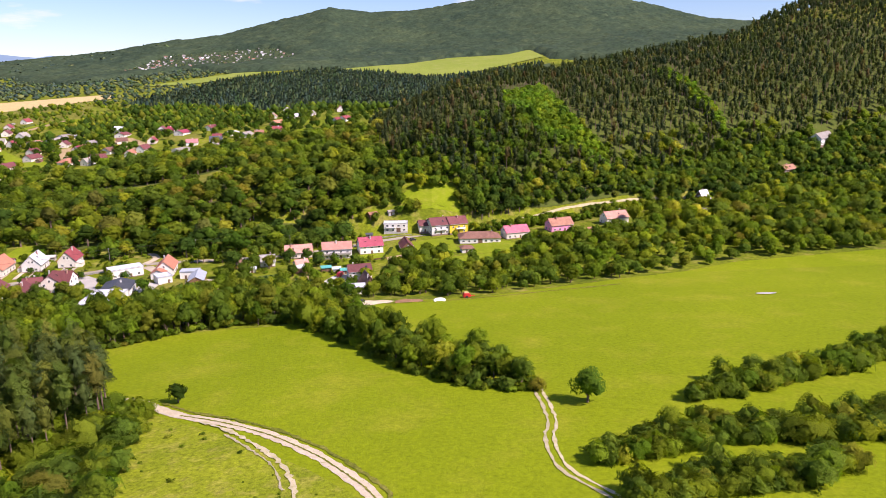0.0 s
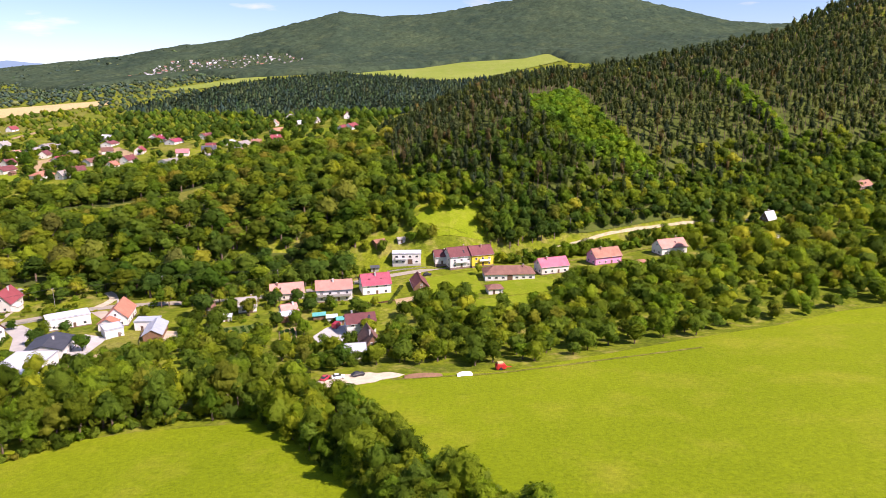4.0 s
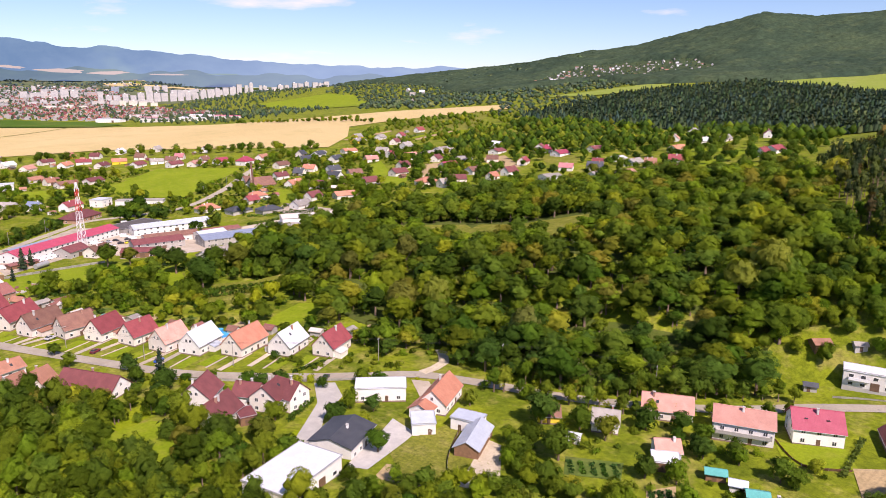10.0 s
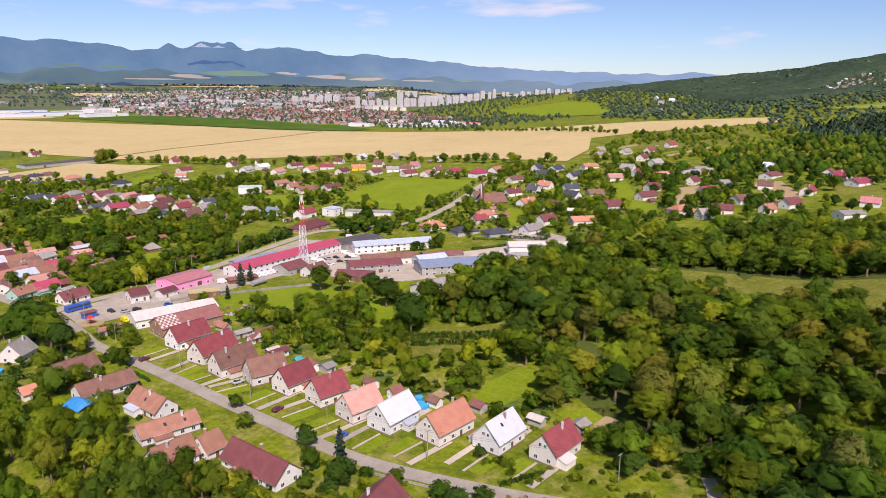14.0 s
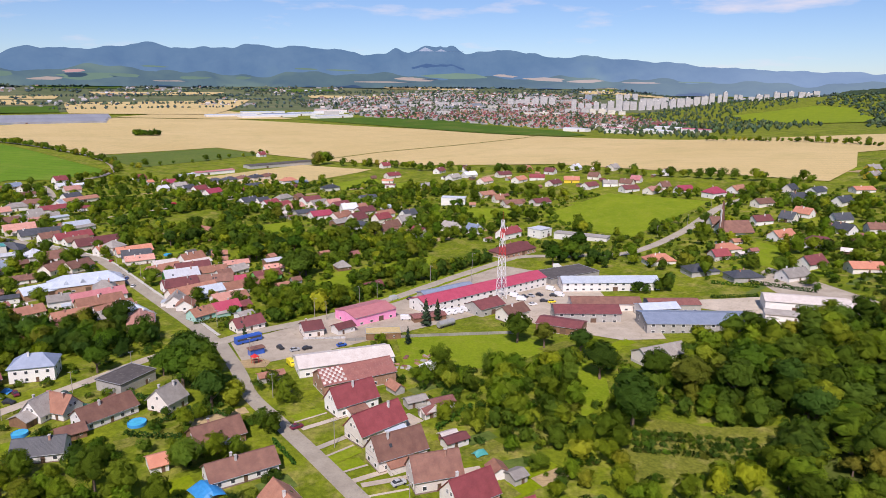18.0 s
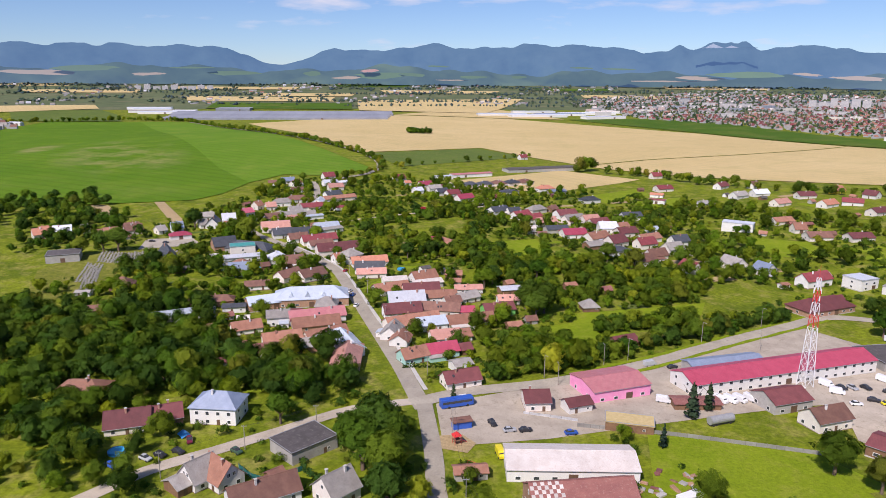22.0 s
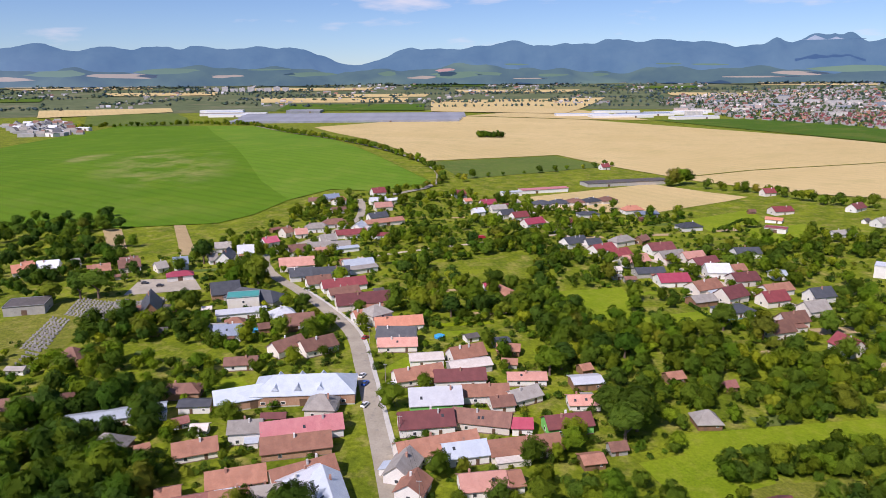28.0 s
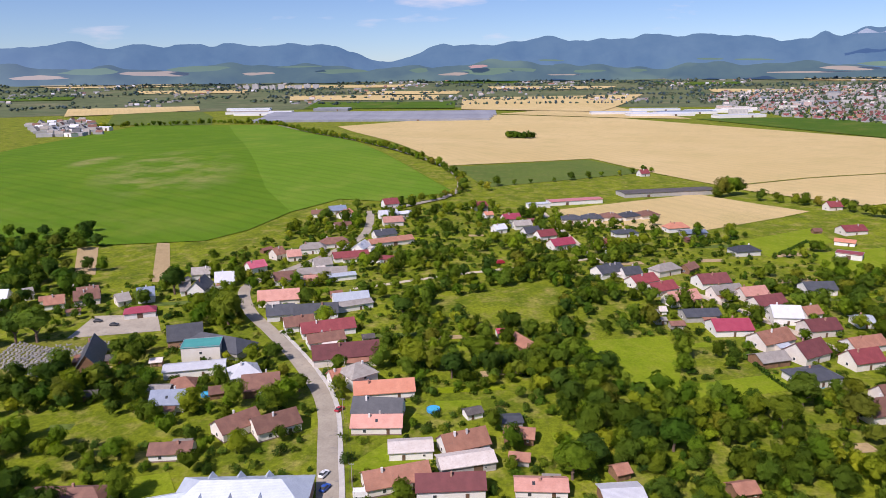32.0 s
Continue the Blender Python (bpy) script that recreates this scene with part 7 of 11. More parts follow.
pole_row([(-459, 341), (-478, 378), (-499, 416), (-520, 452)], True, 9.5, 0.4)
pole_row([(-452, 345), (-473, 367), (-489, 437)], True, 8.5, 3.2)
pole_row([(-462, 297), (-492, 288), (-530, 277), (-572, 265), (-612, 251), (-644, 236)])
pole_row([(-413, 305), (-372, 307), (-330, 318), (-290, 327), (-255, 336), (-222, 349), (-180, 381), (-138, 400), (-120, 409), (-85, 410)], high=9)
pole_row([(-418, 262), (-404, 243), (-388, 224)])
pole_row([(34, 460), (70, 477), (110, 494), (165, 517)], high=9)
pole_row([(-530, 600), (-545, 640), (-575, 690)], high=8)

# ---- pools, tarpaulins, small structures ----


def pool(x, y, r, label="round blue garden pool, water-filled"):
    base = empty("garden_pool", x, y, ground_z(x, y), 0, label, "pool", "garden pools")
    CLEAR.append((x, y, r))
    bm = bmesh.new()
    bmesh.ops.create_cone(bm, cap_ends=False, segments=24, radius1=r, radius2=r, depth=1.1, matrix=Matrix.Translation((0, 0, 0.5)))
    bmesh.ops.solidify(bm, geom=bm.faces[:], thickness=0.1)
    part("pool_wall", bm, M["tarp"], base)
    bm = bmesh.new()
    bmesh.ops.create_circle(bm, cap_ends=True, segments=24, radius=r - 0.06, matrix=Matrix.Translation((0, 0, 0.9)))
    part("water", bm, M["water"], base)


for x, y, r in ((-374, 231, 2.4), (-368, 264, 2.9), (-402, 206, 2.4), (-249, 368, 2.6), (-254, 371, 1.6), (-622, 281, 2.4), (-624, 195, 2.0), (-240, 372, 1.4)):
    pool(x, y, r)
bm = box(bmesh.new(), 0, 0, 0.05, 9, 4.5, 0.3)
pl = tagged(part("swimming_pool", bm, M["water"]), "long rectangular turquoise swimming pool", "pool")
pl.matrix_basis = pose(-658, 419, ground_z(-658, 419), 0, 0, 110)


def tarpaulin(x, y, w, d, h, deg, mat, label):
    base = empty("covered_stack", x, y, ground_z(x, y), math.radians(deg), label, "stack")
    CLEAR.append((x, y, max(w, d) / 2))
    bm = bmesh.new()
    bmesh.ops.create_grid(bm, x_segments=8, y_segments=6, size=0.5)
    for v in bm.verts:
        u, t = abs(v.co.x) * 2, abs(v.co.y) * 2
        v.co = (v.co.x * w, v.co.y * d, h * (1 - 0.75 * t ** 1.5) * (1 - 0.5 * u ** 3) + 0.12 * noise.noise(v.co * 9))
    bmesh.ops.solidify(bm, geom=bm.faces[:], thickness=0.05)
    part("cover", bm, mat, base)
    bm = box(bmesh.new(), 0, 0, h * 0.2, w * 0.8, d * 0.7, h * 0.4)
    part("stack", bm, M["woodwall"], base)


tarpaulin(-319, 281, 9, 7, 3.2, 20, M["tarp"], "bright blue tarpaulin roof over a stack")
tarpaulin(-413, 222, 4, 3, 1.8, 40, M["tarp"], "blue tarpaulin over garden goods")
tarpaulin(-88, 287, 5, 3.4, 2.2, 15, M["whitepaint"], "white plastic tunnel among bushes")
tarpaulin(-10, 283, 12, 2.4, 1.4, 5, M["woodwall"], "long low pile of split logs")
tarpaulin(3, 283, 5, 2.2, 1.5, 8, M["whitepaint"], "white covered farm trailer load")
tarpaulin(-36, 358, 4, 3, 1.6, 10, M["r_teal"], "green tarpaulin over firewood")
tarpaulin(-320, 352, 5, 4, 2.0, 100, M["tarp"], "blue garden frame tent")
tarpaulin(-310, 356, 4, 3, 1.8, 100, M["r_teal"], "green netting garden frame")

tractor = empty("red_farm_machine", 15, 289, ground_z(15, 289), 0.2, "red hay baler parked at the meadow edge", "machine")
part("machine_body", loft([(-1.9, 0.9, 0.5, 1.5), (-1.5, 1.1, 0.4, 2.1), (0.8, 1.1, 0.4, 2.2), (1.5, 0.9, 0.5, 1.4)]), M["redpaint"], tractor)
part("hitch", box(bmesh.new(), 2.4, 0, 0.6, 2.0, 0.2, 0.2), M["redpaint"], tractor)
part("hay_load", box(bmesh.new(), -0.4, 0, 2.3, 2.0, 1.4, 0.5, bevel=0.15), M["hay"], tractor, "straw on the machine")
for sd in (-1, 1):
    bm = bmesh.new()
    bmesh.ops.create_cone(bm, cap_ends=True, segments=14, radius1=0.55, radius2=0.55, depth=0.3, matrix=Matrix.Translation((-0.4, sd * 1.2, 0.55)) @ Matrix.Rotation(math.pi / 2, 4, "X"))
    part("wheel", bm, M["blacktyre"], tractor)
CLEAR.append((15, 289, 4))
vehicle("car", -37, 284, 15, "white")
vehicle("car", -31, 286, 30, "black")
vehicle("car", -41, 283, 70, "red")
vehicle("delivery_van", -48, 352, 75, "red", "van")

# pond in the meadow
bm = bmesh.new()
bmesh.ops.create_circle(bm, cap_ends=True, segments=20, radius=1, matrix=Matrix.Diagonal((4.5, 1.8, 1, 1)))
pd = tagged(part("water_puddle", bm, M["concrete"]), "pale bare puddle patch in the meadow", "puddle", kind="structure")
pd.matrix_basis = pose(137, 272, ground_z(137, 272) + 0.35, -8.2, 0, 4)

# kiosk, playground
kiosk = empty("bus_shelter", -418, 308, ground_z(-418, 308), math.radians(105), "blue boarded bus shelter with brown roof", "shelter")
part("shelter_wall", box(bmesh.new(), 0, 0, 1.3, 6, 2.6, 2.6, bevel=0.03), PAINTS["blue"], kiosk)
part("shelter_roof", box(bmesh.new(), 0, 0, 2.75, 6.8, 3.6, 0.22, tilt=0.06, bevel=0.03), M["r_brown"], kiosk)
CLEAR.append((-418, 308, 4))
drape("sand_pit", [(-412, 300), (-404, 301), (-401, 309), (-407, 312), (-413, 308)], M["soil"], 0.2, 3, "reddish sand of the playground", "playground")
frame_ob = empty("climbing_frame", -407, 306, ground_z(-407, 306), 0.4, "red wooden climbing frame with a slide", "playground")
bm = bmesh.new()
for a, b in ((-1, -1), (-1, 1), (1, -1), (1, 1)):
    tube(bm, a, b, -0.2, 3, 0.09, 0.09, 6)
part("posts", bm, M["redpaint"], frame_ob)
part("platform", box(bmesh.new(), 0, 0, 1.5, 2.2, 2.2, 0.12), M["woodwall"], frame_ob)
bm = bmesh.new()
bmesh.ops.create_cone(bm, cap_ends=True, segments=4, radius1=1.9, radius2=0.05, depth=1.2, matrix=Matrix.Translation((0, 0, 3.6)) @ Matrix.Rotation(math.pi / 4, 4, "Z"))
part("canopy", bm, M["redpaint"], frame_ob)
part("slide", box(bmesh.new(), 0, 2.2, 0.8, 0.7, 3.0, 0.08, tilt=-0.5), M["redpaint"], frame_ob)
swing = empty("swing_frame", -392, 310, ground_z(-392, 310), 1.0, "red garden swing frame on grass", "playground")
bm = bmesh.new()
for a in (-1.6, 1.6):
    strut(bm, (a, -0.9, 0), (a, 0, 2.3), 0.06)
    strut(bm, (a, 0.9, 0), (a, 0, 2.3), 0.06)
strut(bm, (-1.6, 0, 2.3), (1.6, 0, 2.3), 0.06)
part("swing_posts", bm, M["redpaint"], swing)
part("swing_seat", box(bmesh.new(), 0, 0, 0.5, 0.8, 0.3, 0.06), M["woodwall"], swing)
CLEAR.append((-405, 305, 12))

# container and scrap by the workshop
cont = empty("site_container", -374, 365, ground_z(-374, 365), math.radians(115), "white site container with blue end", "container")
part("container_box", box(bmesh.new(), 0, 0, 1.5, 7, 2.8, 2.8, bevel=0.05), M["whitepaint"], cont)
part("container_end", box(bmesh.new(), 3.56, 0, 1.5, 0.12, 2.8, 2.8), M["tarp"], cont)
rs = random.Random(4)
for k in range(22):
    x, y = -384 + rs.uniform(-7, 7), 362 + rs.uniform(-9, 9)
    ob = tagged(part("scrap_board", box(bmesh.new(), 0, 0, 0.25, rs.uniform(1.2, 3.4), rs.uniform(0.6, 1.8), rs.uniform(0.3, 0.8), bevel=0.06), M[rs.choice(("woodwall", "grey", "r_rust", "concrete", "brickwall"))]), "weathered scrap board lying in the yard", "scrap", "scrap in the yard")
    ob.matrix_basis = pose(x, y, ground_z(x, y), rs.uniform(-8, 8), rs.uniform(-8, 8), rs.uniform(0, 180))
CLEAR.append((-384, 362, 9))
bm = tube(bmesh.new(), 0, 0, 0, 9, 1.4, 1.4, 16)
tank = empty("tank_trailer", -420, 392, ground_z(-420, 392) + 1.8, math.radians(108), "silver cylindrical tank trailer in the yard", "trailer")
me = part("tank", bm, M["metalpole"], tank)
me.matrix_basis = Matrix.Rotation(math.pi / 2, 4, "Y") @ Matrix.Translation((0, 0, -4.5))
part("chassis", box(bmesh.new(), 0, 0, -1.4, 9, 1.6, 0.3), M["blacktyre"], tank)
bm = bmesh.new()
for u in (-3.4, -2.3, 3.2):
    for sd in (-0.9, 0.9):
        bmesh.ops.create_cone(bm, cap_ends=True, segments=12, radius1=0.5, radius2=0.5, depth=0.3, matrix=Matrix.Translation((u, sd, -1.3)) @ Matrix.Rotation(math.pi / 2, 4, "X"))
part("wheels", bm, M["blacktyre"], tank)

# ---- graveyard ----
def grave_meshes():
    out = []
    for k in range(3):
        bm = bmesh.new()
        box(bm, 0, 0, 0.12, 1.1, 2.2, 0.28, bevel=0.03)
        slab = bm
        me = bpy.data.meshes.new("grave_slab")
        slab.to_mesh(me)
        slab.free()
        me.materials.append(M["stone"])
        bm = box(bmesh.new(), 0, 1.0, 0.65, 0.9, 0.18, 0.9 + 0.25 * k, bevel=0.05)
        me2 = bpy.data.meshes.new("headstone")
        bm.to_mesh(me2)
        bm.free()
        me2.materials.append(M["stone"])
        out.append((me, me2))
    return out


GRAVES = grave_meshes()
rg = random.Random(9)


def graves(x0, y0, ux, uy, vx, vy, rows, cols):
    for i in range(rows):
        for j in range(cols):
            if rg.random() < 0.12:
                continue
            x, y = x0 + ux * i + vx * j + rg.uniform(-0.2, 0.2), y0 + uy * i + vy * j + rg.uniform(-0.2, 0.2)
            base = empty("grave", x, y, ground_z(x, y) + 0.05, math.atan2(uy, ux) + math.pi / 2, "grey stone grave with slab and headstone", "grave", "graves in the graveyard")
            for nm, me in zip(("slab", "headstone"), GRAVES[rg.randrange(3)]):
                new(nm, me).parent = base


graves(-574, 112, -4.2, -1.5, 0.7, 2.0, 14, 5)
graves(-642, 98, -3.0, 1.2, 1.3, 3.0, 9, 6)
CLEAR += [(-590, 112, 10), (-605, 106, 10), (-618, 100, 8), (-648, 104, 9), (-655, 108, 9), (-663, 104, 8)]
drape("graveyard_gravel", [(-587, 118), (-600, 118), (-630, 110), (-638, 112), (-650, 130), (-671, 138), (-674, 112), (-668, 84), (-640, 90), (-622, 87), (-598, 98)], M["rough"], 0.1, 8, "dry trodden grass between the graves", "gravel")
stone_v, stone_f = [], []
for gx0, gy0, ux, uy, vx, vy, rows, cols in ((-596, 100, -4.1, -1.2, 0.5, 2.4, 10, 5), (-640, 92, -3.9, -1.2, 0.6, 2.3, 7, 13), (-655, 118, -3.6, 0.6, 0.8, 2.3, 5, 6)):
    for i in range(rows):
        for j in range(cols):
            x, y, h = gx0 + ux * i + vx * j + rg.uniform(-0.3, 0.3), gy0 + uy * i + vy * j + rg.uniform(-0.3, 0.3), rg.uniform(0.8, 1.4)
            z = ground_z(x, y)
            for cx, cy, w, d, hh in ((0, 0, 2.2, 1.2, 0.35), (-1.0, 0, 0.25, 0.95, h)):
                o = len(stone_v)
                stone_v += [(x + cx + a * w / 2, y + cy + b * d / 2, z + c * hh) for c in (0, 1) for a, b in ((-1, -1), (1, -1), (1, 1), (-1, 1))]
                stone_f += [tuple(o + k for k in f) for f in ((4, 5, 6, 7), (0, 1, 5, 4), (1, 2, 6, 5), (2, 3, 7, 6), (3, 0, 4, 7))]
tagged(mesh_ob("gravestones", stone_v, stone_f, M["stone"]), "close rows of grey graves and headstones", "graves", kind="stuff")
CLEAR += [(-800, 27, 14), (-790, 40, 8), (-815, 15, 8), (-805, 77, 10), (-780, 90, 8), (-835, 60, 8), (-820, 68, 8), (-600, 108, 8), (-625, 100, 8), (-640, 104, 9), (-655, 96, 9), (-664, 122, 9), (-650, 118, 9)]
drape("plaza", [(-672, 104), (-702, 98), (-708, 128), (-686, 142)], M["asphalt"], 0.14, 8, "grey asphalt square by the graveyard", "square")
CLEAR += [(-690, 112, 14), (-688, 128, 10)]

# ---- hedges, fences, beds ----
def hedge(points, wide, high, label="clipped dark green garden hedge"):
    line = along(points, 1.2)
    vs, fs, off = [], [], 0
    rh = np.random.default_rng(int(points[0][0] * -3))
    for p in line:
        n = 16
        c = np.array([p.x, p.y, ground_z(p.x, p.y)]) + np.stack([rh.uniform(-0.7, 0.7, n), rh.uniform(-0.5, 0.5, n) * wide, rh.uniform(0.1, 1, n) * high], 1)
        d = np.stack([rh.normal(size=n), rh.normal(size=n), rh.uniform(0.2, 1.2, n)], 1)
        d /= np.linalg.norm(d, axis=1, keepdims=True)
        a = np.cross(d, rh.normal(size=(n, 3)))
        a /= np.linalg.norm(a, axis=1, keepdims=True)
        b = np.cross(d, a)
        s = rh.uniform(0.28, 0.5, (n, 1))
        vs.append(np.stack([c - a * s, c - b * s, c + a * s, c + b * s], 1).reshape(-1, 3))
        fs.append(np.arange(4 * n).reshape(-1, 4) + off)
        off += 4 * n
    ob = tagged(arrays_ob("garden_hedge", np.concatenate(vs), np.concatenate(fs), [M["box_leaf"]]), label, "hedge", "garden hedges")
    return ob


for pts, w, h in (([(-372, 279), (-363, 291)], 1.2, 2.2), ([(-470, 288), (-470, 303)], 1.6, 2.0), ([(-174, 327), (-178, 342)], 1.4, 1.8), ([(-235, 307), (-237, 322)], 1.4, 1.8), ([(-199, 356), (-196, 368)], 2.2, 1.2),
                  ([(-392, 262), (-384, 268), (-376, 272)], 1.2, 2.2), ([(-360, 262), (-352, 276)], 1.2, 2.0), ([(-552, 172), (-562, 200)], 1.4, 2.4), ([(-676, 404), (-650, 412), (-645, 432)], 1.4, 2.0),
                  ([(-862, 470), (-900, 500)], 2.0, 2.2), ([(-880, 420), (-905, 455)], 2.0, 2.0), ([(-24, 404), (-28, 380)], 1.2, 1.6), ([(-328, 350), (-338, 366)], 1.4, 2.2), ([(-371, 290), (-366, 270)], 1.4, 2.0), ([(-424, 550), (-404, 562)], 1.4, 2.0), ([(-405, 532), (-393, 550)], 1.4, 1.8), ([(-340, 302), (-325, 305)], 1.0, 1.2), ([(-460, 575), (-452, 600)], 1.2, 2.2), ([(-412, 565), (-380, 575)], 1.2, 2.2)):
    hedge(pts, w, h)


rb = random.Random(21)
BEDS = (("soil", "dug brown vegetable bed"), ("rough", "dry yellowish garden strip"), ("lawn", "fresh green mown garden strip"), ("darkcrop", "dark green potato patch"), ("lawn", "bright mown lawn behind a house"), ("meadow", "yellow-green grassy garden strip"))
made = 0
while made < 115:
    x, y = rb.uniform(-900, -110), rb.uniform(80, 640)
    if not any((x - hx) ** 2 + (y - hy) ** 2 < 32 ** 2 for hx, hy, *_ in HOUSES):
        continue
    w, d = rb.uniform(8, 26), rb.uniform(4, 9)
    deg = (15 if x > -150 else 105) + rb.uniform(-6, 6)
    c, s = math.cos(math.radians(deg)), math.sin(math.radians(deg))
    bad = False
    for u in (-0.5, -0.2, 0.2, 0.5):
        for v in (-0.5, 0.5):
            qx, qy = x + c * u * w - s * v * d, y + s * u * w + c * v * d
            bad = bad or any(abs((qx - hx) * hc + (qy - hy) * hs) < hl + 0.6 and abs(-(qx - hx) * hs + (qy - hy) * hc) < hw + 0.6 for hx, hy, hr, hc, hs, hl, hw in HOUSES)
            bad = bad or any((qx - rx) ** 2 + (qy - ry) ** 2 < (rw + 1.5) ** 2 for rx, ry, rw in ROADS)
    if bad or (-520 < x < -400 and 300 < y < 560) or any((x - cx) ** 2 + (y - cy) ** 2 < (r + 8) ** 2 for cx, cy, r in CLEAR if r > 5):
        continue
    m, lab = BEDS[rb.randrange(len(BEDS))]
    drape("garden_bed", [(x + c * u * w - s * v * d, y + s * u * w + c * v * d) for u, v in ((-0.5, -0.5), (0.5, -0.5), (0.5, 0.5), (-0.5, 0.5))], M[m], 0.08 + 0.004 * (made % 12), 9, lab, "garden bed")
    made += 1


def fence(points, high=1.3, mat="concrete", label="low garden fence on concrete posts", gap=3.0):
    line = along(points, gap)
    base = empty("garden_fence", line[0].x, line[0].y, ground_z(line[0].x, line[0].y), 0, label, "fence", "garden fences")
    o = Vector((line[0].x, line[0].y, ground_z(line[0].x, line[0].y)))
    for p, q in zip(line, line[1:]):
        a, b = Vector((p.x, p.y, ground_z(p.x, p.y))) - o, Vector((q.x, q.y, ground_z(q.x, q.y))) - o
        part("post", tube(bmesh.new(), a.x, a.y, a.z - 0.3, a.z + high, 0.07, 0.07, 5), M["pole"], base)
        bm = bmesh.new()
        d = (b - a)
        bm.faces.new([bm.verts.new(v) for v in (a + Vector((0, 0, 0.1)), b + Vector((0, 0, 0.1)), b + Vector((0, 0, high - 0.15)), a + Vector((0, 0, high - 0.15)))])
        bmesh.ops.solidify(bm, geom=bm.faces[:], thickness=0.06)
        part("panel", bm, M[mat], base)


fence([(-172, 366), (-198, 347), (-231, 329)], 1.1, "concrete", "pale garden wall along the street")
fence([(-418, 345), (-412, 372), (-402, 404), (-398, 416)], 1.6, "concrete", "grey concrete yard wall")
fence([(-428, 329), (-422, 346)], 1.2, "whitepaint", "white railing before the small shop")
fence([(-393, 244), (-386, 252), (-392, 263)], 1.8, "r_teal", "green mesh fence round the plot")
fence([(-128, 352), (-122, 334), (-112, 318)], 1.2, "woodwall", "wooden garden fence on thin posts")

# ---- gardens of the row: drives, paths, lawns, sheds ----
for pts in ([(-293, 392), (-302, 410), (-300, 435), (-283, 443), (-280, 428), (-281, 415), (-280, 400)], [(-240, 383), (-243, 396), (-250, 415), (-243, 425), (-238, 417), (-231, 386)], [(-218, 399), (-216, 407), (-207, 421), (-200, 409), (-203, 398)],
            [(-353, 414), (-347, 422), (-322, 408), (-322, 400)], [(-242, 446), (-237, 452), (-227, 444), (-228, 437)]):
    drape("back_lawn", pts, M["lawn"], 0.12, 9, "bright mown lawn among garden trees", "lawn")
    cx, cy = sum(p[0] for p in pts) / len(pts), sum(p[1] for p in pts) / len(pts)
    for px, py in pts:
        CLEAR.append(((px + cx) / 2, (py + cy) / 2, 5.0))


def strip(name, p, q, wide, mat, lift, label, category):
    d = (Vector(q) - Vector(p)).normalized()
    s = Vector((-d.y, d.x)) * wide / 2
    a, b = Vector(p), Vector(q)
    return drape(name, [tuple(a + s), tuple(a - s), tuple(b - s), tuple(b + s)], mat, lift, 6, label, category)


rg = random.Random(4)
for k, (hx, hy, hr, hc, hs, hl, hw) in enumerate(HOUSES[:11]):
    u, v = Vector((hc, hs)), Vector((-hs, hc))
    if u.y < 0:
        u, v = -u, -v
    c = Vector((hx, hy))
    front, out = c - u * (hl + 0.8), c - u * (hl + 12.5)
    side = v * (hw - 0.2) * (1 if k % 2 else -1)
    strip("driveway", front + side + u * 6, out + side, 2.2, M["yard" if k % 3 else "asphalt"], 0.19, "pale concrete drive beside the house", "driveway")
    strip("garden_path", front - side * 0.3, out - side * 0.3, 0.9, M["yard"], 0.17, "narrow paved garden path", "path")
    strip("front_lawn", front - side * 0.95 - u * 0.5, out - side * 0.95 + u * 1.0, 4.6, M["lawn"], 0.14, "small green front lawn", "lawn")
    strip("back_yard", c + u * (hl + 0.8), c + u * (hl + 8), 7.5, M["yard" if k % 2 else "rough"], 0.15, "trodden back yard behind the house", "yard")
    strip("vegetable_bed", c + u * (hl + 15) + side * 0.4, c + u * (hl + 25) + side * 0.4, 5.0, M["soil" if k % 3 == 0 else "darkcrop"], 0.13, "vegetable bed behind the house", "garden bed")
    sh = c + u * (hl + 11) - side * 0.5
    building("shed", sh.x, sh.y, math.degrees(math.atan2(hs, hc)) + rg.choice((0, 90)), rg.uniform(4, 7), rg.uniform(3, 4.5), 2.3, rg.uniform(2.9, 3.8), rg.choice(("r_grey", "r_pale", "r_brown", "r_old", "r_rust", "r_metal")), rg.choice(("grey", "woodwall", "white")), "g", "row")
    for m in range(3):
        q = front - u * rg.uniform(2, 10) + v * rg.uniform(-hw, hw)
        CLEAR.append((q.x, q.y, 0.5))
# small outbuildings in the yards of the old village
made = 0
base_houses = [h for h in HOUSES if -950 < h[0] < -390]
while made < 70:
    hx, hy, hr, hc, hs, hl, hw = rg.choice(base_houses)
    a, d = rg.uniform(0, 6.28), rg.uniform(9, 20) + hr * 0.4
    x, y, w, l = hx + d * math.cos(a), hy + d * math.sin(a), rg.uniform(3, 5), rg.uniform(4, 8)
    if any(abs((x - qx) * qc + (y - qy) * qs) < ql + l * 0.7 and abs(-(x - qx) * qs + (y - qy) * qc) < qw + l * 0.7 for qx, qy, qr, qc, qs, ql, qw in HOUSES) or any((x - rx) ** 2 + (y - ry) ** 2 < (rw + l) ** 2 for rx, ry, rw in ROADS):
        continue
    if -520 < x < -395 and 295 < y < 560:
        continue
    building("hut", x, y, math.degrees(math.atan2(hs, hc)), l, w, 2.2, rg.uniform(2.8, 3.9), rg.choice(("r_grey", "r_pale", "r_brown", "r_old", "r_rust", "r_tar", "r_maroon")), rg.choice(("grey", "woodwall", "white", "brickwall")), "g", "street")
    made += 1

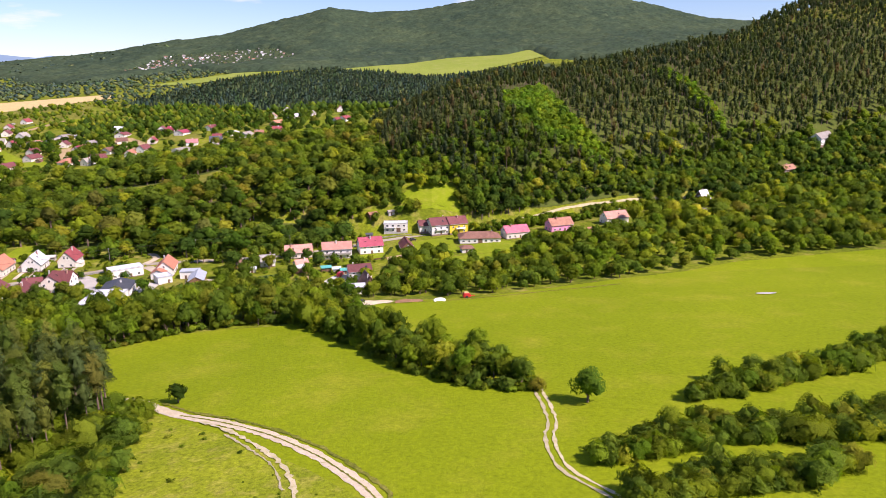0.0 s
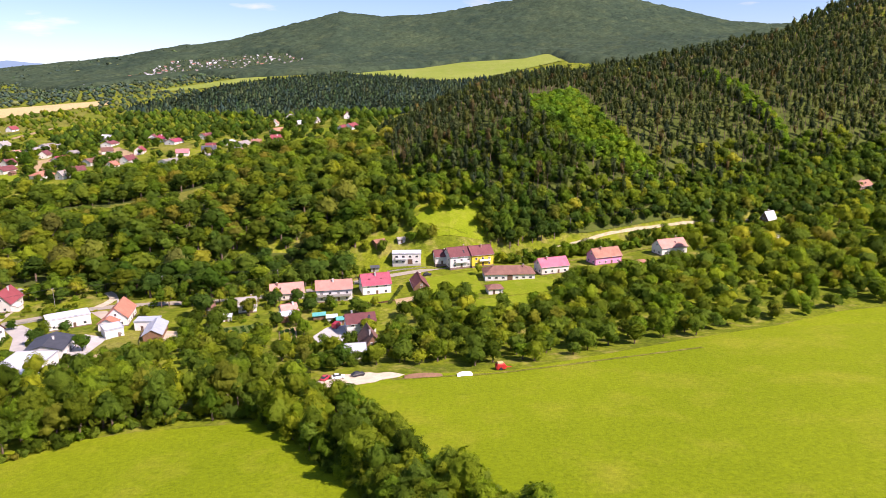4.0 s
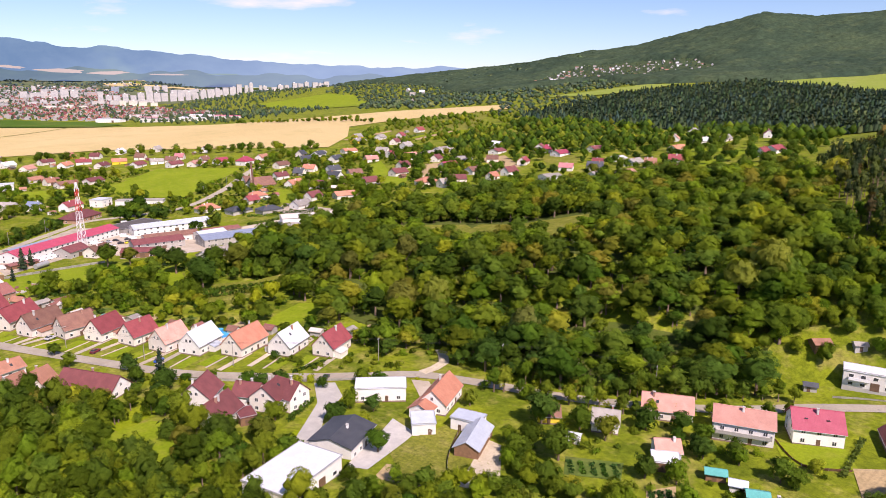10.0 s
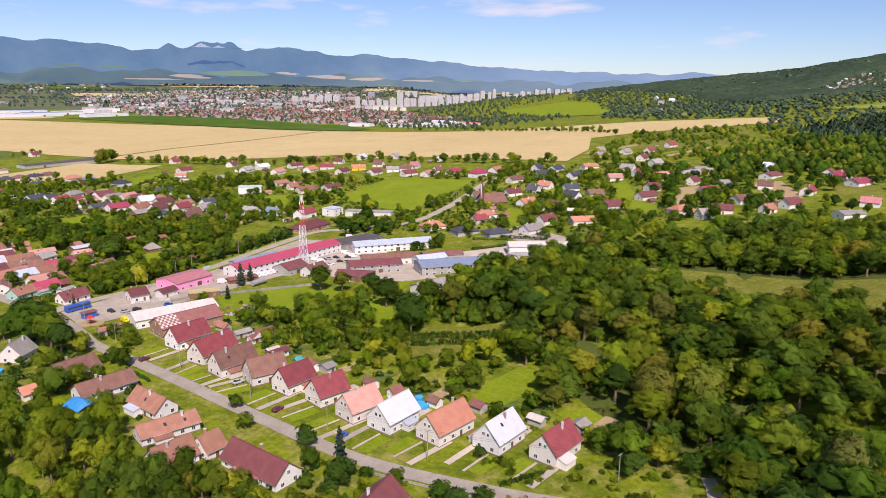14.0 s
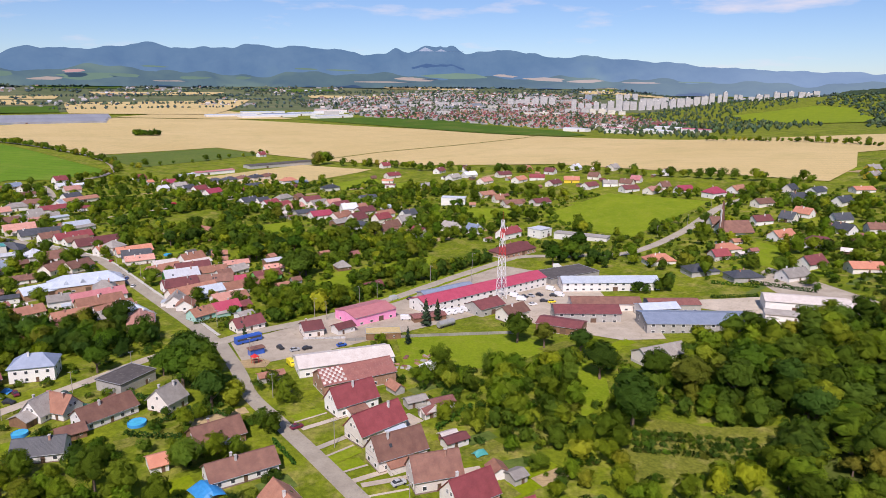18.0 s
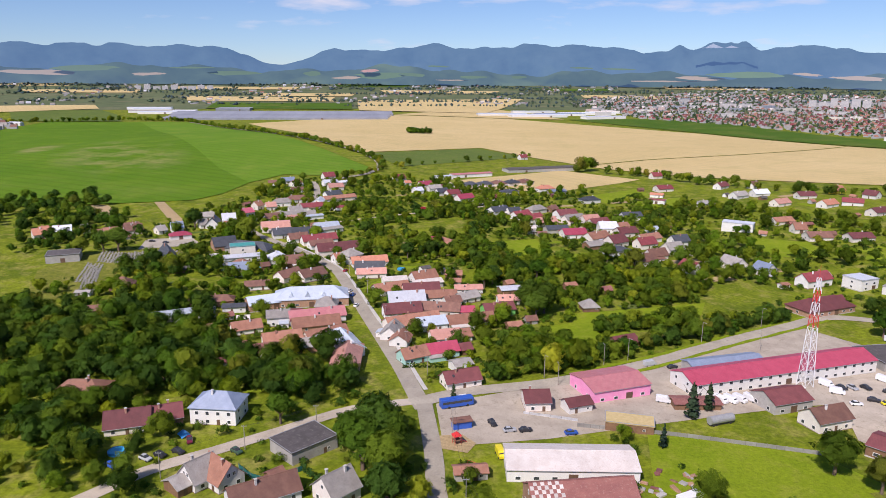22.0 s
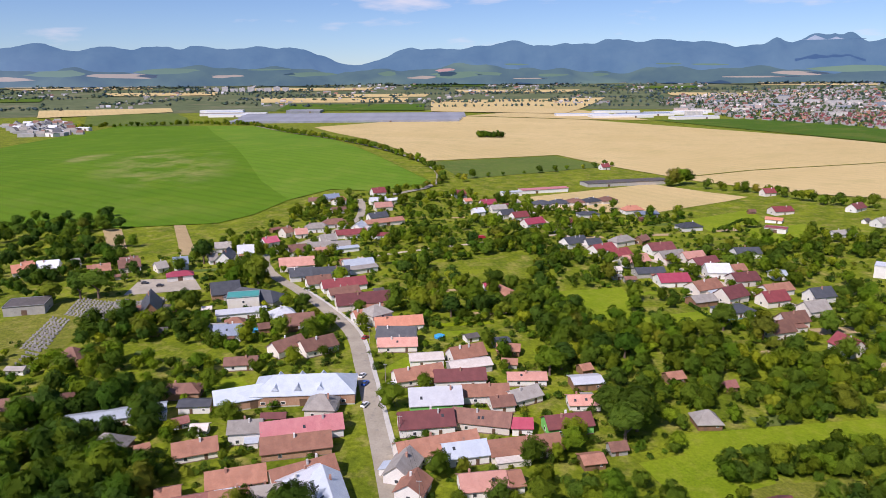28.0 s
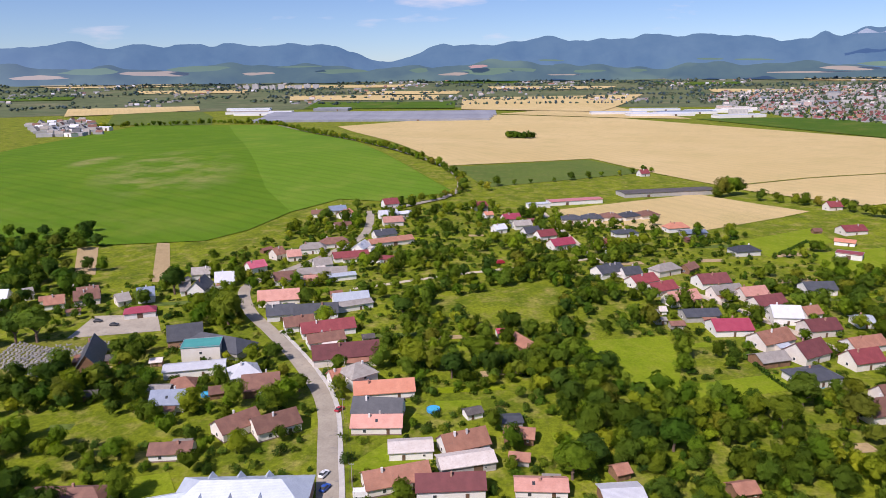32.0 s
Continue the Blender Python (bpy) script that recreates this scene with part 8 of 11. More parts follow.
# sheds behind the row and the workshops
building("shed", -343.0, 357.5, 96, 8.0, 4.5, 2.4, 3.4, "r_rust", "white", "g", "row")
building("shed", -347.5, 350.0, 96, 7.0, 4.0, 2.4, 3.2, "r_grey", "grey", "g", "row")
building("shed", -338.5, 351.0, 96, 5.0, 4.0, 2.4, 3.2, "r_pale", "grey", "g", "row")
building("shed", -318.0, 351.5, 100, 7.5, 4.0, 2.4, 3.2, "r_maroon", "white", "g", "row")
building("shed", -388.0, 309.0, 96, 9.0, 4.5, 2.5, 3.4, "r_old", "grey", "g", "row")
# infill houses of the northern quarter
rn = random.Random(17)
north = [h for h in HOUSES if h[1] > 560 and -720 < h[0] < -60]
made = tries = 0
while made < 14 and tries < 3000:
    tries += 1
    hx, hy, hr, hc, hs, hl, hw = rn.choice(north)
    a, d = rn.choice((0, math.pi / 2, math.pi, -math.pi / 2)) + math.atan2(hs, hc), rn.uniform(19, 26)
    x, y = hx + d * math.cos(a), hy + d * math.sin(a)
    if any((x - q[0]) ** 2 + (y - q[1]) ** 2 < (q[2] + 10) ** 2 for q in HOUSES) or any((x - rx) ** 2 + (y - ry) ** 2 < (rw + 8) ** 2 for rx, ry, rw in ROADS) or (-700 < x < -535 and 560 < y < 720) or y < 600 + 0.3 * (x + 340) or y > 880:
        continue
    building("cottage", x, y, math.degrees(math.atan2(hs, hc)), rn.uniform(9, 12), rn.uniform(7.5, 9), 3.4, rn.uniform(6.5, 8), rn.choice(("r_red", "r_orange", "r_brown", "r_salmon", "r_grey", "r_dark", "r_old")), rn.choice(("white", "cream", "beige")), "g", "north")
    made += 1
# dormers on the metal-roofed hall
for u, v, turn in ((-10, -5.6, 0), (-2, -5.6, 0), (6, -5.6, 0), (-10, 5.6, math.pi), (-2, 5.6, math.pi), (6, 5.6, math.pi)):
    bm = bmesh.new()
    top, low = [bm.verts.new(p) for p in ((-1.4, -1.6, 0), (1.4, -1.6, 0), (0, -1.6, 1.7))], [bm.verts.new(p) for p in ((-1.4, 2.0, 0), (1.4, 2.0, 0), (0, 2.6, 1.7))]
    for f in ((0, 1, 2), ):
        bm.faces.new([top[i] for i in f])
    for i, j in ((0, 2), (2, 1), (1, 0)):
        bm.faces.new((top[i], top[j], low[j], low[i]))
    bm.faces.new((low[2], low[1], low[0]))
    bmesh.ops.recalc_face_normals(bm, faces=bm.faces)
    bmesh.ops.transform(bm, matrix=Matrix.Translation((u, v, 5.4)) @ Matrix.Rotation(turn, 4, "Z"), verts=bm.verts)
    part("dormer", bm, M["r_metal"], METAL_HALL, "small gabled metal dormer")

# houses at the valley mouth: balconies, courts, plots


def house_at(x, y):
    return min((o for o in bpy.data.objects if o.type == "EMPTY" and o.parent is None), key=lambda o: (o.matrix_basis.translation.x - x) ** 2 + (o.matrix_basis.translation.y - y) ** 2)


def balcony(house, u, v, z, long, deep=1.3, mat="whitepaint"):
    slab = part("balcony", box(bmesh.new(), u, v - deep / 2, z, long, deep, 0.18), M["concrete"], house, "concrete balcony with a solid rail")
    part("rail", box(bmesh.new(), u, v - deep, z + 0.55, long, 0.08, 0.95), M[mat], slab)
    for k in (-0.5, 0.5):
        part("rail", box(bmesh.new(), u + k * long, v - deep / 2, z + 0.55, 0.08, deep, 0.95), M[mat], slab)


balcony(house_at(-54.7, 391.2), 0, -5.0, 3.0, 15.0, 1.4, "grey")
balcony(house_at(4.1, 439.8), 0, -5.5, 3.1, 7.0, 1.4)
balcony(house_at(15.4, 442.5), 1, -5.5, 3.1, 6.0, 1.4)
balcony(house_at(-23.4, 444.2), -3, -3.5, 3.0, 6.0, 1.2)
balcony(house_at(-186.1, 331.5), 0, -5.0, 3.0, 6.0, 1.4)
red = house_at(-36.5, 400.5)
for u in (-3.2, 2.6):
    part("roof_window", box(bmesh.new(), u, -2.6, 7.25, 0.9, 1.2, 0.12), M["pane"], red, "small roof window")
for x, y, deg, l, w, rf, wl in ((-57, 363, 15, 5, 3, "r_teal", "woodwall"), (-51, 360, 10, 4, 3, "r_metal", "white"), (-46, 357, 15, 5, 3.2, "r_teal", "grey"), (-27, 455, 20, 4, 3, "r_grey", "grey"), (-96, 362, 10, 3.5, 2.6, "r_white", "white"), (-40, 436, 10, 4, 3, "r_dark", "grey"), (66, 415, 20, 6, 4, "r_grey", "white"), (98, 430, 20, 5, 4, "r_old", "woodwall")):
    building("shed", x, y, deg, l, w, 2.3, 3.0, rf, wl, "g", "start")
for nm, mat, pts, lab in (("court", "concrete", [(-52, 352), (-44, 355), (-42, 346), (-43, 334), (-52, 332), (-56, 342)], "pale paved court before a house"), ("driveway", "yard", [(-160, 373), (-154, 375), (-136, 358), (-142, 355)], "white gravel drive to the street"),
                           ("court", "concrete", [(-187, 353), (-181, 357), (-172, 350), (-168, 336), (-158, 322), (-150, 313), (-158, 306), (-168, 326), (-176, 342)], "bright concrete yard between the sheds"), ("court", "concrete", [(-149, 346), (-138, 342), (-136, 316), (-142, 314)], "pale concrete court beside the modern house"), ("garden_path", "track", [(-117, 345), (-112, 347), (-104, 330), (-109, 328)], "bare earth garden path"),
                           ("vegetable_bed", "darkcrop", [(-95, 353), (-80, 358), (-78, 349), (-92, 344)], "vegetable bed planted in rows"), ("vegetable_bed", "soil", [(-71, 348), (-65, 354), (-60, 332), (-66, 328)], "long dug bed with plant rows"),
                           ("front_lawn", "lawn", [(-46, 392), (-28, 397), (-24, 384), (-42, 380)], "bright lawn below the red-roofed house"), ("front_lawn", "lawn", [(34, 404), (56, 412), (60, 398), (38, 392)], "bright lawn with clipped edge")):
    drape(nm, pts, M[mat], 0.17, 6, lab, "court" if nm == "court" else nm.replace("_", " "))
    cx, cy = sum(p[0] for p in pts) / len(pts), sum(p[1] for p in pts) / len(pts)
    for px, py in pts + [(cx, cy)]:
        CLEAR.append((cx + 0.6 * (px - cx), cy + 0.6 * (py - cy), 2.6))
for k in range(5):
    hedge([(-93 + 2.8 * k, 352 - 1.2 + k), (-90.5 + 2.8 * k, 346 + k)], 0.8, 0.6, "low row of vegetable plants")
for k in range(3):
    hedge([(-69.5 + 1.8 * k, 347 + 1.5 * k), (-64.5 + 1.8 * k, 331 + k)], 0.7, 0.9, "row of climbing bean plants")
fence([(-33, 433), (-24, 436), (-13, 438)], 1.0, "concrete", "low grey garden terrace wall")
fence([(-46, 393), (-38, 381), (-26, 384)], 1.0, "woodwall", "low wooden fence round the lawn")

# ---- the town and the plain ----
def facade(name, wall, glass, w=3.2, h=2.9):
    """A far block of flats: rows of windows between plain panels."""
    m, t, p = nodes_of(name)
    v = coords(t)
    sep, add, com = t.nodes.new("ShaderNodeSeparateXYZ"), t.nodes.new("ShaderNodeMath"), t.nodes.new("ShaderNodeCombineXYZ")
    link(t, v, sep.inputs[0])
    add.operation = "ADD"
    link(t, sep.outputs[0], add.inputs[0])
    link(t, sep.outputs[1], add.inputs[1])
    link(t, add.outputs[0], com.inputs[0])
    link(t, sep.outputs[2], com.inputs[1])
    b = t.nodes.new("ShaderNodeTexBrick")
    b.offset = 0.0
    b.inputs["Scale"].default_value, b.inputs["Brick Width"].default_value, b.inputs["Row Height"].default_value, b.inputs["Mortar Size"].default_value = 1.0, w, h, 0.75
    b.inputs["Color1"].default_value = b.inputs["Color2"].default_value = (*glass, 1)
    b.inputs["Mortar"].default_value = (*wall, 1)
    link(t, com.outputs[0], b.inputs["Vector"])
    n = noise_node(t, 0.08, 3, 0.6, v)
    link(t, blend(t, 0.4, b.outputs["Color"], ramp(t, n.outputs[0], 0.3, 0.7, (0.75, 0.75, 0.75, 1), (1.15, 1.15, 1.15, 1)), "MULTIPLY"), p.inputs["Base Color"])
    p.inputs["Roughness"].default_value = 0.8
    return m


FLATS = {"w": facade("white_flats", (0.54, 0.51, 0.48), (0.30, 0.31, 0.34)), "c": facade("cream_flats", (0.72, 0.66, 0.54), (0.40, 0.40, 0.42)), "g": facade("grey_flats", (0.30, 0.33, 0.38), (0.16, 0.20, 0.26)), "p": facade("brick_flats", (0.62, 0.44, 0.38), (0.36, 0.32, 0.32))}
FLAT_WORDS = {"w": "white panel block of flats in the far town", "c": "cream low block of flats in the far town", "g": "dark grey office tower in the far town", "p": "pinkish brick block in the far town"}


def block_row(a, b, n, high, look_of):
    """A row of tower blocks, stepped in height."""
    a, b = Vector(a), Vector(b)
    d = (b - a) / n
    rng = random.Random(int(a.x + b.y))
    side = Vector((-d.y, d.x)).normalized()
    for i in range(n):
        p, h = a + d * (i + 0.5) + side * (14 * (i % 3) - 14 + rng.uniform(-5, 5)), high * rng.choice((0.62, 0.8, 0.85, 1.0))
        w = d.length * rng.uniform(0.62, 0.86)
        base = empty("tower_block", p.x, p.y, ground_z(p.x, p.y), math.atan2(d.y, d.x), FLAT_WORDS[look_of], "tower block", "town tower blocks")
        part("wall", box(bmesh.new(), 0, 0, h / 2 - 3, w, 15, h + 6), FLATS[look_of], base)
        part("roof", box(bmesh.new(), 0, 0, h + 0.3, w + 0.6, 15.6, 0.6), M["cap"], base)
        if i % 2:
            part("lift_house", box(bmesh.new(), rng.uniform(-0.2, 0.2) * w, 0, h + 2.0, 5, 5, 3), M["white"], base)


block_row((-2833, 1694), (-2732, 1876), 6, 35, "w")
block_row((-2507, 1799), (-2361, 2040), 10, 40, "w")
block_row((-2361, 2040), (-2218, 2252), 9, 40, "w")
block_row((-2974, 2349), (-2914, 2443), 3, 29, "w")
block_row((-2874, 2430), (-2804, 2534), 3, 23, "w")
block_row((-2983, 2182), (-2963, 2214), 1, 40, "g")
block_row((-2367, 2392), (-2341, 2429), 2, 40, "w")
block_row((-2252, 2435), (-2102, 2654), 9, 26, "w")
block_row((-2590, 2698), (-2565, 2732), 2, 28, "w")
block_row((-2529, 1554), (-2480, 1644), 3, 18, "w")
block_row((-2263, 1714), (-2198, 1831), 4, 19, "c")
block_row((-3700, -1120), (-3789, -761), 9, 24, "w")
block_row((-2587, 2187), (-2462, 2377), 6, 31, "w")
block_row((-2731, 1080), (-2707, 1128), 2, 18, "p")
block_row((-2261, 1450), (-2186, 1580), 3, 12, "c")
block_row((-3232, 1967), (-3222, 1985), 1, 34, "w")


def far_hall(name, x, y, deg, length, width, high, roof, wall, label, spans=1, category="hall"):
    """A long low hall with ridged roof spans side by side."""
    turn = math.radians(deg)
    base = empty(name, x, y, ground_z(x, y), turn, label, category)
    part("wall", box(bmesh.new(), 0, 0, high * 0.4 - 1, length, width, high * 0.8 + 2), M[wall], base)
    w = width / spans
    for k in range(spans):
        v = -width / 2 + (k + 0.5) * w
        verts = [(u, v + s * w / 2, z) for u in (-length / 2 - 0.5, length / 2 + 0.5) for s, z in ((-1, high * 0.8), (0, high), (1, high * 0.8))]
        mesh_ob("roof", verts, [(0, 1, 4, 3), (1, 2, 5, 4), (2, 1, 0), (3, 4, 5), (0, 3, 5, 2)], M[roof], base)
    part("gate", box(bmesh.new(), length * 0.2, -width / 2 - 0.1, high * 0.3, 5, 0.3, high * 0.6), M["door"], base)
    return base


M["glasshouse"] = surface("glasshouse_glass", (0.24, 0.25, 0.28), (0.31, 0.32, 0.35), 0.03, 0.3, 0.5, worn=(0.20, 0.21, 0.24))
for k, (x, y, l) in enumerate(((-2150, -110, 590), (-2212, -115, 600), (-2275, -120, 610), (-2338, -130, 640), (-2400, -140, 650), (-2462, -150, 660))):
    far_hall("glasshouse", x, y, 97, l, 58, 6.5, "glasshouse", "glasshouse", "very long grey glasshouse hall in the plain", 4, "glasshouse")
far_hall("glasshouse", -2650, -360, 97, 110, 90, 8, "glasshouse", "glasshouse", "grey glasshouse behind the long halls", 5, "glasshouse")
for x, y, deg, l, w, roof in ((-2390, -520, 100, 110, 40, "r_white"), (-2470, -560, 105, 150, 45, "r_grey"), (-2560, -600, 100, 120, 40, "r_metal"), (-2640, -640, 100, 140, 36, "r_white"), (-2480, -470, 100, 70, 40, "r_white"),
                              (-2400, 520, 95, 150, 40, "r_metal"), (-2330, 620, 100, 170, 50, "r_white"), (-2420, 700, 100, 160, 50, "r_blue"), (-2260, 800, 110, 130, 36, "r_white"), (-2480, 800, 100, 180, 45, "r_white"), (-2560, 640, 96, 140, 40, "r_metal"), (-2580, 880, 100, 120, 40, "r_pale"),
                              (-1470, 1150, 20, 60, 20, "r_white"), (-1330, 1165, 10, 70, 22, "r_grey"), (-1420, 1230, 20, 80, 26, "r_salmon"), (-1250, 1190, 5, 60, 22, "r_white"), (-1200, 1240, 15, 55, 20, "r_rose"), (-1520, 1290, 30, 90, 26, "r_pale"), (-1340, 1300, 20, 70, 22, "r_white"), (-1620, 1360, 30, 90, 30, "r_grey"),
                              (-1700, -620, 60, 40, 14, "r_grey"), (-1760, -640, 75, 34, 12, "r_white"), (-1815, -700, 60, 44, 14, "r_dark"), (-1850, -640, 80, 30, 12, "r_white")):
    far_hall("industrial_hall", x, y, deg, l, w, 8 if l > 50 else 9, roof, "white", f"low {ROOF_WORDS[roof]} roofed hall at the town edge", 2 if w > 35 else 1)


def house_stand(name, px, py, label, lo, hi, roofs, white=0.2):
    """Far small houses, too many to count, as one stand: gabled boxes and some flat blocks."""
    rng = np.random.default_rng(len(px) + 5)
    verts, faces, mats = [], [], []
    pz = height(px, py)
    for x, y, z in zip(px, py, pz):
        k, a = rng.uniform(lo, hi), rng.choice((0.35, 0.35 + 1.571)) + rng.normal(0, 0.15)
        l, w, e, r = k * rng.uniform(1.0, 1.6), k * 0.95, k * 0.42, k * 0.90
        flat_top = rng.random() < white
        if flat_top:
            l, e = l * 2.0, e * 1.3
            r = e
        c, s, o = math.cos(a), math.sin(a), len(verts)
        for u in (-l / 2, l / 2):
            for v, h in ((-w / 2, -3), (w / 2, -3), (w / 2, e), (0, r), (-w / 2, e)):
                verts.append((x + c * u - s * v, y + s * u + c * v, z + h))
        m = 1 + int(rng.integers(len(roofs))) if not flat_top else 0
        for f, mi in (((4, 3, 2, 1, 0), 0), ((5, 6, 7, 8, 9), 0), ((1, 2, 7, 6), 0), ((0, 5, 9, 4), 0), ((2, 3, 8, 7), m), ((3, 4, 9, 8), m)):
            faces.append(tuple(o + i for i in f))
            mats.append(mi)
    ob = mesh_ob(name, verts, faces, M["far_wall"])
    for rf in roofs:
        ob.data.materials.append(M[rf])
    ob.data.polygons.foreach_set("material_index", mats)
    return tagged(ob, label, "houses", kind="stuff")


def outline_spread(outline, spacing, keep, seed):
    rng = np.random.default_rng(seed)
    o = np.array(outline)
    px, py = np.meshgrid(np.arange(o[:, 0].min(), o[:, 0].max(), spacing), np.arange(o[:, 1].min(), o[:, 1].max(), spacing))
    px, py = (px + rng.uniform(-0.4, 0.4, px.shape) * spacing).ravel(), (py + rng.uniform(-0.4, 0.4, py.shape) * spacing).ravel()
    ok = np.zeros(len(px), bool)
    for i in range(len(o)):
        (x1, y1), (x2, y2) = o[i], o[(i + 1) % len(o)]
        ok ^= ((y1 > py) != (y2 > py)) & (px < (x2 - x1) * (py - y1) / (y2 - y1 + 1e-12) + x1)
    ok &= rng.random(len(px)) < keep
    return px[ok], py[ok]


TOWN = [(-2300, 900), (-1900, 1090), (-1480, 1190), (-1560, 1560), (-2050, 1700), (-2350, 1700), (-2800, 2150), (-3350, 2250), (-3700, 1600), (-3450, 1050), (-3080, 860), (-2680, 930)]
px, py = outline_spread(TOWN, 25, 0.78, 4)
near = px + 0.5 * py > -1860
house_stand("town_houses", px[near], py[near], "close-set red-roofed town houses", 6, 10, ["r_red", "r_maroon", "r_old", "r_brown", "r_maroon", "r_grey", "r_old"], 0.06)
px, py = outline_spread(TOWN, 33, 0.72, 5)
near = px + 0.5 * py > -1860
house_stand("town_blocks", px[~near], py[~near], "pale low buildings of the far town", 7, 13, ["r_grey", "r_old", "r_grey", "r_pale", "r_brown", "r_maroon"], 0.3)
# slabs of four storeys between the small houses
rb = random.Random(61)
for k in range(46):
    u, v = rb.random(), rb.random()
    cx, cy = -2350 - 900 * u, 760 + 1150 * v + 200 * u
    if not (px.min() < cx < px.max()):
        continue
    p = Vector((cx, cy))
    q = p + Vector((rb.choice((18, -10)), rb.choice((46, 60))))
    block_row(p, q, 1, rb.uniform(12, 17), rb.choice("wwcpwg"))
HILLTOP = [(-960, 2150), (-740, 2060), (-560, 1990), (-420, 2040), (-420, 2280), (-520, 2430), (-700, 2490), (-900, 2470)]
px, py = outline_spread(HILLTOP, 24, 0.6, 8)
house_stand("hillside_cabins", px, py, "tiny garden cabins scattered on the hillside", 4.5, 7.5, ["r_white", "r_white", "r_brown", "r_grey", "r_old", "r_pale"], 0.05)
px, py = outline_spread([(-1500, 2300), (-900, 2050), (-640, 1560), (-1000, 1500), (-1250, 1900)], 60, 0.12, 9)
house_stand("slope_houses", px, py, "few white houses among trees on the slope", 8, 13, ["r_white", "r_orange", "r_grey"], 0.1)
rng = np.random.default_rng(21)
far_a, far_r = np.radians(rng.uniform(38, 128, 1500)), rng.uniform(2800, 4250, 1500)
village = np.sin(np.degrees(far_a) * 0.55 + far_r * 0.004) + 0.6 * np.sin(np.degrees(far_a) * 1.7 + far_r * 0.009) > 0.35
px, py = -250 - far_r * np.sin(far_a), 300 + far_r * np.cos(far_a)
village &= ~((px < -1900) & (py > 700) & (far_r < 3500)) & (height(px, py) < 75)
house_stand("far_villages", px[village], py[village], "pale houses of far villages in the plain", 6, 13, ["r_old", "r_grey", "r_white", "r_pale", "r_brown"], 0.35)
px, py = outline_spread([(-1660, -640), (-1745, -575), (-1920, -690), (-2150, -900), (-2000, -960), (-1830, -800)], 27, 0.85, 12)
house_stand("estate_houses", px, py, "white houses of a small estate beyond the crop", 9, 14, ["r_dark", "r_white", "r_grey", "r_brown"], 0.35)

# ---- trees ----
RNG = np.random.default_rng(11)


def clump_cloud(blobs, count, size, droop=0.15):
    """Leaf clumps on the skins of some blobs: quads that face outwards, uneven in size and lean."""
    b = np.array(blobs, float)
    weight = b[:, 3] * b[:, 4]
    pick = RNG.choice(len(b), count, p=weight / weight.sum())
    d = RNG.normal(size=(count, 3))
    d[:, 2] = np.where(d[:, 2] < -0.5, -d[:, 2], d[:, 2])
    d /= np.linalg.norm(d, axis=1, keepdims=True)
    rad = b[pick][:, [3, 3, 4]] * RNG.uniform(0.80, 1.10, (count, 1))
    centre = b[pick, :3] + d * rad
    nrm = d + RNG.normal(scale=0.45, size=(count, 3)) + (0, 0, droop)
    nrm /= np.linalg.norm(nrm, axis=1, keepdims=True)
    a = np.cross(nrm, RNG.normal(size=(count, 3)))
    a /= np.linalg.norm(a, axis=1, keepdims=True)
    c = np.cross(nrm, a)
    s = size * RNG.uniform(0.6, 1.35, (count, 1))
    t = s * RNG.uniform(0.6, 1.0, (count, 1))
    k = 0.35 * RNG.normal(size=(count, 4, 1)) * s[:, None] * nrm[:, None] * 0.5
    quad = np.stack([centre - a * s - c * t * 0.5, centre + a * s * 0.3 - c * t, centre + a * s + c * t * 0.4, centre - a * s * 0.2 + c * t], 1) + k
    middle = (b[:, :3] * weight[:, None]).sum(0) / weight.sum()
    out = centre - middle
    out /= np.linalg.norm(out, axis=1, keepdims=True) + 1e-6
    shade = d * 0.75 + out * 0.55 + RNG.normal(scale=0.22, size=(count, 3)) + (0, 0, 0.1)
    shade /= np.linalg.norm(shade, axis=1, keepdims=True)
    return quad.reshape(-1, 3), np.arange(count * 4).reshape(-1, 4), np.repeat(shade, 4, axis=0)


def core(blobs, shrink=0.78, m=3):
    """Dark inner masses, so that a crown is not seen through."""
    verts, faces, norms = [], [], []
    for x, y, z, r, h in blobs:
        n = 5
        start = len(verts)
        for j in range(m + 1):
            ph = math.pi * (j / m - 0.5)
            for i in range(n):
                th = 2 * math.pi * (i + 0.5 * j) / n
                norms.append((math.cos(ph) * math.cos(th), math.cos(ph) * math.sin(th), math.sin(ph)))
                verts.append((x + shrink * r * math.cos(ph) * math.cos(th), y + shrink * r * math.cos(ph) * math.sin(th), z + shrink * h * math.sin(ph)))
        for j in range(m):
            for i in range(n):
                a, b2 = start + j * n + i, start + j * n + (i + 1) % n
                faces.append((a, b2, b2 + n, a + n))
    return np.array(verts), np.array(faces), np.array(norms)


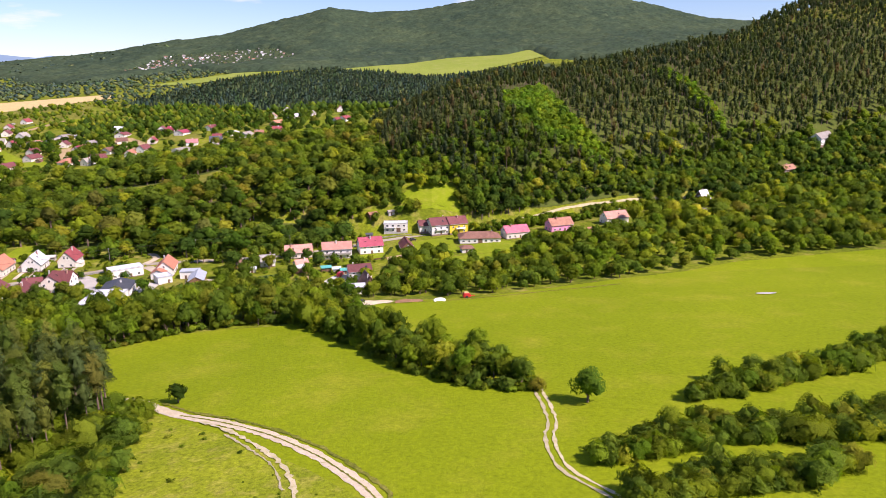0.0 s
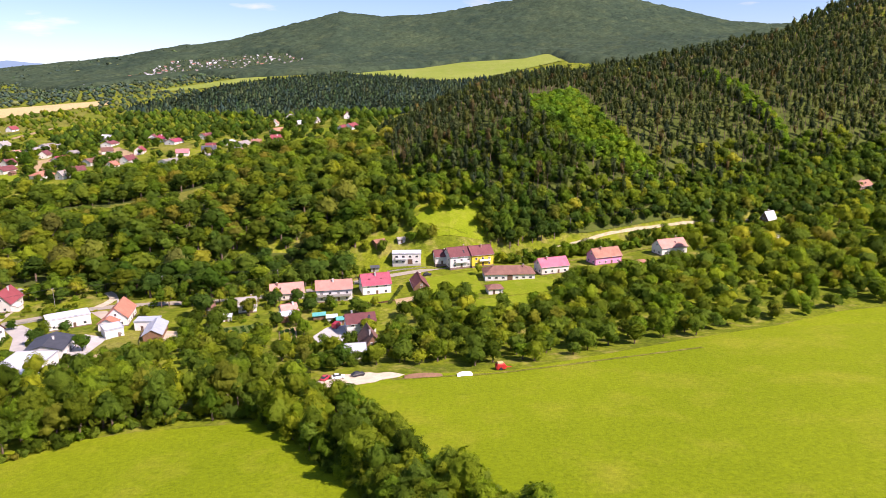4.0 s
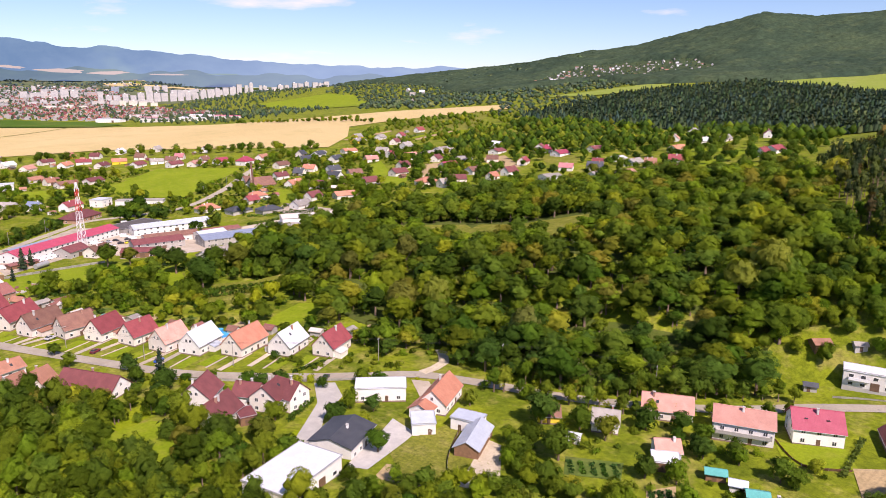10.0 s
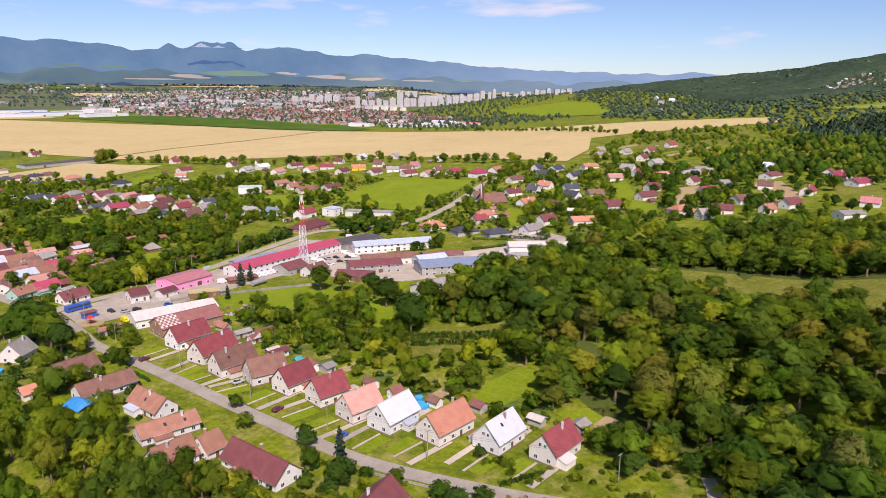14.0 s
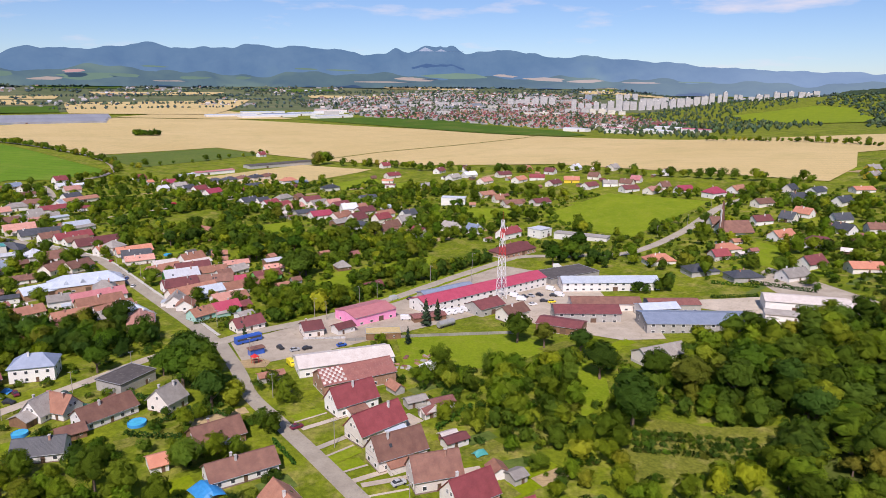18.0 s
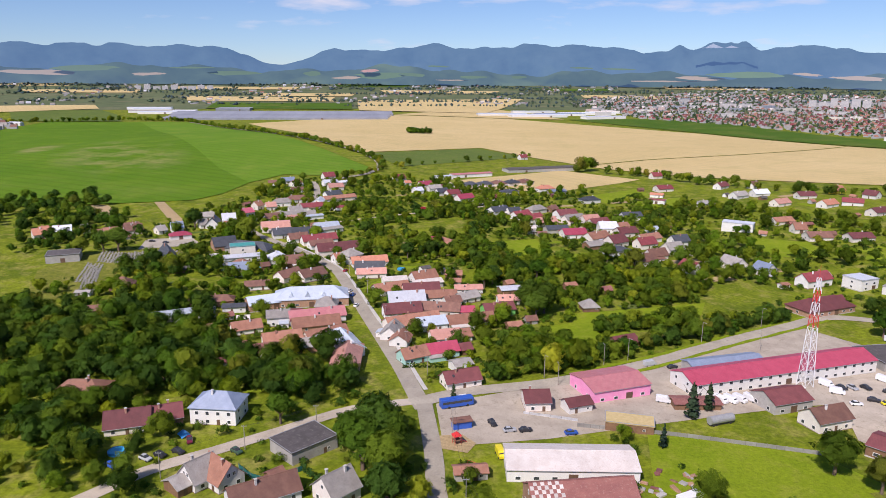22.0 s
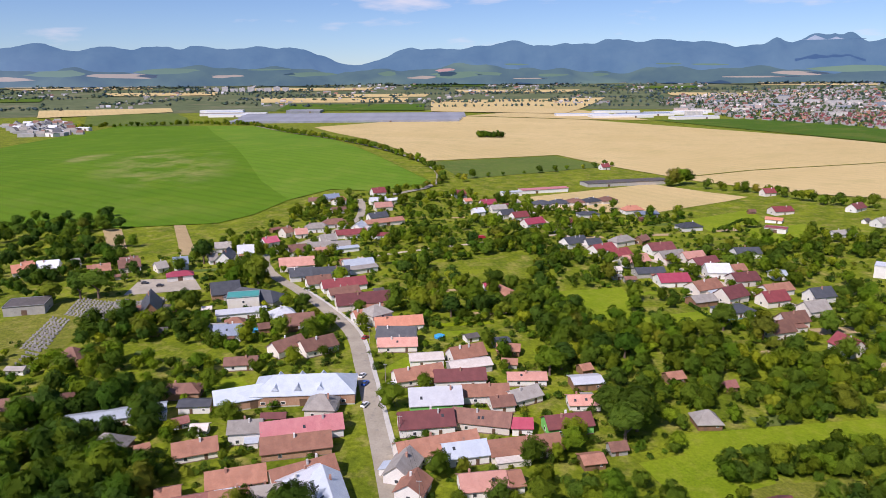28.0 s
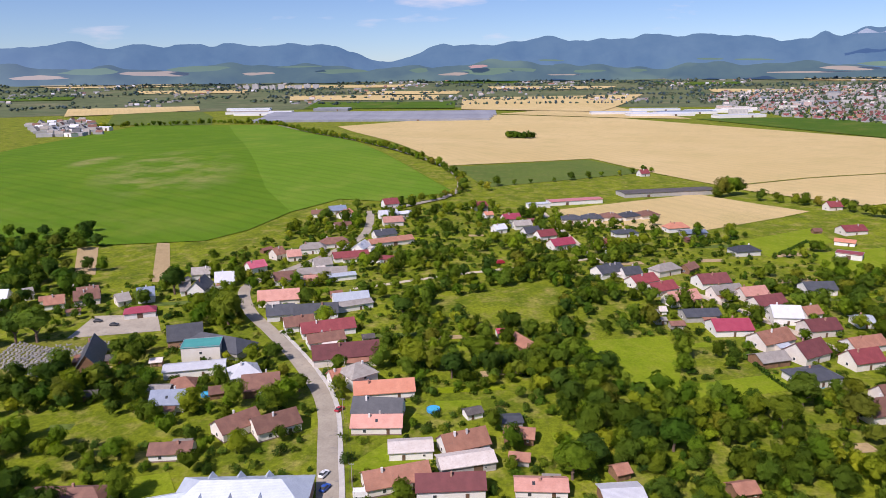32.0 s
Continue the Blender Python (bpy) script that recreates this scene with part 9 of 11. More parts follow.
def crown_shape(kind):
    if kind == "broad":
        r = 3.6
        blobs = [(0, 0, 6.2, 2.9, 3.2)] + [(2.1 * math.cos(a) * RNG.uniform(0.7, 1.15), 2.1 * math.sin(a) * RNG.uniform(0.7, 1.15), RNG.uniform(4.2, 7.6), RNG.uniform(1.5, 2.3), RNG.uniform(1.4, 2.2)) for a in np.linspace(0, 5.4, 6)]
        return blobs, 300, 0.85
    if kind == "wood":
        blobs = [(0, 0, 6.4, 2.6, 3.4)]
        for k in range(9):
            a, z = k * 2.4 + RNG.uniform(-0.4, 0.4), RNG.uniform(2.2, 8.6)
            d = (2.4 if z < 6.5 else 1.5) * RNG.uniform(0.8, 1.15)
            blobs.append((d * math.cos(a), d * math.sin(a), z, RNG.uniform(1.1, 1.8), RNG.uniform(1.0, 1.7)))
        return blobs, 112, 0.88
    if kind == "fruit":
        blobs = [(0, 0, 2.6, 1.6, 2.0)] + [(1.2 * math.cos(a), 1.2 * math.sin(a), RNG.uniform(1.3, 3.7), RNG.uniform(0.9, 1.35), RNG.uniform(0.9, 1.3)) for a in np.linspace(0, 5.2, 6)]
        return blobs, 170, 0.56
    if kind == "bush":
        blobs = [(0, 0, 2.9, 1.7, 2.0)] + [(1.2 * math.cos(a), 1.2 * math.sin(a), RNG.uniform(1.4, 3.9), RNG.uniform(0.9, 1.4), RNG.uniform(0.8, 1.2)) for a in np.linspace(0, 5.0, 5)]
        return blobs, 62, 0.85
    if kind == "shrub":
        blobs = [(RNG.uniform(-1, 1), RNG.uniform(-1, 1), RNG.uniform(0.8, 1.7), RNG.uniform(0.9, 1.5), RNG.uniform(0.8, 1.4)) for _ in range(4)]
        return blobs, 60, 0.72
    if kind == "low":
        blobs = [(RNG.uniform(-0.8, 0.8), RNG.uniform(-0.8, 0.8), RNG.uniform(0.4, 1.2), RNG.uniform(0.8, 1.3), RNG.uniform(0.6, 1.0)) for _ in range(3)]
        return blobs, 20, 0.9
    if kind == "pine":
        blobs = [(RNG.uniform(-0.4, 0.4), RNG.uniform(-0.4, 0.4), z, r, 1.7) for z, r in ((9.2, 1.9), (11.2, 2.2), (13.2, 2.2), (15.2, 2.0), (16.6, 1.5))]
        return blobs, 50, 1.2
    if kind == "dot":
        return [(0, 0, 3.2, 3.0, 3.4)], 3, 1.5
    if kind == "spire":
        return [(0, 0, 9.8, 3.1, 5.2)], 6, 1.8
    if kind == "thin":
        return [(0, 0, 11.0, 2.5, 2.6), (0.4, 0.3, 13.8, 2.5, 2.3), (0.5, -0.2, 15.8, 2.0, 1.6)], 26, 1.35
    if kind == "cone":
        blobs = [(0, 0, 5.0, 2.4, 4.0)]
        return blobs, 3, 1.6
    blobs = [(0, 0, z, r, 1.3) for z, r in ((1.8, 2.4), (4.2, 2.1), (6.6, 1.7), (9.0, 1.25), (11.2, 0.8), (12.8, 0.4))]
    return blobs, 170, 0.6


def trunk_arrays(high, r, n=5):
    verts = [(k * math.cos(2 * math.pi * i / n), k * math.sin(2 * math.pi * i / n), z) for z, k in ((-0.5, r * 1.35), (high * 0.5, r), (high, r * 0.5)) for i in range(n)]
    faces = [(j * n + i, j * n + (i + 1) % n, (j + 1) * n + (i + 1) % n, (j + 1) * n + i) for j in range(2) for i in range(n)]
    return np.array(verts), np.array(faces)


TRUNKS = {"broad": (5.0, 0.30), "wood": (6.5, 0.28), "fruit": (2.6, 0.14), "bush": (2.4, 0.14), "shrub": (0.8, 0.08), "low": (0.6, 0.06), "cone": (3, 0.2), "dot": (2, 0.2), "thin": (15.0, 0.22), "spire": (6.0, 0.22), "pine": (15.0, 0.22), "spruce": (11.0, 0.18)}
SHAPES = {}
for kind, many in (("broad", 5), ("wood", 5), ("fruit", 5), ("bush", 6), ("shrub", 4), ("low", 6), ("cone", 4), ("thin", 4), ("spire", 5), ("dot", 5), ("pine", 5), ("spruce", 2)):
    SHAPES[kind] = []
    for _ in range(many):
        blobs, count, size = crown_shape(kind)
        lv, lf, ln = clump_cloud(blobs, count, size)
        if kind == "cone":
            rings = [(0.5, 2.6), (6.0, 2.3), (10.2, 0.8)]
            cv = np.array([(r * RNG.uniform(0.8, 1.2) * math.cos(1.2566 * i + z), r * RNG.uniform(0.8, 1.2) * math.sin(1.2566 * i + z), z) for z, r in rings for i in range(5)])
            cf = np.array([(a * 5 + i, a * 5 + (i + 1) % 5, a * 5 + 5 + (i + 1) % 5, a * 5 + 5 + i) for a in range(2) for i in range(5)])
            cn = cv * (1, 1, 0) / np.maximum(np.linalg.norm(cv[:, :2], axis=1, keepdims=True), 0.1) + (0, 0, 0.45)
            cn /= np.linalg.norm(cn, axis=1, keepdims=True)
        elif kind in ("pine", "thin"):
            cv, cf, cn = core([(0, 0, 12.8, 1.85, 4.2)], 0.93, 2)
        elif kind in ("broad", "wood"):
            cv, cf, cn = core(sorted(blobs, key=lambda q: -q[3] * q[4] - q[2])[:5], 0.95, 2)
        elif kind in ("fruit", "bush"):
            cv, cf, cn = core(blobs[:3], 0.93, 2)
        else:
            cv, cf, cn = core(blobs, 0.8) if kind not in ("dot", "spire") else core(blobs, 0.95, 2)
        if kind != "low":
            lv, lf, ln = np.concatenate([lv, cv]), np.concatenate([lf, cf + len(lv)]), np.concatenate([ln, cn])
        SHAPES[kind].append((lv, lf, ln, np.arange(len(lf)) >= count))


def inside(px, py, outline):
    hit = np.zeros(len(px), bool)
    n = len(outline)
    for i in range(n):
        (x1, y1), (x2, y2) = outline[i], outline[(i + 1) % n]
        hit ^= ((y1 > py) != (y2 > py)) & (px < (x2 - x1) * (py - y1) / (y2 - y1 + 1e-12) + x1)
    return hit


def free(px, py, gap=1.5):
    """Which places lie clear of houses and roads."""
    ok = np.ones(len(px), bool)
    for hx, hy, r, c, s, hl, hw in HOUSES:
        u, v = (px - hx) * c + (py - hy) * s, -(px - hx) * s + (py - hy) * c
        ok &= ~((np.abs(u) < hl + gap) & (np.abs(v) < hw + gap))
    for rx, ry, w in ROADS:
        ok &= (px - rx) ** 2 + (py - ry) ** 2 > (w + gap * 0.6) ** 2
    for cx, cy, r in CLEAR:
        ok &= (px - cx) ** 2 + (py - cy) ** 2 > (r + gap) ** 2
    return ok


def patchy(px, py, size=26.0):
    """0 to 1, in patches."""
    a, b = px / size, py / size
    f = np.sin(a + 1.7 * np.sin(b * 0.7)) + np.sin(b * 1.1 + 1.3 * np.sin(a * 0.9 + 2)) + 0.7 * np.sin(2.3 * a + 1.9 * b)
    return np.clip(0.5 + 0.45 * f, 0, 1)


OPEN = [[(-101, 290), (-95, 296), (-84, 289), (-78, 271), (-84, 266)], [(-112, 322), (-119, 350), (-113, 349), (-105, 323)], [(-20, 416), (12, 429), (16, 393), (-10, 384)], [(11, 382), (47, 390), (46, 371), (11, 364)], [(23, 407), (32, 412), (48, 414), (45, 391), (23, 386)],
        [(-21, 472), (13, 476), (18, 459), (-18, 456)], [(-140, 330), (-131, 356), (-115, 337), (-121, 313)], [(-97, 355), (-79, 356), (-78, 340), (-93, 337)], [(-693, 329), (-706, 374), (-677, 376), (-648, 369), (-647, 358), (-674, 342)], [(-652, 369), (-670, 413), (-655, 413), (-637, 372)], [(-745, 264), (-787, 319), (-766, 333), (-711, 320), (-712, 272)],
        [(-897, 453), (-950, 521), (-902, 518), (-856, 462)], [(-870, 491), (-885, 543), (-830, 522), (-824, 485)], [(-582, 260), (-598, 269), (-591, 285), (-579, 274)], [(-600, 128), (-606, 165), (-595, 198), (-586, 191), (-585, 141)],
        [(-565, 190), (-573, 208), (-561, 217), (-557, 197)], [(-587, 443), (-592, 494), (-559, 484), (-532, 446), (-532, 414)], [(-520, 351), (-536, 388), (-512, 388), (-490, 362)], [(-719, 521), (-654, 525), (-645, 554), (-685, 562)],
        [(-478, 638), (-457, 637), (-427, 597), (-447, 595)], [(-412, 712), (-386, 711), (-371, 679), (-387, 671)], [(-312, 829), (-274, 835), (-258, 793), (-285, 786)], [(-468, 752), (-472, 785), (-414, 722), (-419, 705)],
        [(-412, 768), (-398, 787), (-365, 740), (-372, 712)], [(-366, 810), (-347, 826), (-302, 767), (-311, 738)],
        [(-539, 366), (-557, 440), (-536, 430), (-525, 397), (-517, 366)], [(-510, 376), (-516, 418), (-506, 416), (-500, 376)],
        [(-361, 422), (-347, 426), (-327, 414), (-317, 396), (-338, 408)],
        [(-213, 293), (-210, 305), (-199, 308), (-184, 299), (-184, 286), (-192, 280)], [(-296, 392), (-308, 418), (-286, 446), (-276, 438), (-278, 408), (-280, 389)], [(-241, 381), (-249, 397), (-252, 417), (-244, 421), (-234, 407), (-232, 384)],
        [(-218, 402), (-215, 417), (-204, 410), (-198, 392), (-204, 389)]]
OPEN_LOOK = ("lawn", "track", "lawn", "lawn", "lawn", "lawn", "rough", "ground", "lawn", "lawn", "ground", "lawn", "lawn", "lawn", "ground", "lawn", "ground", "lawn", "lawn", "lawn", "lawn", "rough", "lawn", "soil", "soil", "lawn", "rough", "lawn", "lawn", "rough", "lawn", "ground")
for o, k in zip(OPEN, OPEN_LOOK):
    if k != "ground":
        drape("garden_meadow", o, M[k], 0.16, 12, "bare dug plot among the gardens" if k in ("soil", "track") else "open mown grass among the gardens", "plot" if k in ("soil", "track") else "meadow")


def spread(outline, spacing, gap=1.5, keep=1.0, patch=0.0):
    """Places on a jittered grid in an outline."""
    o = np.array(outline)
    xs, ys = np.arange(o[:, 0].min(), o[:, 0].max(), spacing), np.arange(o[:, 1].min(), o[:, 1].max(), spacing)
    px, py = np.meshgrid(xs, ys)
    px = (px + RNG.uniform(-0.45, 0.45, px.shape) * spacing).ravel()
    py = (py + RNG.uniform(-0.45, 0.45, py.shape) * spacing).ravel()
    ok = inside(px, py, outline) & (RNG.random(len(px)) < keep * (1 - patch + 1.6 * patch * patchy(px, py)))
    px, py = px[ok], py[ok]
    if gap is not None:
        ok = free(px, py, gap)
        for o in OPEN:
            ok &= ~inside(px, py, o)
        px, py = px[ok], py[ok]
    return px, py


def skins(mat):
    """Leaves and inner mass."""
    for k in LEAVES:
        if M[k] == mat:
            return [mat, M[k + "_core"]]
    return [mat, mat]


def woods(name, px, py, kind, mat, lo, hi, label, trunk=True, category="trees", flat=1.0):
    """Many trees as one stand."""
    lvs, lfs, tvs, tfs, tints, nvs, slots = [], [], [], [], [], [], []
    lo_v = lo_t = 0
    pz = height(px, py)
    trunk = trunk and kind != "bush"
    tv, tf = trunk_arrays(*TRUNKS[kind], 3)
    for x, y, z in zip(px, py, pz):
        v, f, n, inner = SHAPES[kind][RNG.integers(len(SHAPES[kind]))]
        slots.append(inner)
        a, k = RNG.uniform(0, 6.28), lo + (hi - lo) * RNG.random() ** 1.5
        kz = k * flat * RNG.uniform(0.85, 1.2)
        c, s = math.cos(a) * k, math.sin(a) * k
        w = np.stack([v[:, 0] * c - v[:, 1] * s + x, v[:, 0] * s + v[:, 1] * c + y, v[:, 2] * kz + z], 1)
        lvs.append(w)
        nvs.append(np.stack([(n[:, 0] * c - n[:, 1] * s) / k, (n[:, 0] * s + n[:, 1] * c) / k, n[:, 2]], 1))
        lfs.append(f + lo_v)
        lo_v += len(v)
        tints.append(np.full(len(v), RNG.random()))
        if trunk:
            tvs.append(tv * (k, k, kz) + (x, y, z))
            tfs.append(tf + lo_t)
            lo_t += len(tv)
    if not lvs:
        return None
    ob = arrays_ob(name, np.concatenate(lvs), np.concatenate(lfs), skins(mat), slot=np.concatenate(slots), tint=np.concatenate(tints), normals=np.concatenate(nvs))
    tagged(ob, label, category, kind="stuff")
    if trunk:
        t = arrays_ob("trunks", np.concatenate(tvs), np.concatenate(tfs), [M["bark"]], parent=ob)
        t["kind"] = "stuff"
    return ob


MODELS = {}


def tree_model(kind, i, mat):
    key = (kind, i, mat.name)
    if key not in MODELS:
        v, f, n, inner = SHAPES[kind][i]
        crown = arrays_ob("crown", v, f, skins(mat), slot=inner, normals=n)
        tv, tf = trunk_arrays(*TRUNKS[kind])
        limbs = [(tv, tf)]
        high, r = TRUNKS[kind]
        for k in range(4):
            a = k * 1.6 + i
            lv, lf = trunk_arrays(high * 0.55, r * 0.45)
            m = np.array(Matrix.Rotation(a, 3, "Z") @ Matrix.Rotation(0.8, 3, "Y"))
            limbs.append((lv @ m.T + (0, 0, high * (0.45 + 0.1 * k)), lf))
        off, vs, fs = 0, [], []
        for lv, lf in limbs:
            vs.append(lv)
            fs.append(lf + off)
            off += len(lv)
        trunk = arrays_ob("trunk", np.concatenate(vs), np.concatenate(fs), [M["bark"]])
        MODELS[key] = (crown.data, trunk.data)
        bpy.data.objects.remove(crown)
        bpy.data.objects.remove(trunk)
    return MODELS[key]


def tree(name, x, y, kind, mat, k, label, category="tree", group="", kz=None):
    crown, trunk = tree_model(kind, int(RNG.integers(len(SHAPES[kind]))), mat)
    ob = new(name)
    ob.empty_display_size = 0.5
    ob.matrix_basis = Matrix.Translation((x, y, ground_z(x, y))) @ Matrix.Rotation(RNG.uniform(0, 6.28), 4, "Z") @ Matrix.Diagonal((k, k, kz or k * RNG.uniform(0.9, 1.15), 1))
    tagged(ob, label, category, group)
    for nm, me in (("trunk", trunk), ("crown", crown)):
        new(nm, me).parent = ob
    return ob


# the mixed wood behind the row of houses
WOOD = [(-352, 452), (-318, 470), (-285, 448), (-262, 420), (-240, 406), (-212, 396), (-180, 386), (-167, 400), (-150, 389), (-110, 392), (-88, 398), (-70, 410), (-52, 422), (-50, 462), (-42, 490), (-36, 530), (-46, 580), (-40, 640),
        (-80, 700), (-150, 690), (-235, 690), (-270, 668), (-338, 580), (-345, 500)]
GLADE = [(-312, 540), (-275, 564), (-245, 578), (-212, 580), (-180, 593), (-160, 594), (-164, 560), (-162, 530), (-197, 530), (-217, 518), (-237, 530), (-270, 536)]
GAP = [(-178, 526), (-134, 498), (-142, 478)]
px, py = spread(WOOD, 7.2, 1.5)
ok = ~inside(px, py, GLADE) & ~inside(px, py, GAP)
px, py = px[ok], py[ok]
# dim and sunlit parts of one wood, told apart by leaf colour
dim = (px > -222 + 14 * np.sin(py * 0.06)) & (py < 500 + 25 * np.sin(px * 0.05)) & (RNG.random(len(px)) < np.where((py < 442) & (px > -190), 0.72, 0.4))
woods("deciduous_wood", px[dim], py[dim], "wood", M["leaf"], 0.9, 2.1, "dense deciduous wood, darker leaf colour for the dim part", category="wood", flat=0.68)
woods("deciduous_wood", px[~dim], py[~dim], "wood", M["wood_leaf"], 0.9, 2.1, "deciduous wood, paler leaf colour for the sunlit part", category="wood", flat=0.68)
# conifers on the hill
HILL = [(-38, 560), (-28, 520), (0, 490), (20, 478), (42, 470), (60, 478), (128, 508), (215, 548), (260, 572), (380, 640), (620, 760), (800, 1000), (600, 1100), (380, 960), (180, 860), (60, 800), (-20, 740), (-60, 680)]
YOUNG = [(62, 665), (108, 690), (118, 590), (135, 545), (138, 518), (104, 535), (68, 556)]
YOUNG2 = [(232, 760), (250, 755), (256, 600), (246, 585), (238, 640)]
px, py = spread(HILL, 7.0, 1.0)
front = py - 440 - 0.40 * np.clip(px, 0, 900) < 430
px, py = px[front], py[front]
yo = inside(px, py, YOUNG) | inside(px, py, YOUNG2)
low = (py < 500 + 0.40 * np.clip(px, 0, 900)) & ~yo & (RNG.random(len(px)) < 0.55)
back = py - 440 - 0.40 * np.clip(px, 0, 900) > 170
for some, kind in ((~back, "pine"), (back, "thin")):
    woods("pine_forest", px[~yo & ~low & some], py[~yo & ~low & some], kind, M["pine_leaf"], 0.62, 1.0, "tall dark pine forest on a steep hill", category="forest")
woods("forest_edge", px[low], py[low], "wood", M["wood_leaf"], 0.9, 1.6, "leafy trees at the foot of the pines", category="trees", flat=0.8)
px, py = spread(YOUNG, 4.0, None)
qx, qy = spread(YOUNG2, 4.0, None)
woods("young_wood", np.concatenate([px, qx]), np.concatenate([py, qy]), "bush", M["young_leaf"], 1.0, 1.7, "bright green young broadleaf growth", category="wood")
# hedges and trees of the meadow
HEDGE = [(-250, 222), (-170, 205), (-112, 228), (-84, 246), (-58, 250), (-36, 226), (-8, 182), (14, 161), (25, 161), (20, 172), (4, 196), (-16, 227), (-23, 246), (-46, 266), (-58, 288), (-100, 292), (-160, 276), (-240, 272)]
px, py = spread(HEDGE, 6.2, 0.5)
woods("field_hedge", px, py, "wood", M["fruit_leaf"], 0.75, 1.2, "thick leafy hedge of trees between the meadows", category="hedge")
px, py = spread([(-58, 252), (-36, 227), (-8, 183), (14, 162), (24, 162), (19, 172), (3, 196), (-17, 227), (-24, 246), (-46, 264)], 4.2, 0.5, 0.9)
woods("field_hedge", px, py, "bush", M["fruit_leaf"], 0.9, 1.5, "leafy bushes filling the hedge", category="hedge")
SOUTHWOOD = [(-360, 190), (-300, 120), (-180, 130), (-120, 225), (-165, 270), (-230, 300), (-262, 284), (-300, 282), (-330, 262)]
px, py = spread(SOUTHWOOD, 7.4, 1.5)
woods("south_wood", px, py, "wood", M["fruit_leaf"], 0.75, 1.4, "leafy wood below the village gardens", category="wood")
PINES = [(-190, 60), (-82, 90), (-76, 150), (-84, 168), (-98, 196), (-165, 205), (-200, 140)]
px, py = spread(PINES, 5.5, None)
woods("pine_copse", px, py, "pine", M["scots_leaf"], 0.8, 1.1, "tall pines with bare lower trunks", category="trees")
px, py = spread([(-110, 92), (-70, 92), (-62, 130), (-72, 152), (-100, 160)], 4.5, None, 0.8)
woods("copse_shrubs", px, py, "shrub", M["fruit_leaf"], 1.2, 2.2, "bushy undergrowth at the pine edge", category="bushes")
STRIPS = [[(29, 112), (54, 122), (84, 121), (130, 128), (130, 138), (84, 133), (55, 133), (33, 122)], [(60, 148), (66, 157), (102, 174), (140, 196), (142, 186), (106, 164), (70, 148)],
          [(32, 96), (52, 101), (75, 108), (76, 114), (50, 108), (32, 104)], [(90, 128), (140, 150), (142, 140), (92, 118)]]
for st in STRIPS:
    px, py = spread(st, 2.6, None)
    woods("meadow_hedge", px, py, "shrub", M["fruit_leaf"], 1.0, 1.9, "bushy hedge strip across the meadow", category="hedge")
tree("lone_tree", 36, 149, "bush", M["leaf"], 1.72, "single round dark green tree on the meadow", kz=1.75)
tree("tree", -64, 162, "bush", M["leaf"], 1.05, "small round tree beside the farm track")
tree("tree", 84, 158, "fruit", M["fruit_leaf"], 1.3, "small spreading tree on the meadow edge")
# taller trees inside the hedge, and the clipped row above the sandy yard
px, py = spread([(-114, 238), (-84, 252), (-60, 257), (-60, 270), (-112, 266)], 6.0, 0.5)
woods("field_hedge", px, py, "wood", M["fruit_leaf"], 1.1, 1.5, "tall leafy trees inside the hedge", category="hedge")
px, py = spread([(-53, 288), (-31, 296), (-28, 303), (-30, 311), (-53, 302)], 3.8, 1.5, 0.9)
woods("roadside_hedge", px, py, "bush", M["leaf"], 0.8, 1.2, "dense dark row of bushy trees above the sandy yard", category="hedge")
# orchards of the start
ORCHARD = [(-26, 294), (16, 292), (90, 326), (160, 356), (250, 372), (300, 420), (260, 470), (150, 440), (60, 404), (35, 384), (0, 384), (-24, 380), (-30, 330)]
px, py = spread(ORCHARD, 6.4, 2.5, 0.95, 0.35)
first = np.arange(len(px)) < 100
for x, y in zip(px[first], py[first]):
    tree("fruit_tree", x, y, "fruit", M["fruit_leaf"], RNG.uniform(1.0, 1.7), "leafy green orchard tree on mown grass", "tree", "orchard trees")
woods("orchard", px[~first], py[~first], "bush", M["fruit_leaf"], 1.1, 1.9, "rows of leafy orchard trees", category="orchard")
px, py = spread([(95, 400), (150, 380), (260, 385), (420, 420), (420, 560), (300, 540), (210, 500), (150, 470)], 9.0, 2.5, 0.85)
woods("valley_trees", px, py, "bush", M["wood_leaf"], 1.3, 2.4, "leafy trees along the upper valley", category="trees")
px, py = spread([(-48, 448), (-24, 452), (20, 458), (18, 482), (-8, 486), (-30, 500), (-44, 540)], 6.4, 2.5, 0.7, 0.6)
qx, qy = spread([(-50, 464), (-36, 455), (15, 466), (15, 499), (-15, 527), (-45, 537), (-56, 504)], 6.6, 2.5, 0.6)
px, py = np.concatenate([px, qx]), np.concatenate([py, qy])
woods("hillside_orchard", px, py, "bush", M["fruit_leaf"], 1.2, 2.0, "scattered trees on the hillside clearing", category="orchard")
px, py = spread([(20, 462), (60, 472), (128, 500), (215, 540), (300, 580), (420, 640), (420, 660), (300, 604), (215, 566), (128, 524), (60, 496), (40, 486)], 5.2, 1.5, 0.95)
woods("slope_scrub", px, py, "bush", M["leaf"], 1.0, 1.9, "scrub and young trees below the pines", category="bushes")
px, py = spread([(24, 448), (80, 466), (150, 498), (230, 524), (236, 512), (160, 486), (90, 458), (40, 440)], 4.4, 1.5, 0.9)
woods("road_scrub", px, py, "shrub", M["fruit_leaf"], 0.9, 1.7, "low bushes beside the upper road", category="bushes")
px, py = spread([(155, 500), (230, 526), (310, 562), (390, 598), (470, 632), (470, 668), (400, 640), (300, 596), (215, 552), (128, 514)], 4.8, 1.5)
woods("slope_scrub", px, py, "bush", M["leaf"], 1.0, 2.0, "leafy trees between the road and the pines", category="trees")
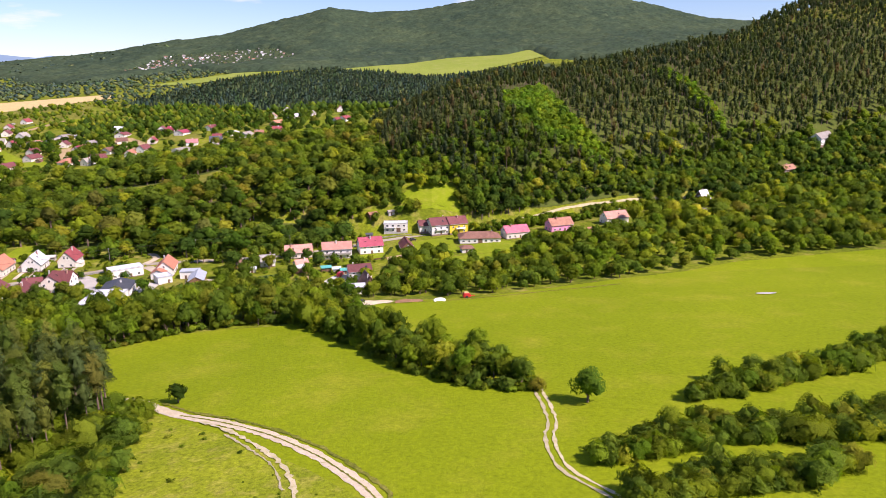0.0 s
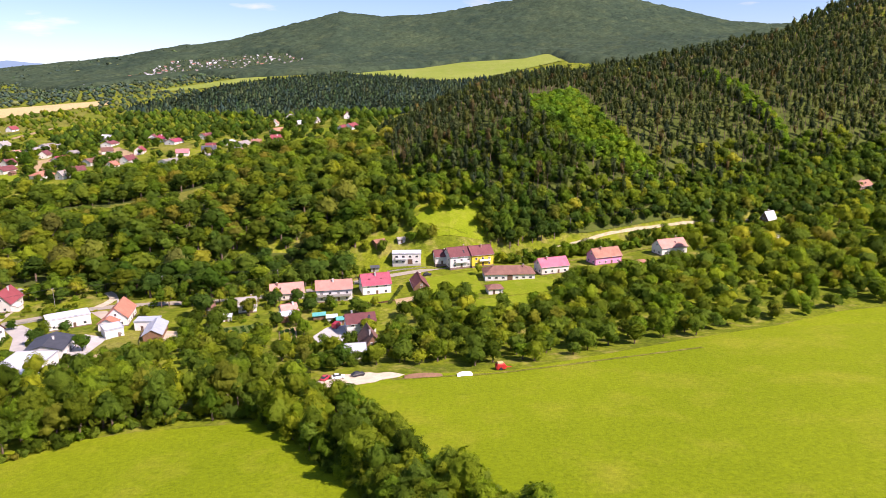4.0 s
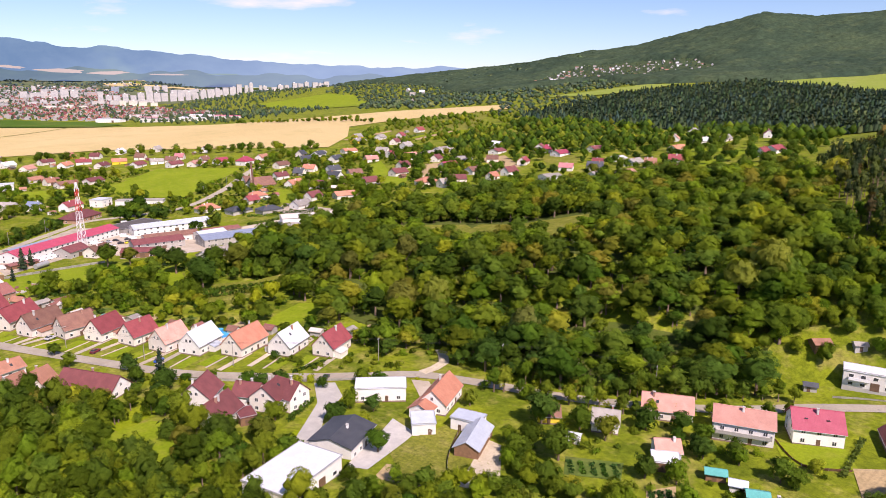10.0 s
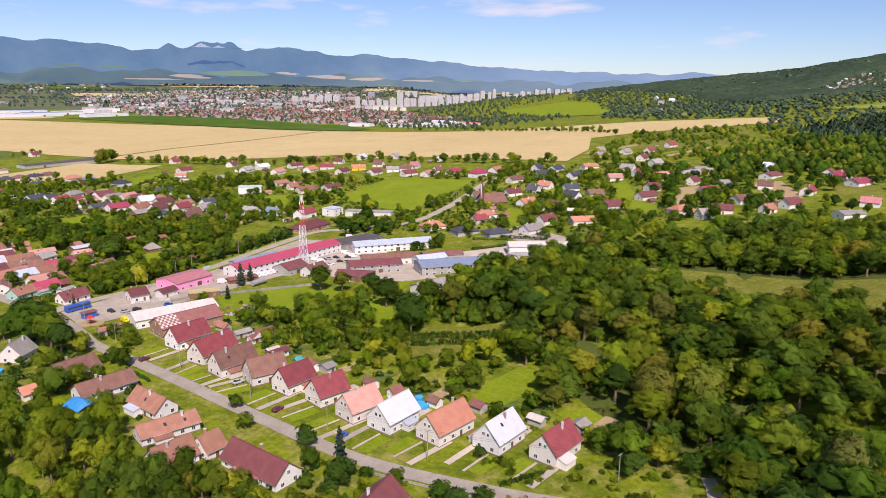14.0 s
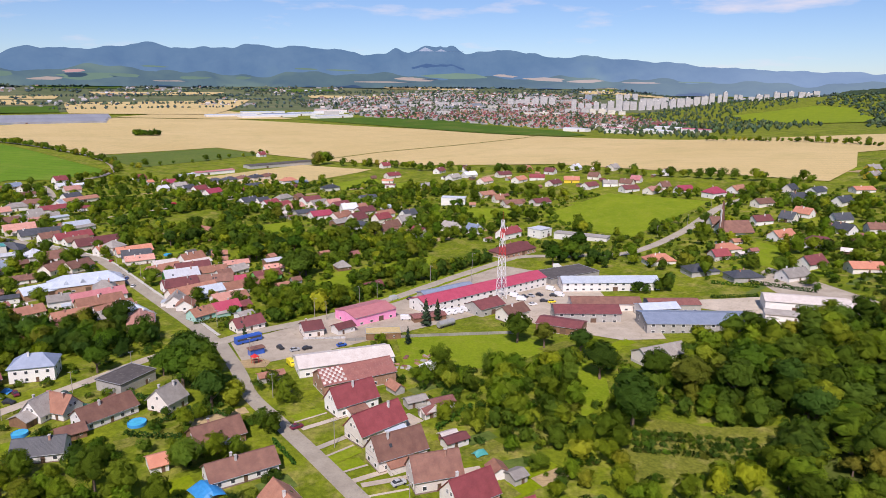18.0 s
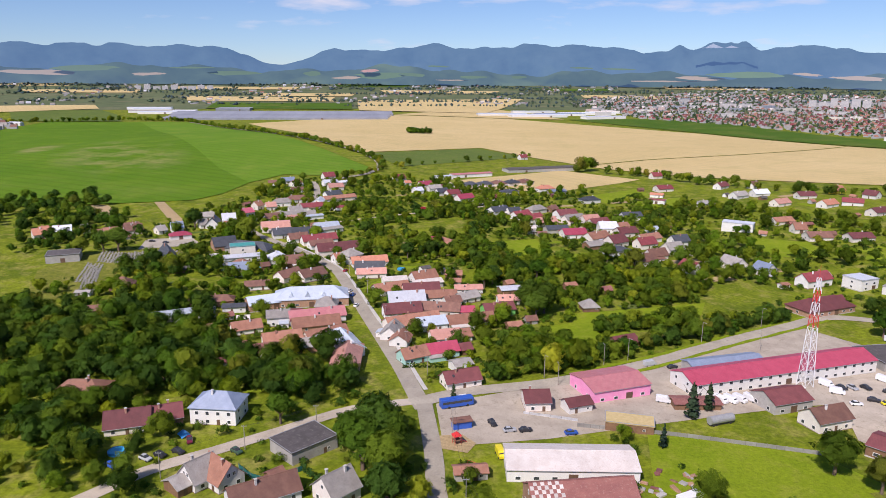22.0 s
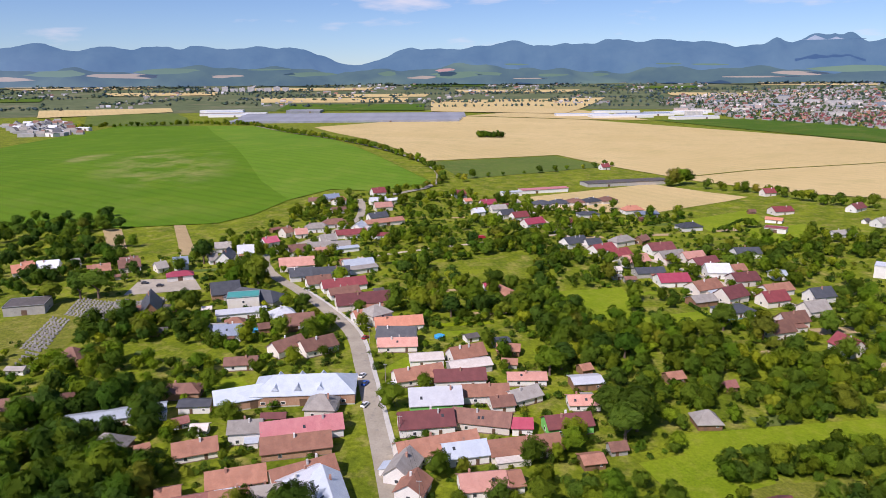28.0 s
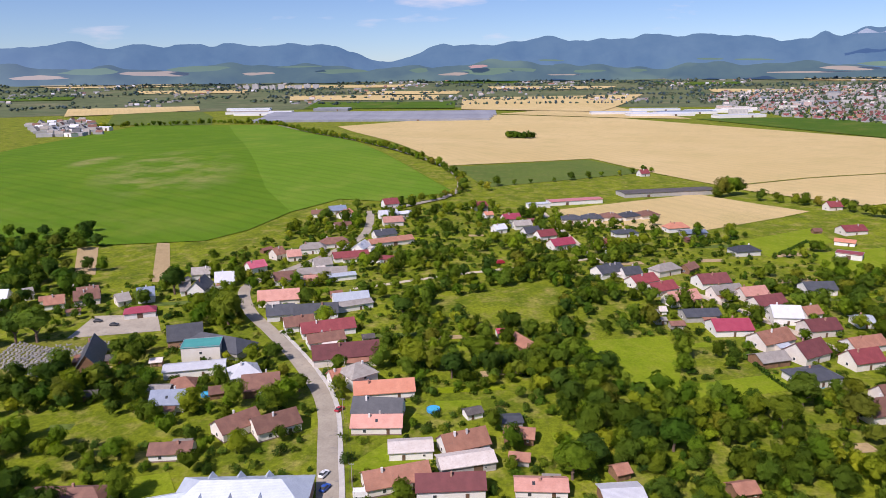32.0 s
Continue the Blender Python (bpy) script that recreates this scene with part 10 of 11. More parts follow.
px, py = spread([(236, 524), (310, 556), (390, 592), (470, 624), (470, 560), (390, 540), (300, 520), (240, 508)], 6.0, 2.0)
woods("valley_trees", px, py, "wood", M["wood_leaf"], 0.6, 1.1, "leafy trees below the upper road", category="trees")
# the leafy foot of the forest, down to the road
px, py = spread([(18, 458), (34, 458), (62, 472), (96, 489), (130, 503), (166, 516), (230, 536), (310, 568), (310, 585), (215, 556), (128, 522), (60, 492), (20, 480)], 5.0, 1.2)
# the shady west end has its shade put in as darker leaves
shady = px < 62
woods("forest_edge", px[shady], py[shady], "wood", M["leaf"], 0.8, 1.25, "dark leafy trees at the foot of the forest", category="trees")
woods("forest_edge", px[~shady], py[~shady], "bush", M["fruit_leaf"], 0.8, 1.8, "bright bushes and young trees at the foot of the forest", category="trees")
px, py = spread([(24, 444), (64, 462), (100, 480), (134, 494), (170, 506), (170, 496), (118, 470), (68, 448), (34, 438)], 4.6, 1.0, 0.85)
woods("road_scrub", px, py, "bush", M["fruit_leaf"], 0.8, 1.5, "bright bushes between the two roads", category="bushes")
# gardens of the village
px, py = spread([(-128, 296), (-60, 302), (-42, 318), (-60, 328), (-72, 326), (-76, 342), (-96, 342), (-106, 352), (-128, 352)], 5.0, 1.5, 0.7, 0.5)
woods("wild_garden", px, py, "bush", M["fruit_leaf"], 0.7, 1.6, "overgrown garden of bushes and young trees", category="bushes")
px, py = spread([(-30, 410), (-8, 418), (16, 426), (14, 404), (-4, 396), (-6, 380), (30, 384), (60, 404), (100, 424), (150, 448), (150, 436), (60, 384), (0, 360), (-14, 364), (-12, 392)], 5.5, 1.5, 0.7, 0.4)
woods("wild_garden", px, py, "bush", M["fruit_leaf"], 0.6, 1.3, "bushes and small trees between the houses", category="bushes")
GARDENS = [(-108, 300), (-60, 300), (-30, 300), (-30, 380), (-90, 388), (-135, 378), (-165, 366), (-200, 345), (-240, 326), (-240, 300), (-160, 285)]
px, py = spread(GARDENS, 8.5, 3.0, 0.75)
for x, y in zip(px, py):
    tree("garden_tree", x, y, "fruit", M["fruit_leaf"] if RNG.random() < 0.6 else M["leaf"], RNG.uniform(0.9, 1.7), "rounded green fruit tree in a garden", "tree", "garden trees")
BACK = [(-420, 355), (-360, 350), (-300, 355), (-240, 372), (-205, 395), (-240, 410), (-262, 422), (-285, 450), (-318, 472), (-352, 455), (-362, 425), (-350, 390)]
px, py = spread(BACK, 7.6, 3.0, 0.7)
ok = ~inside(px, py, [(-413, 366), (-380, 358), (-364, 392), (-378, 424), (-404, 410)])
woods("slope_garden_trees", px[ok], py[ok], "bush", M["fruit_leaf"], 1.0, 1.9, "bushy green trees on the garden slope", category="trees")
# open verges along the village street
CLEAR += [(-446, 288, 10), (-457, 284, 11), (-470, 281, 11), (-484, 277, 11), (-498, 273, 11), (-513, 269, 10), (-528, 266, 9)]
VILLAGE = [(-250, 300), (-330, 262), (-345, 215), (-440, 130), (-540, 60), (-640, 110), (-730, 60), (-800, 110), (-900, 130), (-1000, 160), (-1000, 270), (-950, 400), (-850, 560), (-700, 640), (-640, 740), (-520, 900), (-420, 860), (-330, 740), (-340, 600), (-430, 560), (-420, 500), (-440, 400), (-420, 330), (-330, 300)]
px, py = spread(VILLAGE, 8.0, 2.2, 0.55, 0.9)
ok = ~inside(px, py, [(-640, 570), (-540, 584), (-572, 662), (-597, 714), (-690, 674)]) & ~inside(px, py, [(-395, 300), (-436, 300), (-500, 420), (-560, 520), (-400, 560), (-370, 500), (-405, 400)])
woods("village_trees", px[ok], py[ok], "bush", M["fruit_leaf"], 0.7, 2.1, "fruit trees and bushes in the gardens", category="trees")
THICK = [(-470, 330), (-500, 330), (-508, 350), (-540, 366), (-570, 356), (-615, 400), (-600, 440), (-540, 460), (-508, 440), (-488, 400), (-466, 362)]
px, py = spread(THICK, 5.6, 2.0, 0.7, 0.7)
woods("thicket", px, py, "bush", M["fruit_leaf"], 0.8, 1.7, "dense green thicket beside the main road", category="trees")
THICK2 = [(-440, 262), (-452, 258), (-470, 232), (-505, 205), (-560, 180), (-560, 150), (-520, 110), (-460, 160), (-440, 200), (-446, 235)]
px, py = spread(THICK2, 6.0, 2.5, 0.8)
woods("thicket", px, py, "bush", M["leaf"], 1.3, 2.3, "dense dark trees behind the lane", category="trees")
px, py = spread([(-560, 150), (-600, 120), (-650, 110), (-690, 120), (-660, 150), (-600, 170)], 8.5, 2.5, 0.8)
woods("thicket", px, py, "bush", M["leaf"], 1.3, 2.2, "dark trees beside the graveyard", category="trees")
px, py = spread([(-620, 330), (-690, 260), (-760, 250), (-860, 300), (-720, 380), (-640, 400)], 7.5, 2.5, 0.4, 0.9)
woods("thicket", px, py, "bush", M["leaf"], 1.1, 2.0, "garden trees between the two streets", category="trees")
px, py = spread([(-860, -70), (-880, -20), (-835, 20), (-770, 60), (-700, 78), (-670, 55), (-700, 10), (-790, -80)], 9.5, 2.5, 0.55)
woods("field_edge_trees", px, py, "bush", M["leaf"], 1.3, 2.4, "dark trees between the crop and the gardens", category="trees")
px, py = spread([(-560, 60), (-540, 110), (-470, 150), (-440, 190), (-400, 190), (-420, 120), (-480, 60)], 7.0, 2.5, 0.8)
woods("thicket", px, py, "bush", M["leaf"], 1.3, 2.4, "dense dark trees below the graveyard", category="trees")
for x, y, k in ((-226, 468, 1.7), (-195, 418, 1.8), (-185, 430, 1.8), (-248, 450, 1.3), (-140, 422, 1.5), (-60, 478, 2.0), (-70, 470, 1.6)):
    tree("linden", x, y, "broad", M["olive_leaf"], k, "large olive-brown flowering linden tree", "tree", "lindens", kz=k * 1.15)
for x, y, k in ((-318, 416, 1.7), (-309, 457, 1.8), (-278, 452, 1.6), (-365, 427, 1.3), (-330, 436, 1.6), (-296, 462, 1.6), (-286, 470, 1.6)):
    tree("tree", x, y, "broad", M["leaf"], k * 0.95, "large dark green leafy tree", "tree", "large trees", kz=k * 0.9)
row_i, row_j = np.meshgrid(np.arange(14), np.arange(4))
px, py = (-303 + 1.4 * row_i + 3.0 * row_j).ravel(), (406 + 2.3 * row_i - 2.2 * row_j).ravel()
woods("sapling_rows", px + RNG.uniform(-0.4, 0.4, len(px)), py + RNG.uniform(-0.4, 0.4, len(py)), "low", M["leaf"], 0.7, 1.1, "rows of small round nursery bushes", trunk=False, category="bushes")
# gardens by the fork of the lane, and the dark wood below the workshops
for o, mat, gap_, keep_, lo_, hi_, label in (([(-465, 237), (-494, 240), (-487, 259), (-452, 274), (-436, 266), (-432, 246), (-443, 234)], "leaf", 6.2, 0.95, 1.3, 2.4, "dense dark trees beside the lane"),
                                             ([(-527, 183), (-505, 208), (-472, 240), (-449, 238), (-441, 222), (-446, 204)], "leaf", 7.0, 0.8, 1.3, 2.4, "dark trees behind the long roofs"),
                                             ([(-564, 85), (-573, 121), (-530, 187), (-494, 215), (-457, 222), (-453, 202), (-416, 187), (-416, 178), (-483, 130)], "leaf", 7.0, 0.5, 0.9, 1.9, "dark garden trees above the lane"),
                                             ([(-365, 236), (-355, 255), (-340, 265), (-336, 240), (-350, 228)], "leaf", 5.5, 0.8, 0.9, 1.6, "bushy trees round the slate-roofed house"),
                                             ([(-322, 462), (-316, 480), (-304, 478), (-281, 446), (-292, 436), (-305, 420), (-316, 430)], "leaf", 6.5, 0.85, 1.1, 2.0, "dark wood below the long blue hall"),
                                             ([(-355, 376), (-362, 386), (-366, 406), (-352, 418), (-338, 406), (-320, 396), (-316, 376), (-325, 366)], "fruit_leaf", 6.0, 0.75, 1.2, 2.0, "leafy trees in the wild gardens"),
                                             ([(-442, 507), (-435, 532), (-424, 526), (-430, 504)], "leaf", 5.0, 0.9, 1.0, 1.7, "round trees behind the brown workshop"),
                                             ([(-547, 514), (-549, 538), (-500, 540), (-482, 524), (-500, 505)], "leaf", 6.5, 0.85, 1.2, 2.0, "dense trees beside the inn")):
    px, py = spread(o, gap_, 2.2, keep_)
    woods("garden_trees", px, py, "bush", M[mat], lo_, hi_, label, category="trees")
for x, y, k in ((-398, 287, 1.5), (-408, 281, 1.6)):
    tree("tree", x, y, "broad", M["leaf"], k, "tall leafy tree at the fork of the lane", "tree", "large trees", kz=k * 1.1)
# leafy undergrowth between the pines
px, py = spread([(30, 560), (52, 600), (88, 590), (86, 530), (70, 505), (36, 505)], 5.5, 1.0, 0.85)
woods("forest_edge", px, py, "bush", M["leaf"], 1.4, 2.4, "leafy undergrowth between the pines", category="trees")
# denser growth between the old street and the parallel one
for o, mat, gap_, keep_, label in (([(-754, 234), (-765, 328), (-705, 329), (-647, 349), (-622, 327), (-642, 298), (-664, 259)], "fruit_leaf", 7.5, 0.6, "leafy trees behind the old street"),
                                   ([(-634, 358), (-664, 455), (-600, 430), (-589, 352)], "fruit_leaf", 6.0, 0.62, "overgrown orchard below the parallel street"),
                                   ([(-614, 329), (-640, 360), (-600, 365), (-577, 341)], "wood_leaf", 6.0, 0.8, "dense garden trees behind the sheds"),
                                   ([(-645, 93), (-662, 133), (-627, 176), (-597, 183), (-581, 145)], "leaf", 8.0, 0.7, "dark trees in the gardens behind the graveyard"),
                                   ([(-526, 142), (-548, 197), (-516, 211), (-494, 217), (-487, 171)], "leaf", 8.5, 0.6, "dark trees behind the long hall"),
                                   ([(-825, -60), (-860, -28), (-756, 52), (-660, 46), (-650, 24), (-731, 14)], "leaf", 9.0, 0.75, "dark trees at the foot of the crop field")):
    px, py = spread(o, gap_, 2.2, keep_)
    woods("garden_trees", px, py, "bush", M[mat], 0.8, 1.75, label, category="trees")
px, py = spread([(-578, 407), (-597, 460), (-559, 441), (-548, 397)], 5.6, None, 0.9)
woods("garden_orchard", px, py, "bush", M["fruit_leaf"], 0.8, 1.3, "orchard trees in close rows", category="orchard")
row_i, row_j = np.meshgrid(np.arange(12), np.arange(3))
px, py = (-519 - 1.35 * row_i + 4.6 * row_j).ravel(), (374 + 4.4 * row_i).ravel() + RNG.uniform(-0.8, 0.8, 36)
woods("garden_orchard", px + RNG.uniform(-0.8, 0.8, 36), py, "bush", M["fruit_leaf"], 0.9, 1.5, "bushy fruit trees in rows beside a lawn", category="orchard")
# the wood below the hall roofs closes up towards the gardens
px, py = spread([(-262, 282), (-249, 297), (-227, 314), (-197, 307), (-165, 306), (-143, 300), (-124, 284), (-155, 270), (-200, 258)], 6.6, 2.2, 0.8)
woods("south_wood", px, py, "wood", M["wood_leaf"], 0.7, 1.2, "leafy trees between the wood and the gardens", category="wood")
px, py = spread([(-46, 476), (-40, 540), (-20, 572), (24, 572), (40, 540), (20, 492)], 7.0, 2.0, 0.8)
woods("forest_edge", px, py, "wood", M["leaf"], 0.8, 1.4, "leafy trees hiding the foot of the pines", category="trees", flat=0.85)
for x, y, k in ((-238.5, 320.5, 1.0), (-271, 316.5, 0.9), (-213, 361, 0.6)):
    tree("street_tree", x, y, "fruit", M["leaf"], k * 1.3, "round leafy tree beside the street", "tree", "street trees")
tree("dry_tree", -239, 301, "fruit", M["olive_leaf"], 1.6, "sparse brownish half-dead tree beside the farmhouse")
# larger single trees that stand out
for x, y, k in ((-541, 354, 1.9), (-548, 346, 1.6), (-533, 349, 1.6), (-584, 328, 1.5), (-590, 333, 1.4), (-602, 349, 1.4), (-604, 360, 1.4), (-612, 346, 1.5), (-666, 94, 2.0), (-658, 104, 1.5), (-688, 208, 1.5), (-630, 229, 1.0), (-656, 268, 1.6), (-715, 252, 1.4), (-714, 157, 1.6), (-664, 294, 1.6), (-650, 284, 1.3), (-640, 410, 1.6), (-622, 398, 1.5), (-630, 424, 1.4)):
    if free(np.array([x]), np.array([y]), 2.0)[0]:
        tree("tree", x, y, "broad", M["wood_leaf"] if k > 1.45 else M["leaf"], k, "large leafy tree in a village garden", "tree", "large trees", kz=k * 0.85)
for x, y, k in ((-400, 283, 2.0), (-392, 279, 1.8), (-385, 286, 1.7), (-371, 287, 1.5), (-408, 273, 1.1), (-421, 250, 1.2), (-378, 418, 1.2), (-388, 411, 1.5), (-342, 420, 1.6), (-306, 407, 1.9), (-315, 438, 1.8), (-304, 446, 1.7), (-505, 500, 1.5), (-530, 535, 1.5), (-515, 520, 1.4), (-698, 170, 1.9), (-740, 120, 1.7), (-664, 85, 1.6), (-655, 75, 1.4)):
    tree("tree", x, y, "broad", M["leaf"], k, "large dark green leafy tree", "tree", "large trees", kz=k * 0.95)
for x, y, k in ((-424, 384, 1.0), (-430, 392, 0.8), (-436, 306, 0.5), (-404, 368, 0.6), (-238, 330, 0.7)):
    tree("spruce", x, y, "spruce", M["far_pine"], k, "dark green pointed spruce", "tree", "spruces")
for x, y, k in ((-226, 322, 1.3), (-250, 326, 1.2), (-286, 320, 0.9), (-205, 312, 1.3), (-140, 326, 1.3), (-170, 312, 1.5), (-195, 300, 1.2), (-108, 366, 2.0), (-96, 350, 1.8), (-80, 380, 1.4), (-62, 372, 1.2)):
    tree("street_tree", x, y, "fruit", M["leaf"], k * 1.2, "round leafy tree beside the street", "tree", "street trees")
px, py = spread([(-350, 640), (-240, 690), (-150, 700), (-60, 720), (-60, 900), (-180, 950), (-300, 900), (-420, 900), (-440, 780)], 13, 3.0, 0.6)
woods("northern_gardens", px, py, "bush", M["leaf"], 1.2, 2.2, "trees in the northern gardens", category="trees")
# distance: woods on the hills, lines of trees in the plain
def far_stand(name, outline, spacing, mat, lo, hi, label, skip=(), keep=1.0, flat=0.62):
    px, py = spread(outline, spacing, None, keep)
    px, py = px + RNG.normal(0, spacing * 0.3, len(px)), py + RNG.normal(0, spacing * 0.3, len(py))
    ok = np.ones(len(px), bool)
    for o in skip:
        ok &= ~inside(px, py, o)
    woods(name, px[ok], py[ok], "dot", mat, lo, hi, label, trunk=False, category="forest", flat=flat)


HM = [(-600, 1500), (-465, 1720), (-380, 1700), (-420, 1560), (-500, 1490)]
RM = [(-240, 1700), (-100, 1800), (40, 1870), (200, 1880), (265, 1960), (280, 1800), (100, 1640), (0, 1565), (-150, 1590)]
px, py = spread([(-480, 1150), (-280, 1060), (-90, 960), (60, 900), (200, 900), (260, 1700), (0, 1560), (-160, 1590), (-240, 1690), (-420, 1480)], 8.2, None)
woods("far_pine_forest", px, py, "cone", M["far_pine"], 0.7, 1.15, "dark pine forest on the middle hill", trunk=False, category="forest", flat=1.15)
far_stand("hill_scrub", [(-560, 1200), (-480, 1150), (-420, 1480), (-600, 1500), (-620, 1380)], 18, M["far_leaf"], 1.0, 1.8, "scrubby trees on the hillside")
# the mountain's canopy: one rough sheet of treetops, with pointed crowns standing out
MOUNTAIN = [(-1300, 2260), (-900, 1800), (-640, 1960), (-470, 1740), (-240, 1715), (-100, 1815), (40, 1885), (200, 1895), (265, 1975), (300, 1760), (900, 1300), (1900, 2200), (2000, 3300), (800, 3700), (-600, 3500), (-1900, 3000), (-1900, 2500)]
step = 14.0
cx, cy = np.meshgrid(np.arange(-1900, 2000, step), np.arange(1300, 3700, step))
keep = inside(cx.ravel(), cy.ravel(), MOUNTAIN) & ~inside(cx.ravel(), cy.ravel(), HILLTOP) & ~inside(cx.ravel(), cy.ravel(), RM) & ~inside(cx.ravel(), cy.ravel(), HM)
keep = keep.reshape(cx.shape)
jx, jy = cx + RNG.uniform(-4, 4, cx.shape), cy + RNG.uniform(-4, 4, cx.shape)
cz = height(jx, jy) + np.where(keep, 9 + RNG.uniform(-5.0, 5.0, cx.shape) + 3 * patchy(jx, jy, 60.0), -2.0)
ids = np.arange(cx.size).reshape(cx.shape)
quads = np.stack([ids[:-1, :-1], ids[:-1, 1:], ids[1:, 1:], ids[1:, :-1]], -1)
wanted = keep[:-1, :-1] | keep[:-1, 1:] | keep[1:, 1:] | keep[1:, :-1]
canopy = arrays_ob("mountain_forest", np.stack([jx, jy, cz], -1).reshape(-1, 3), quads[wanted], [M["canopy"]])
tagged(canopy, "forested mountain slopes, grey-green in the haze", "forest", kind="stuff")
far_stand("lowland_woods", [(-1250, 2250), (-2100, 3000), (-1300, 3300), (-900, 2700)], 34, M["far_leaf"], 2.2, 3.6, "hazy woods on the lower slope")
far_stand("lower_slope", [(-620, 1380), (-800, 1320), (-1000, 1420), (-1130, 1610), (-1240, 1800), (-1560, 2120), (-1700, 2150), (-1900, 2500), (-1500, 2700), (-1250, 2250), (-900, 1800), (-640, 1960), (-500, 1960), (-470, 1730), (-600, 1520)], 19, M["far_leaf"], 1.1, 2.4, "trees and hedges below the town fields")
px, py = spread([(420, 640), (700, 560), (1400, 900), (1300, 1500), (700, 1500), (480, 1250), (560, 1000), (620, 780)], 12.5, None)
woods("east_ridge", px, py, "spire", M["pine_leaf"], 0.75, 1.15, "dark forested ridge", trunk=False, category="forest")


px, py = spread([(-600, 870), (-690, 1130), (-568, 1290), (-600, 1380), (-480, 1150), (-280, 1060), (-160, 960), (-330, 900)], 9.5, 2.0, 0.62, 0.8)
woods("strip_orchards", px, py, "dot", M["wood_leaf"], 0.6, 1.7, "orchard trees in strips above the village", trunk=False, category="orchard", flat=0.75)
px, py = spread([(-470, 900), (-440, 780), (-330, 860), (-180, 900), (-60, 880), (-40, 960), (-160, 1010), (-300, 1070), (-460, 1120)], 9.0, 2.0, 0.7, 0.5)
woods("strip_orchards", px, py, "dot", M["leaf"], 0.9, 2.1, "leafy trees between the upper gardens and the forest", trunk=False, category="trees", flat=0.8)


def tree_line(name, points, spacing, lo, hi, label, wide=6.0, kind="bush", mat="wood_leaf"):
    line = along(points, spacing)
    px = np.array([p.x for p in line]) + RNG.uniform(-wide, wide, len(line)) * 0.5
    py = np.array([p.y for p in line]) + RNG.uniform(-wide, wide, len(line)) * 0.5
    woods(name, px, py, kind, M[mat], lo, hi, label, trunk=kind != "dot", category="trees")


tree_line("glade_edge", [(-292, 562), (-275, 570), (-245, 585), (-212, 588), (-180, 600), (-160, 601), (-156, 560)], 3.0, 1.0, 1.8, "leafy bushes along the edge of the glade", 6, "bush", "leaf")
tree_line("street_bushes", [(-132, 380), (-112, 382), (-96, 386), (-84, 388), (-66, 399), (-56, 404), (-44, 411)], 5, 0.5, 0.9, "leafy bushes along the street", 3, "wood", "wood_leaf")
tree_line("street_bushes", [(-130, 391), (-112, 394), (-92, 400), (-64, 414), (-44, 424)], 5, 0.5, 0.9, "leafy bushes at the wood's edge", 3, "wood", "wood_leaf")
tree_line("roadside_hedge", [(-457, 319), (-466, 339), (-486, 381), (-504, 414), (-521, 447), (-530, 468)], 3.2, 1.0, 1.8, "dense leafy hedge along the main road", 5, "bush", "leaf")
tree_line("avenue", [(-1000, 190), (-1075, 240), (-1240, 190), (-1490, 22), (-1750, -136), (-2000, -305), (-2030, -420)], 6.5, 1.0, 2.1, "line of trees along the country road")
tree_line("field_hedge_row", [(-1090, 262), (-1105, 258), (-1170, 350), (-1245, 445)], 19, 0.9, 2.0, "bushes along the stubble field")
tree_line("tree_clump", [(-1078, 478), (-1088, 492), (-1100, 505)], 5, 2.2, 3.4, "clump of tall trees at the field edge", 10)
tree_line("tree_clump", [(-1062, 520), (-1050, 540), (-1010, 570), (-960, 590)], 7, 1.4, 2.4, "bushes at the wheat edge", 9)
px, py = spread([(-1640, 256), (-1652, 300), (-1676, 306), (-1688, 276), (-1672, 250)], 6.5, None)
woods("field_bush", px, py, "bush", M["leaf"], 1.6, 2.4, "dark bush island in the wheat field", trunk=False, category="bushes")
tree_line("village_edge_trees", [(-960, 590), (-900, 640), (-820, 720), (-720, 775), (-640, 815), (-600, 840)], 8, 1.2, 2.5, "trees between gardens and wheat", 16)
tree_line("wheat_hedge", [(-720, 1100), (-800, 1115), (-880, 1110), (-960, 1095), (-1000, 1080)], 5.5, 1.0, 1.9, "hedge that juts into the wheat", 12)
tree_line("stream_trees", [(-2000, -300), (-2060, -430), (-1990, -560), (-1900, -700)], 8, 1.6, 2.8, "trees behind the green field", 20)
for k in range(9):
    a = RNG.uniform(-1400, 3200)
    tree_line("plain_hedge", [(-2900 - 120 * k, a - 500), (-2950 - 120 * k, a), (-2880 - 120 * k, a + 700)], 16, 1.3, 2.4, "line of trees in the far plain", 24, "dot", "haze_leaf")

# trees of the town and of the plain
px, py = outline_spread(TOWN, 21, 0.85, 31)
woods("town_trees", px, py, "dot", M["far_leaf"], 0.8, 1.6, "trees between the town buildings", trunk=False, category="trees")
px, py = outline_spread([(-1040, 1090), (-1300, 1100), (-1480, 1190), (-1560, 1560), (-2050, 1700), (-2200, 2000), (-2100, 2450), (-1800, 2200), (-1750, 1850), (-1480, 1720), (-1120, 1500)], 24, 0.75, 32)
woods("town_edge_trees", px, py, "dot", M["far_leaf"], 0.9, 1.9, "trees between the sheds and the tower blocks", trunk=False, category="trees")
px, py = outline_spread(HILLTOP, 13, 0.7, 33)
woods("cabin_trees", px, py, "dot", M["far_leaf"], 0.6, 1.1, "small trees between the hillside cabins", trunk=False, category="trees")
belts = []
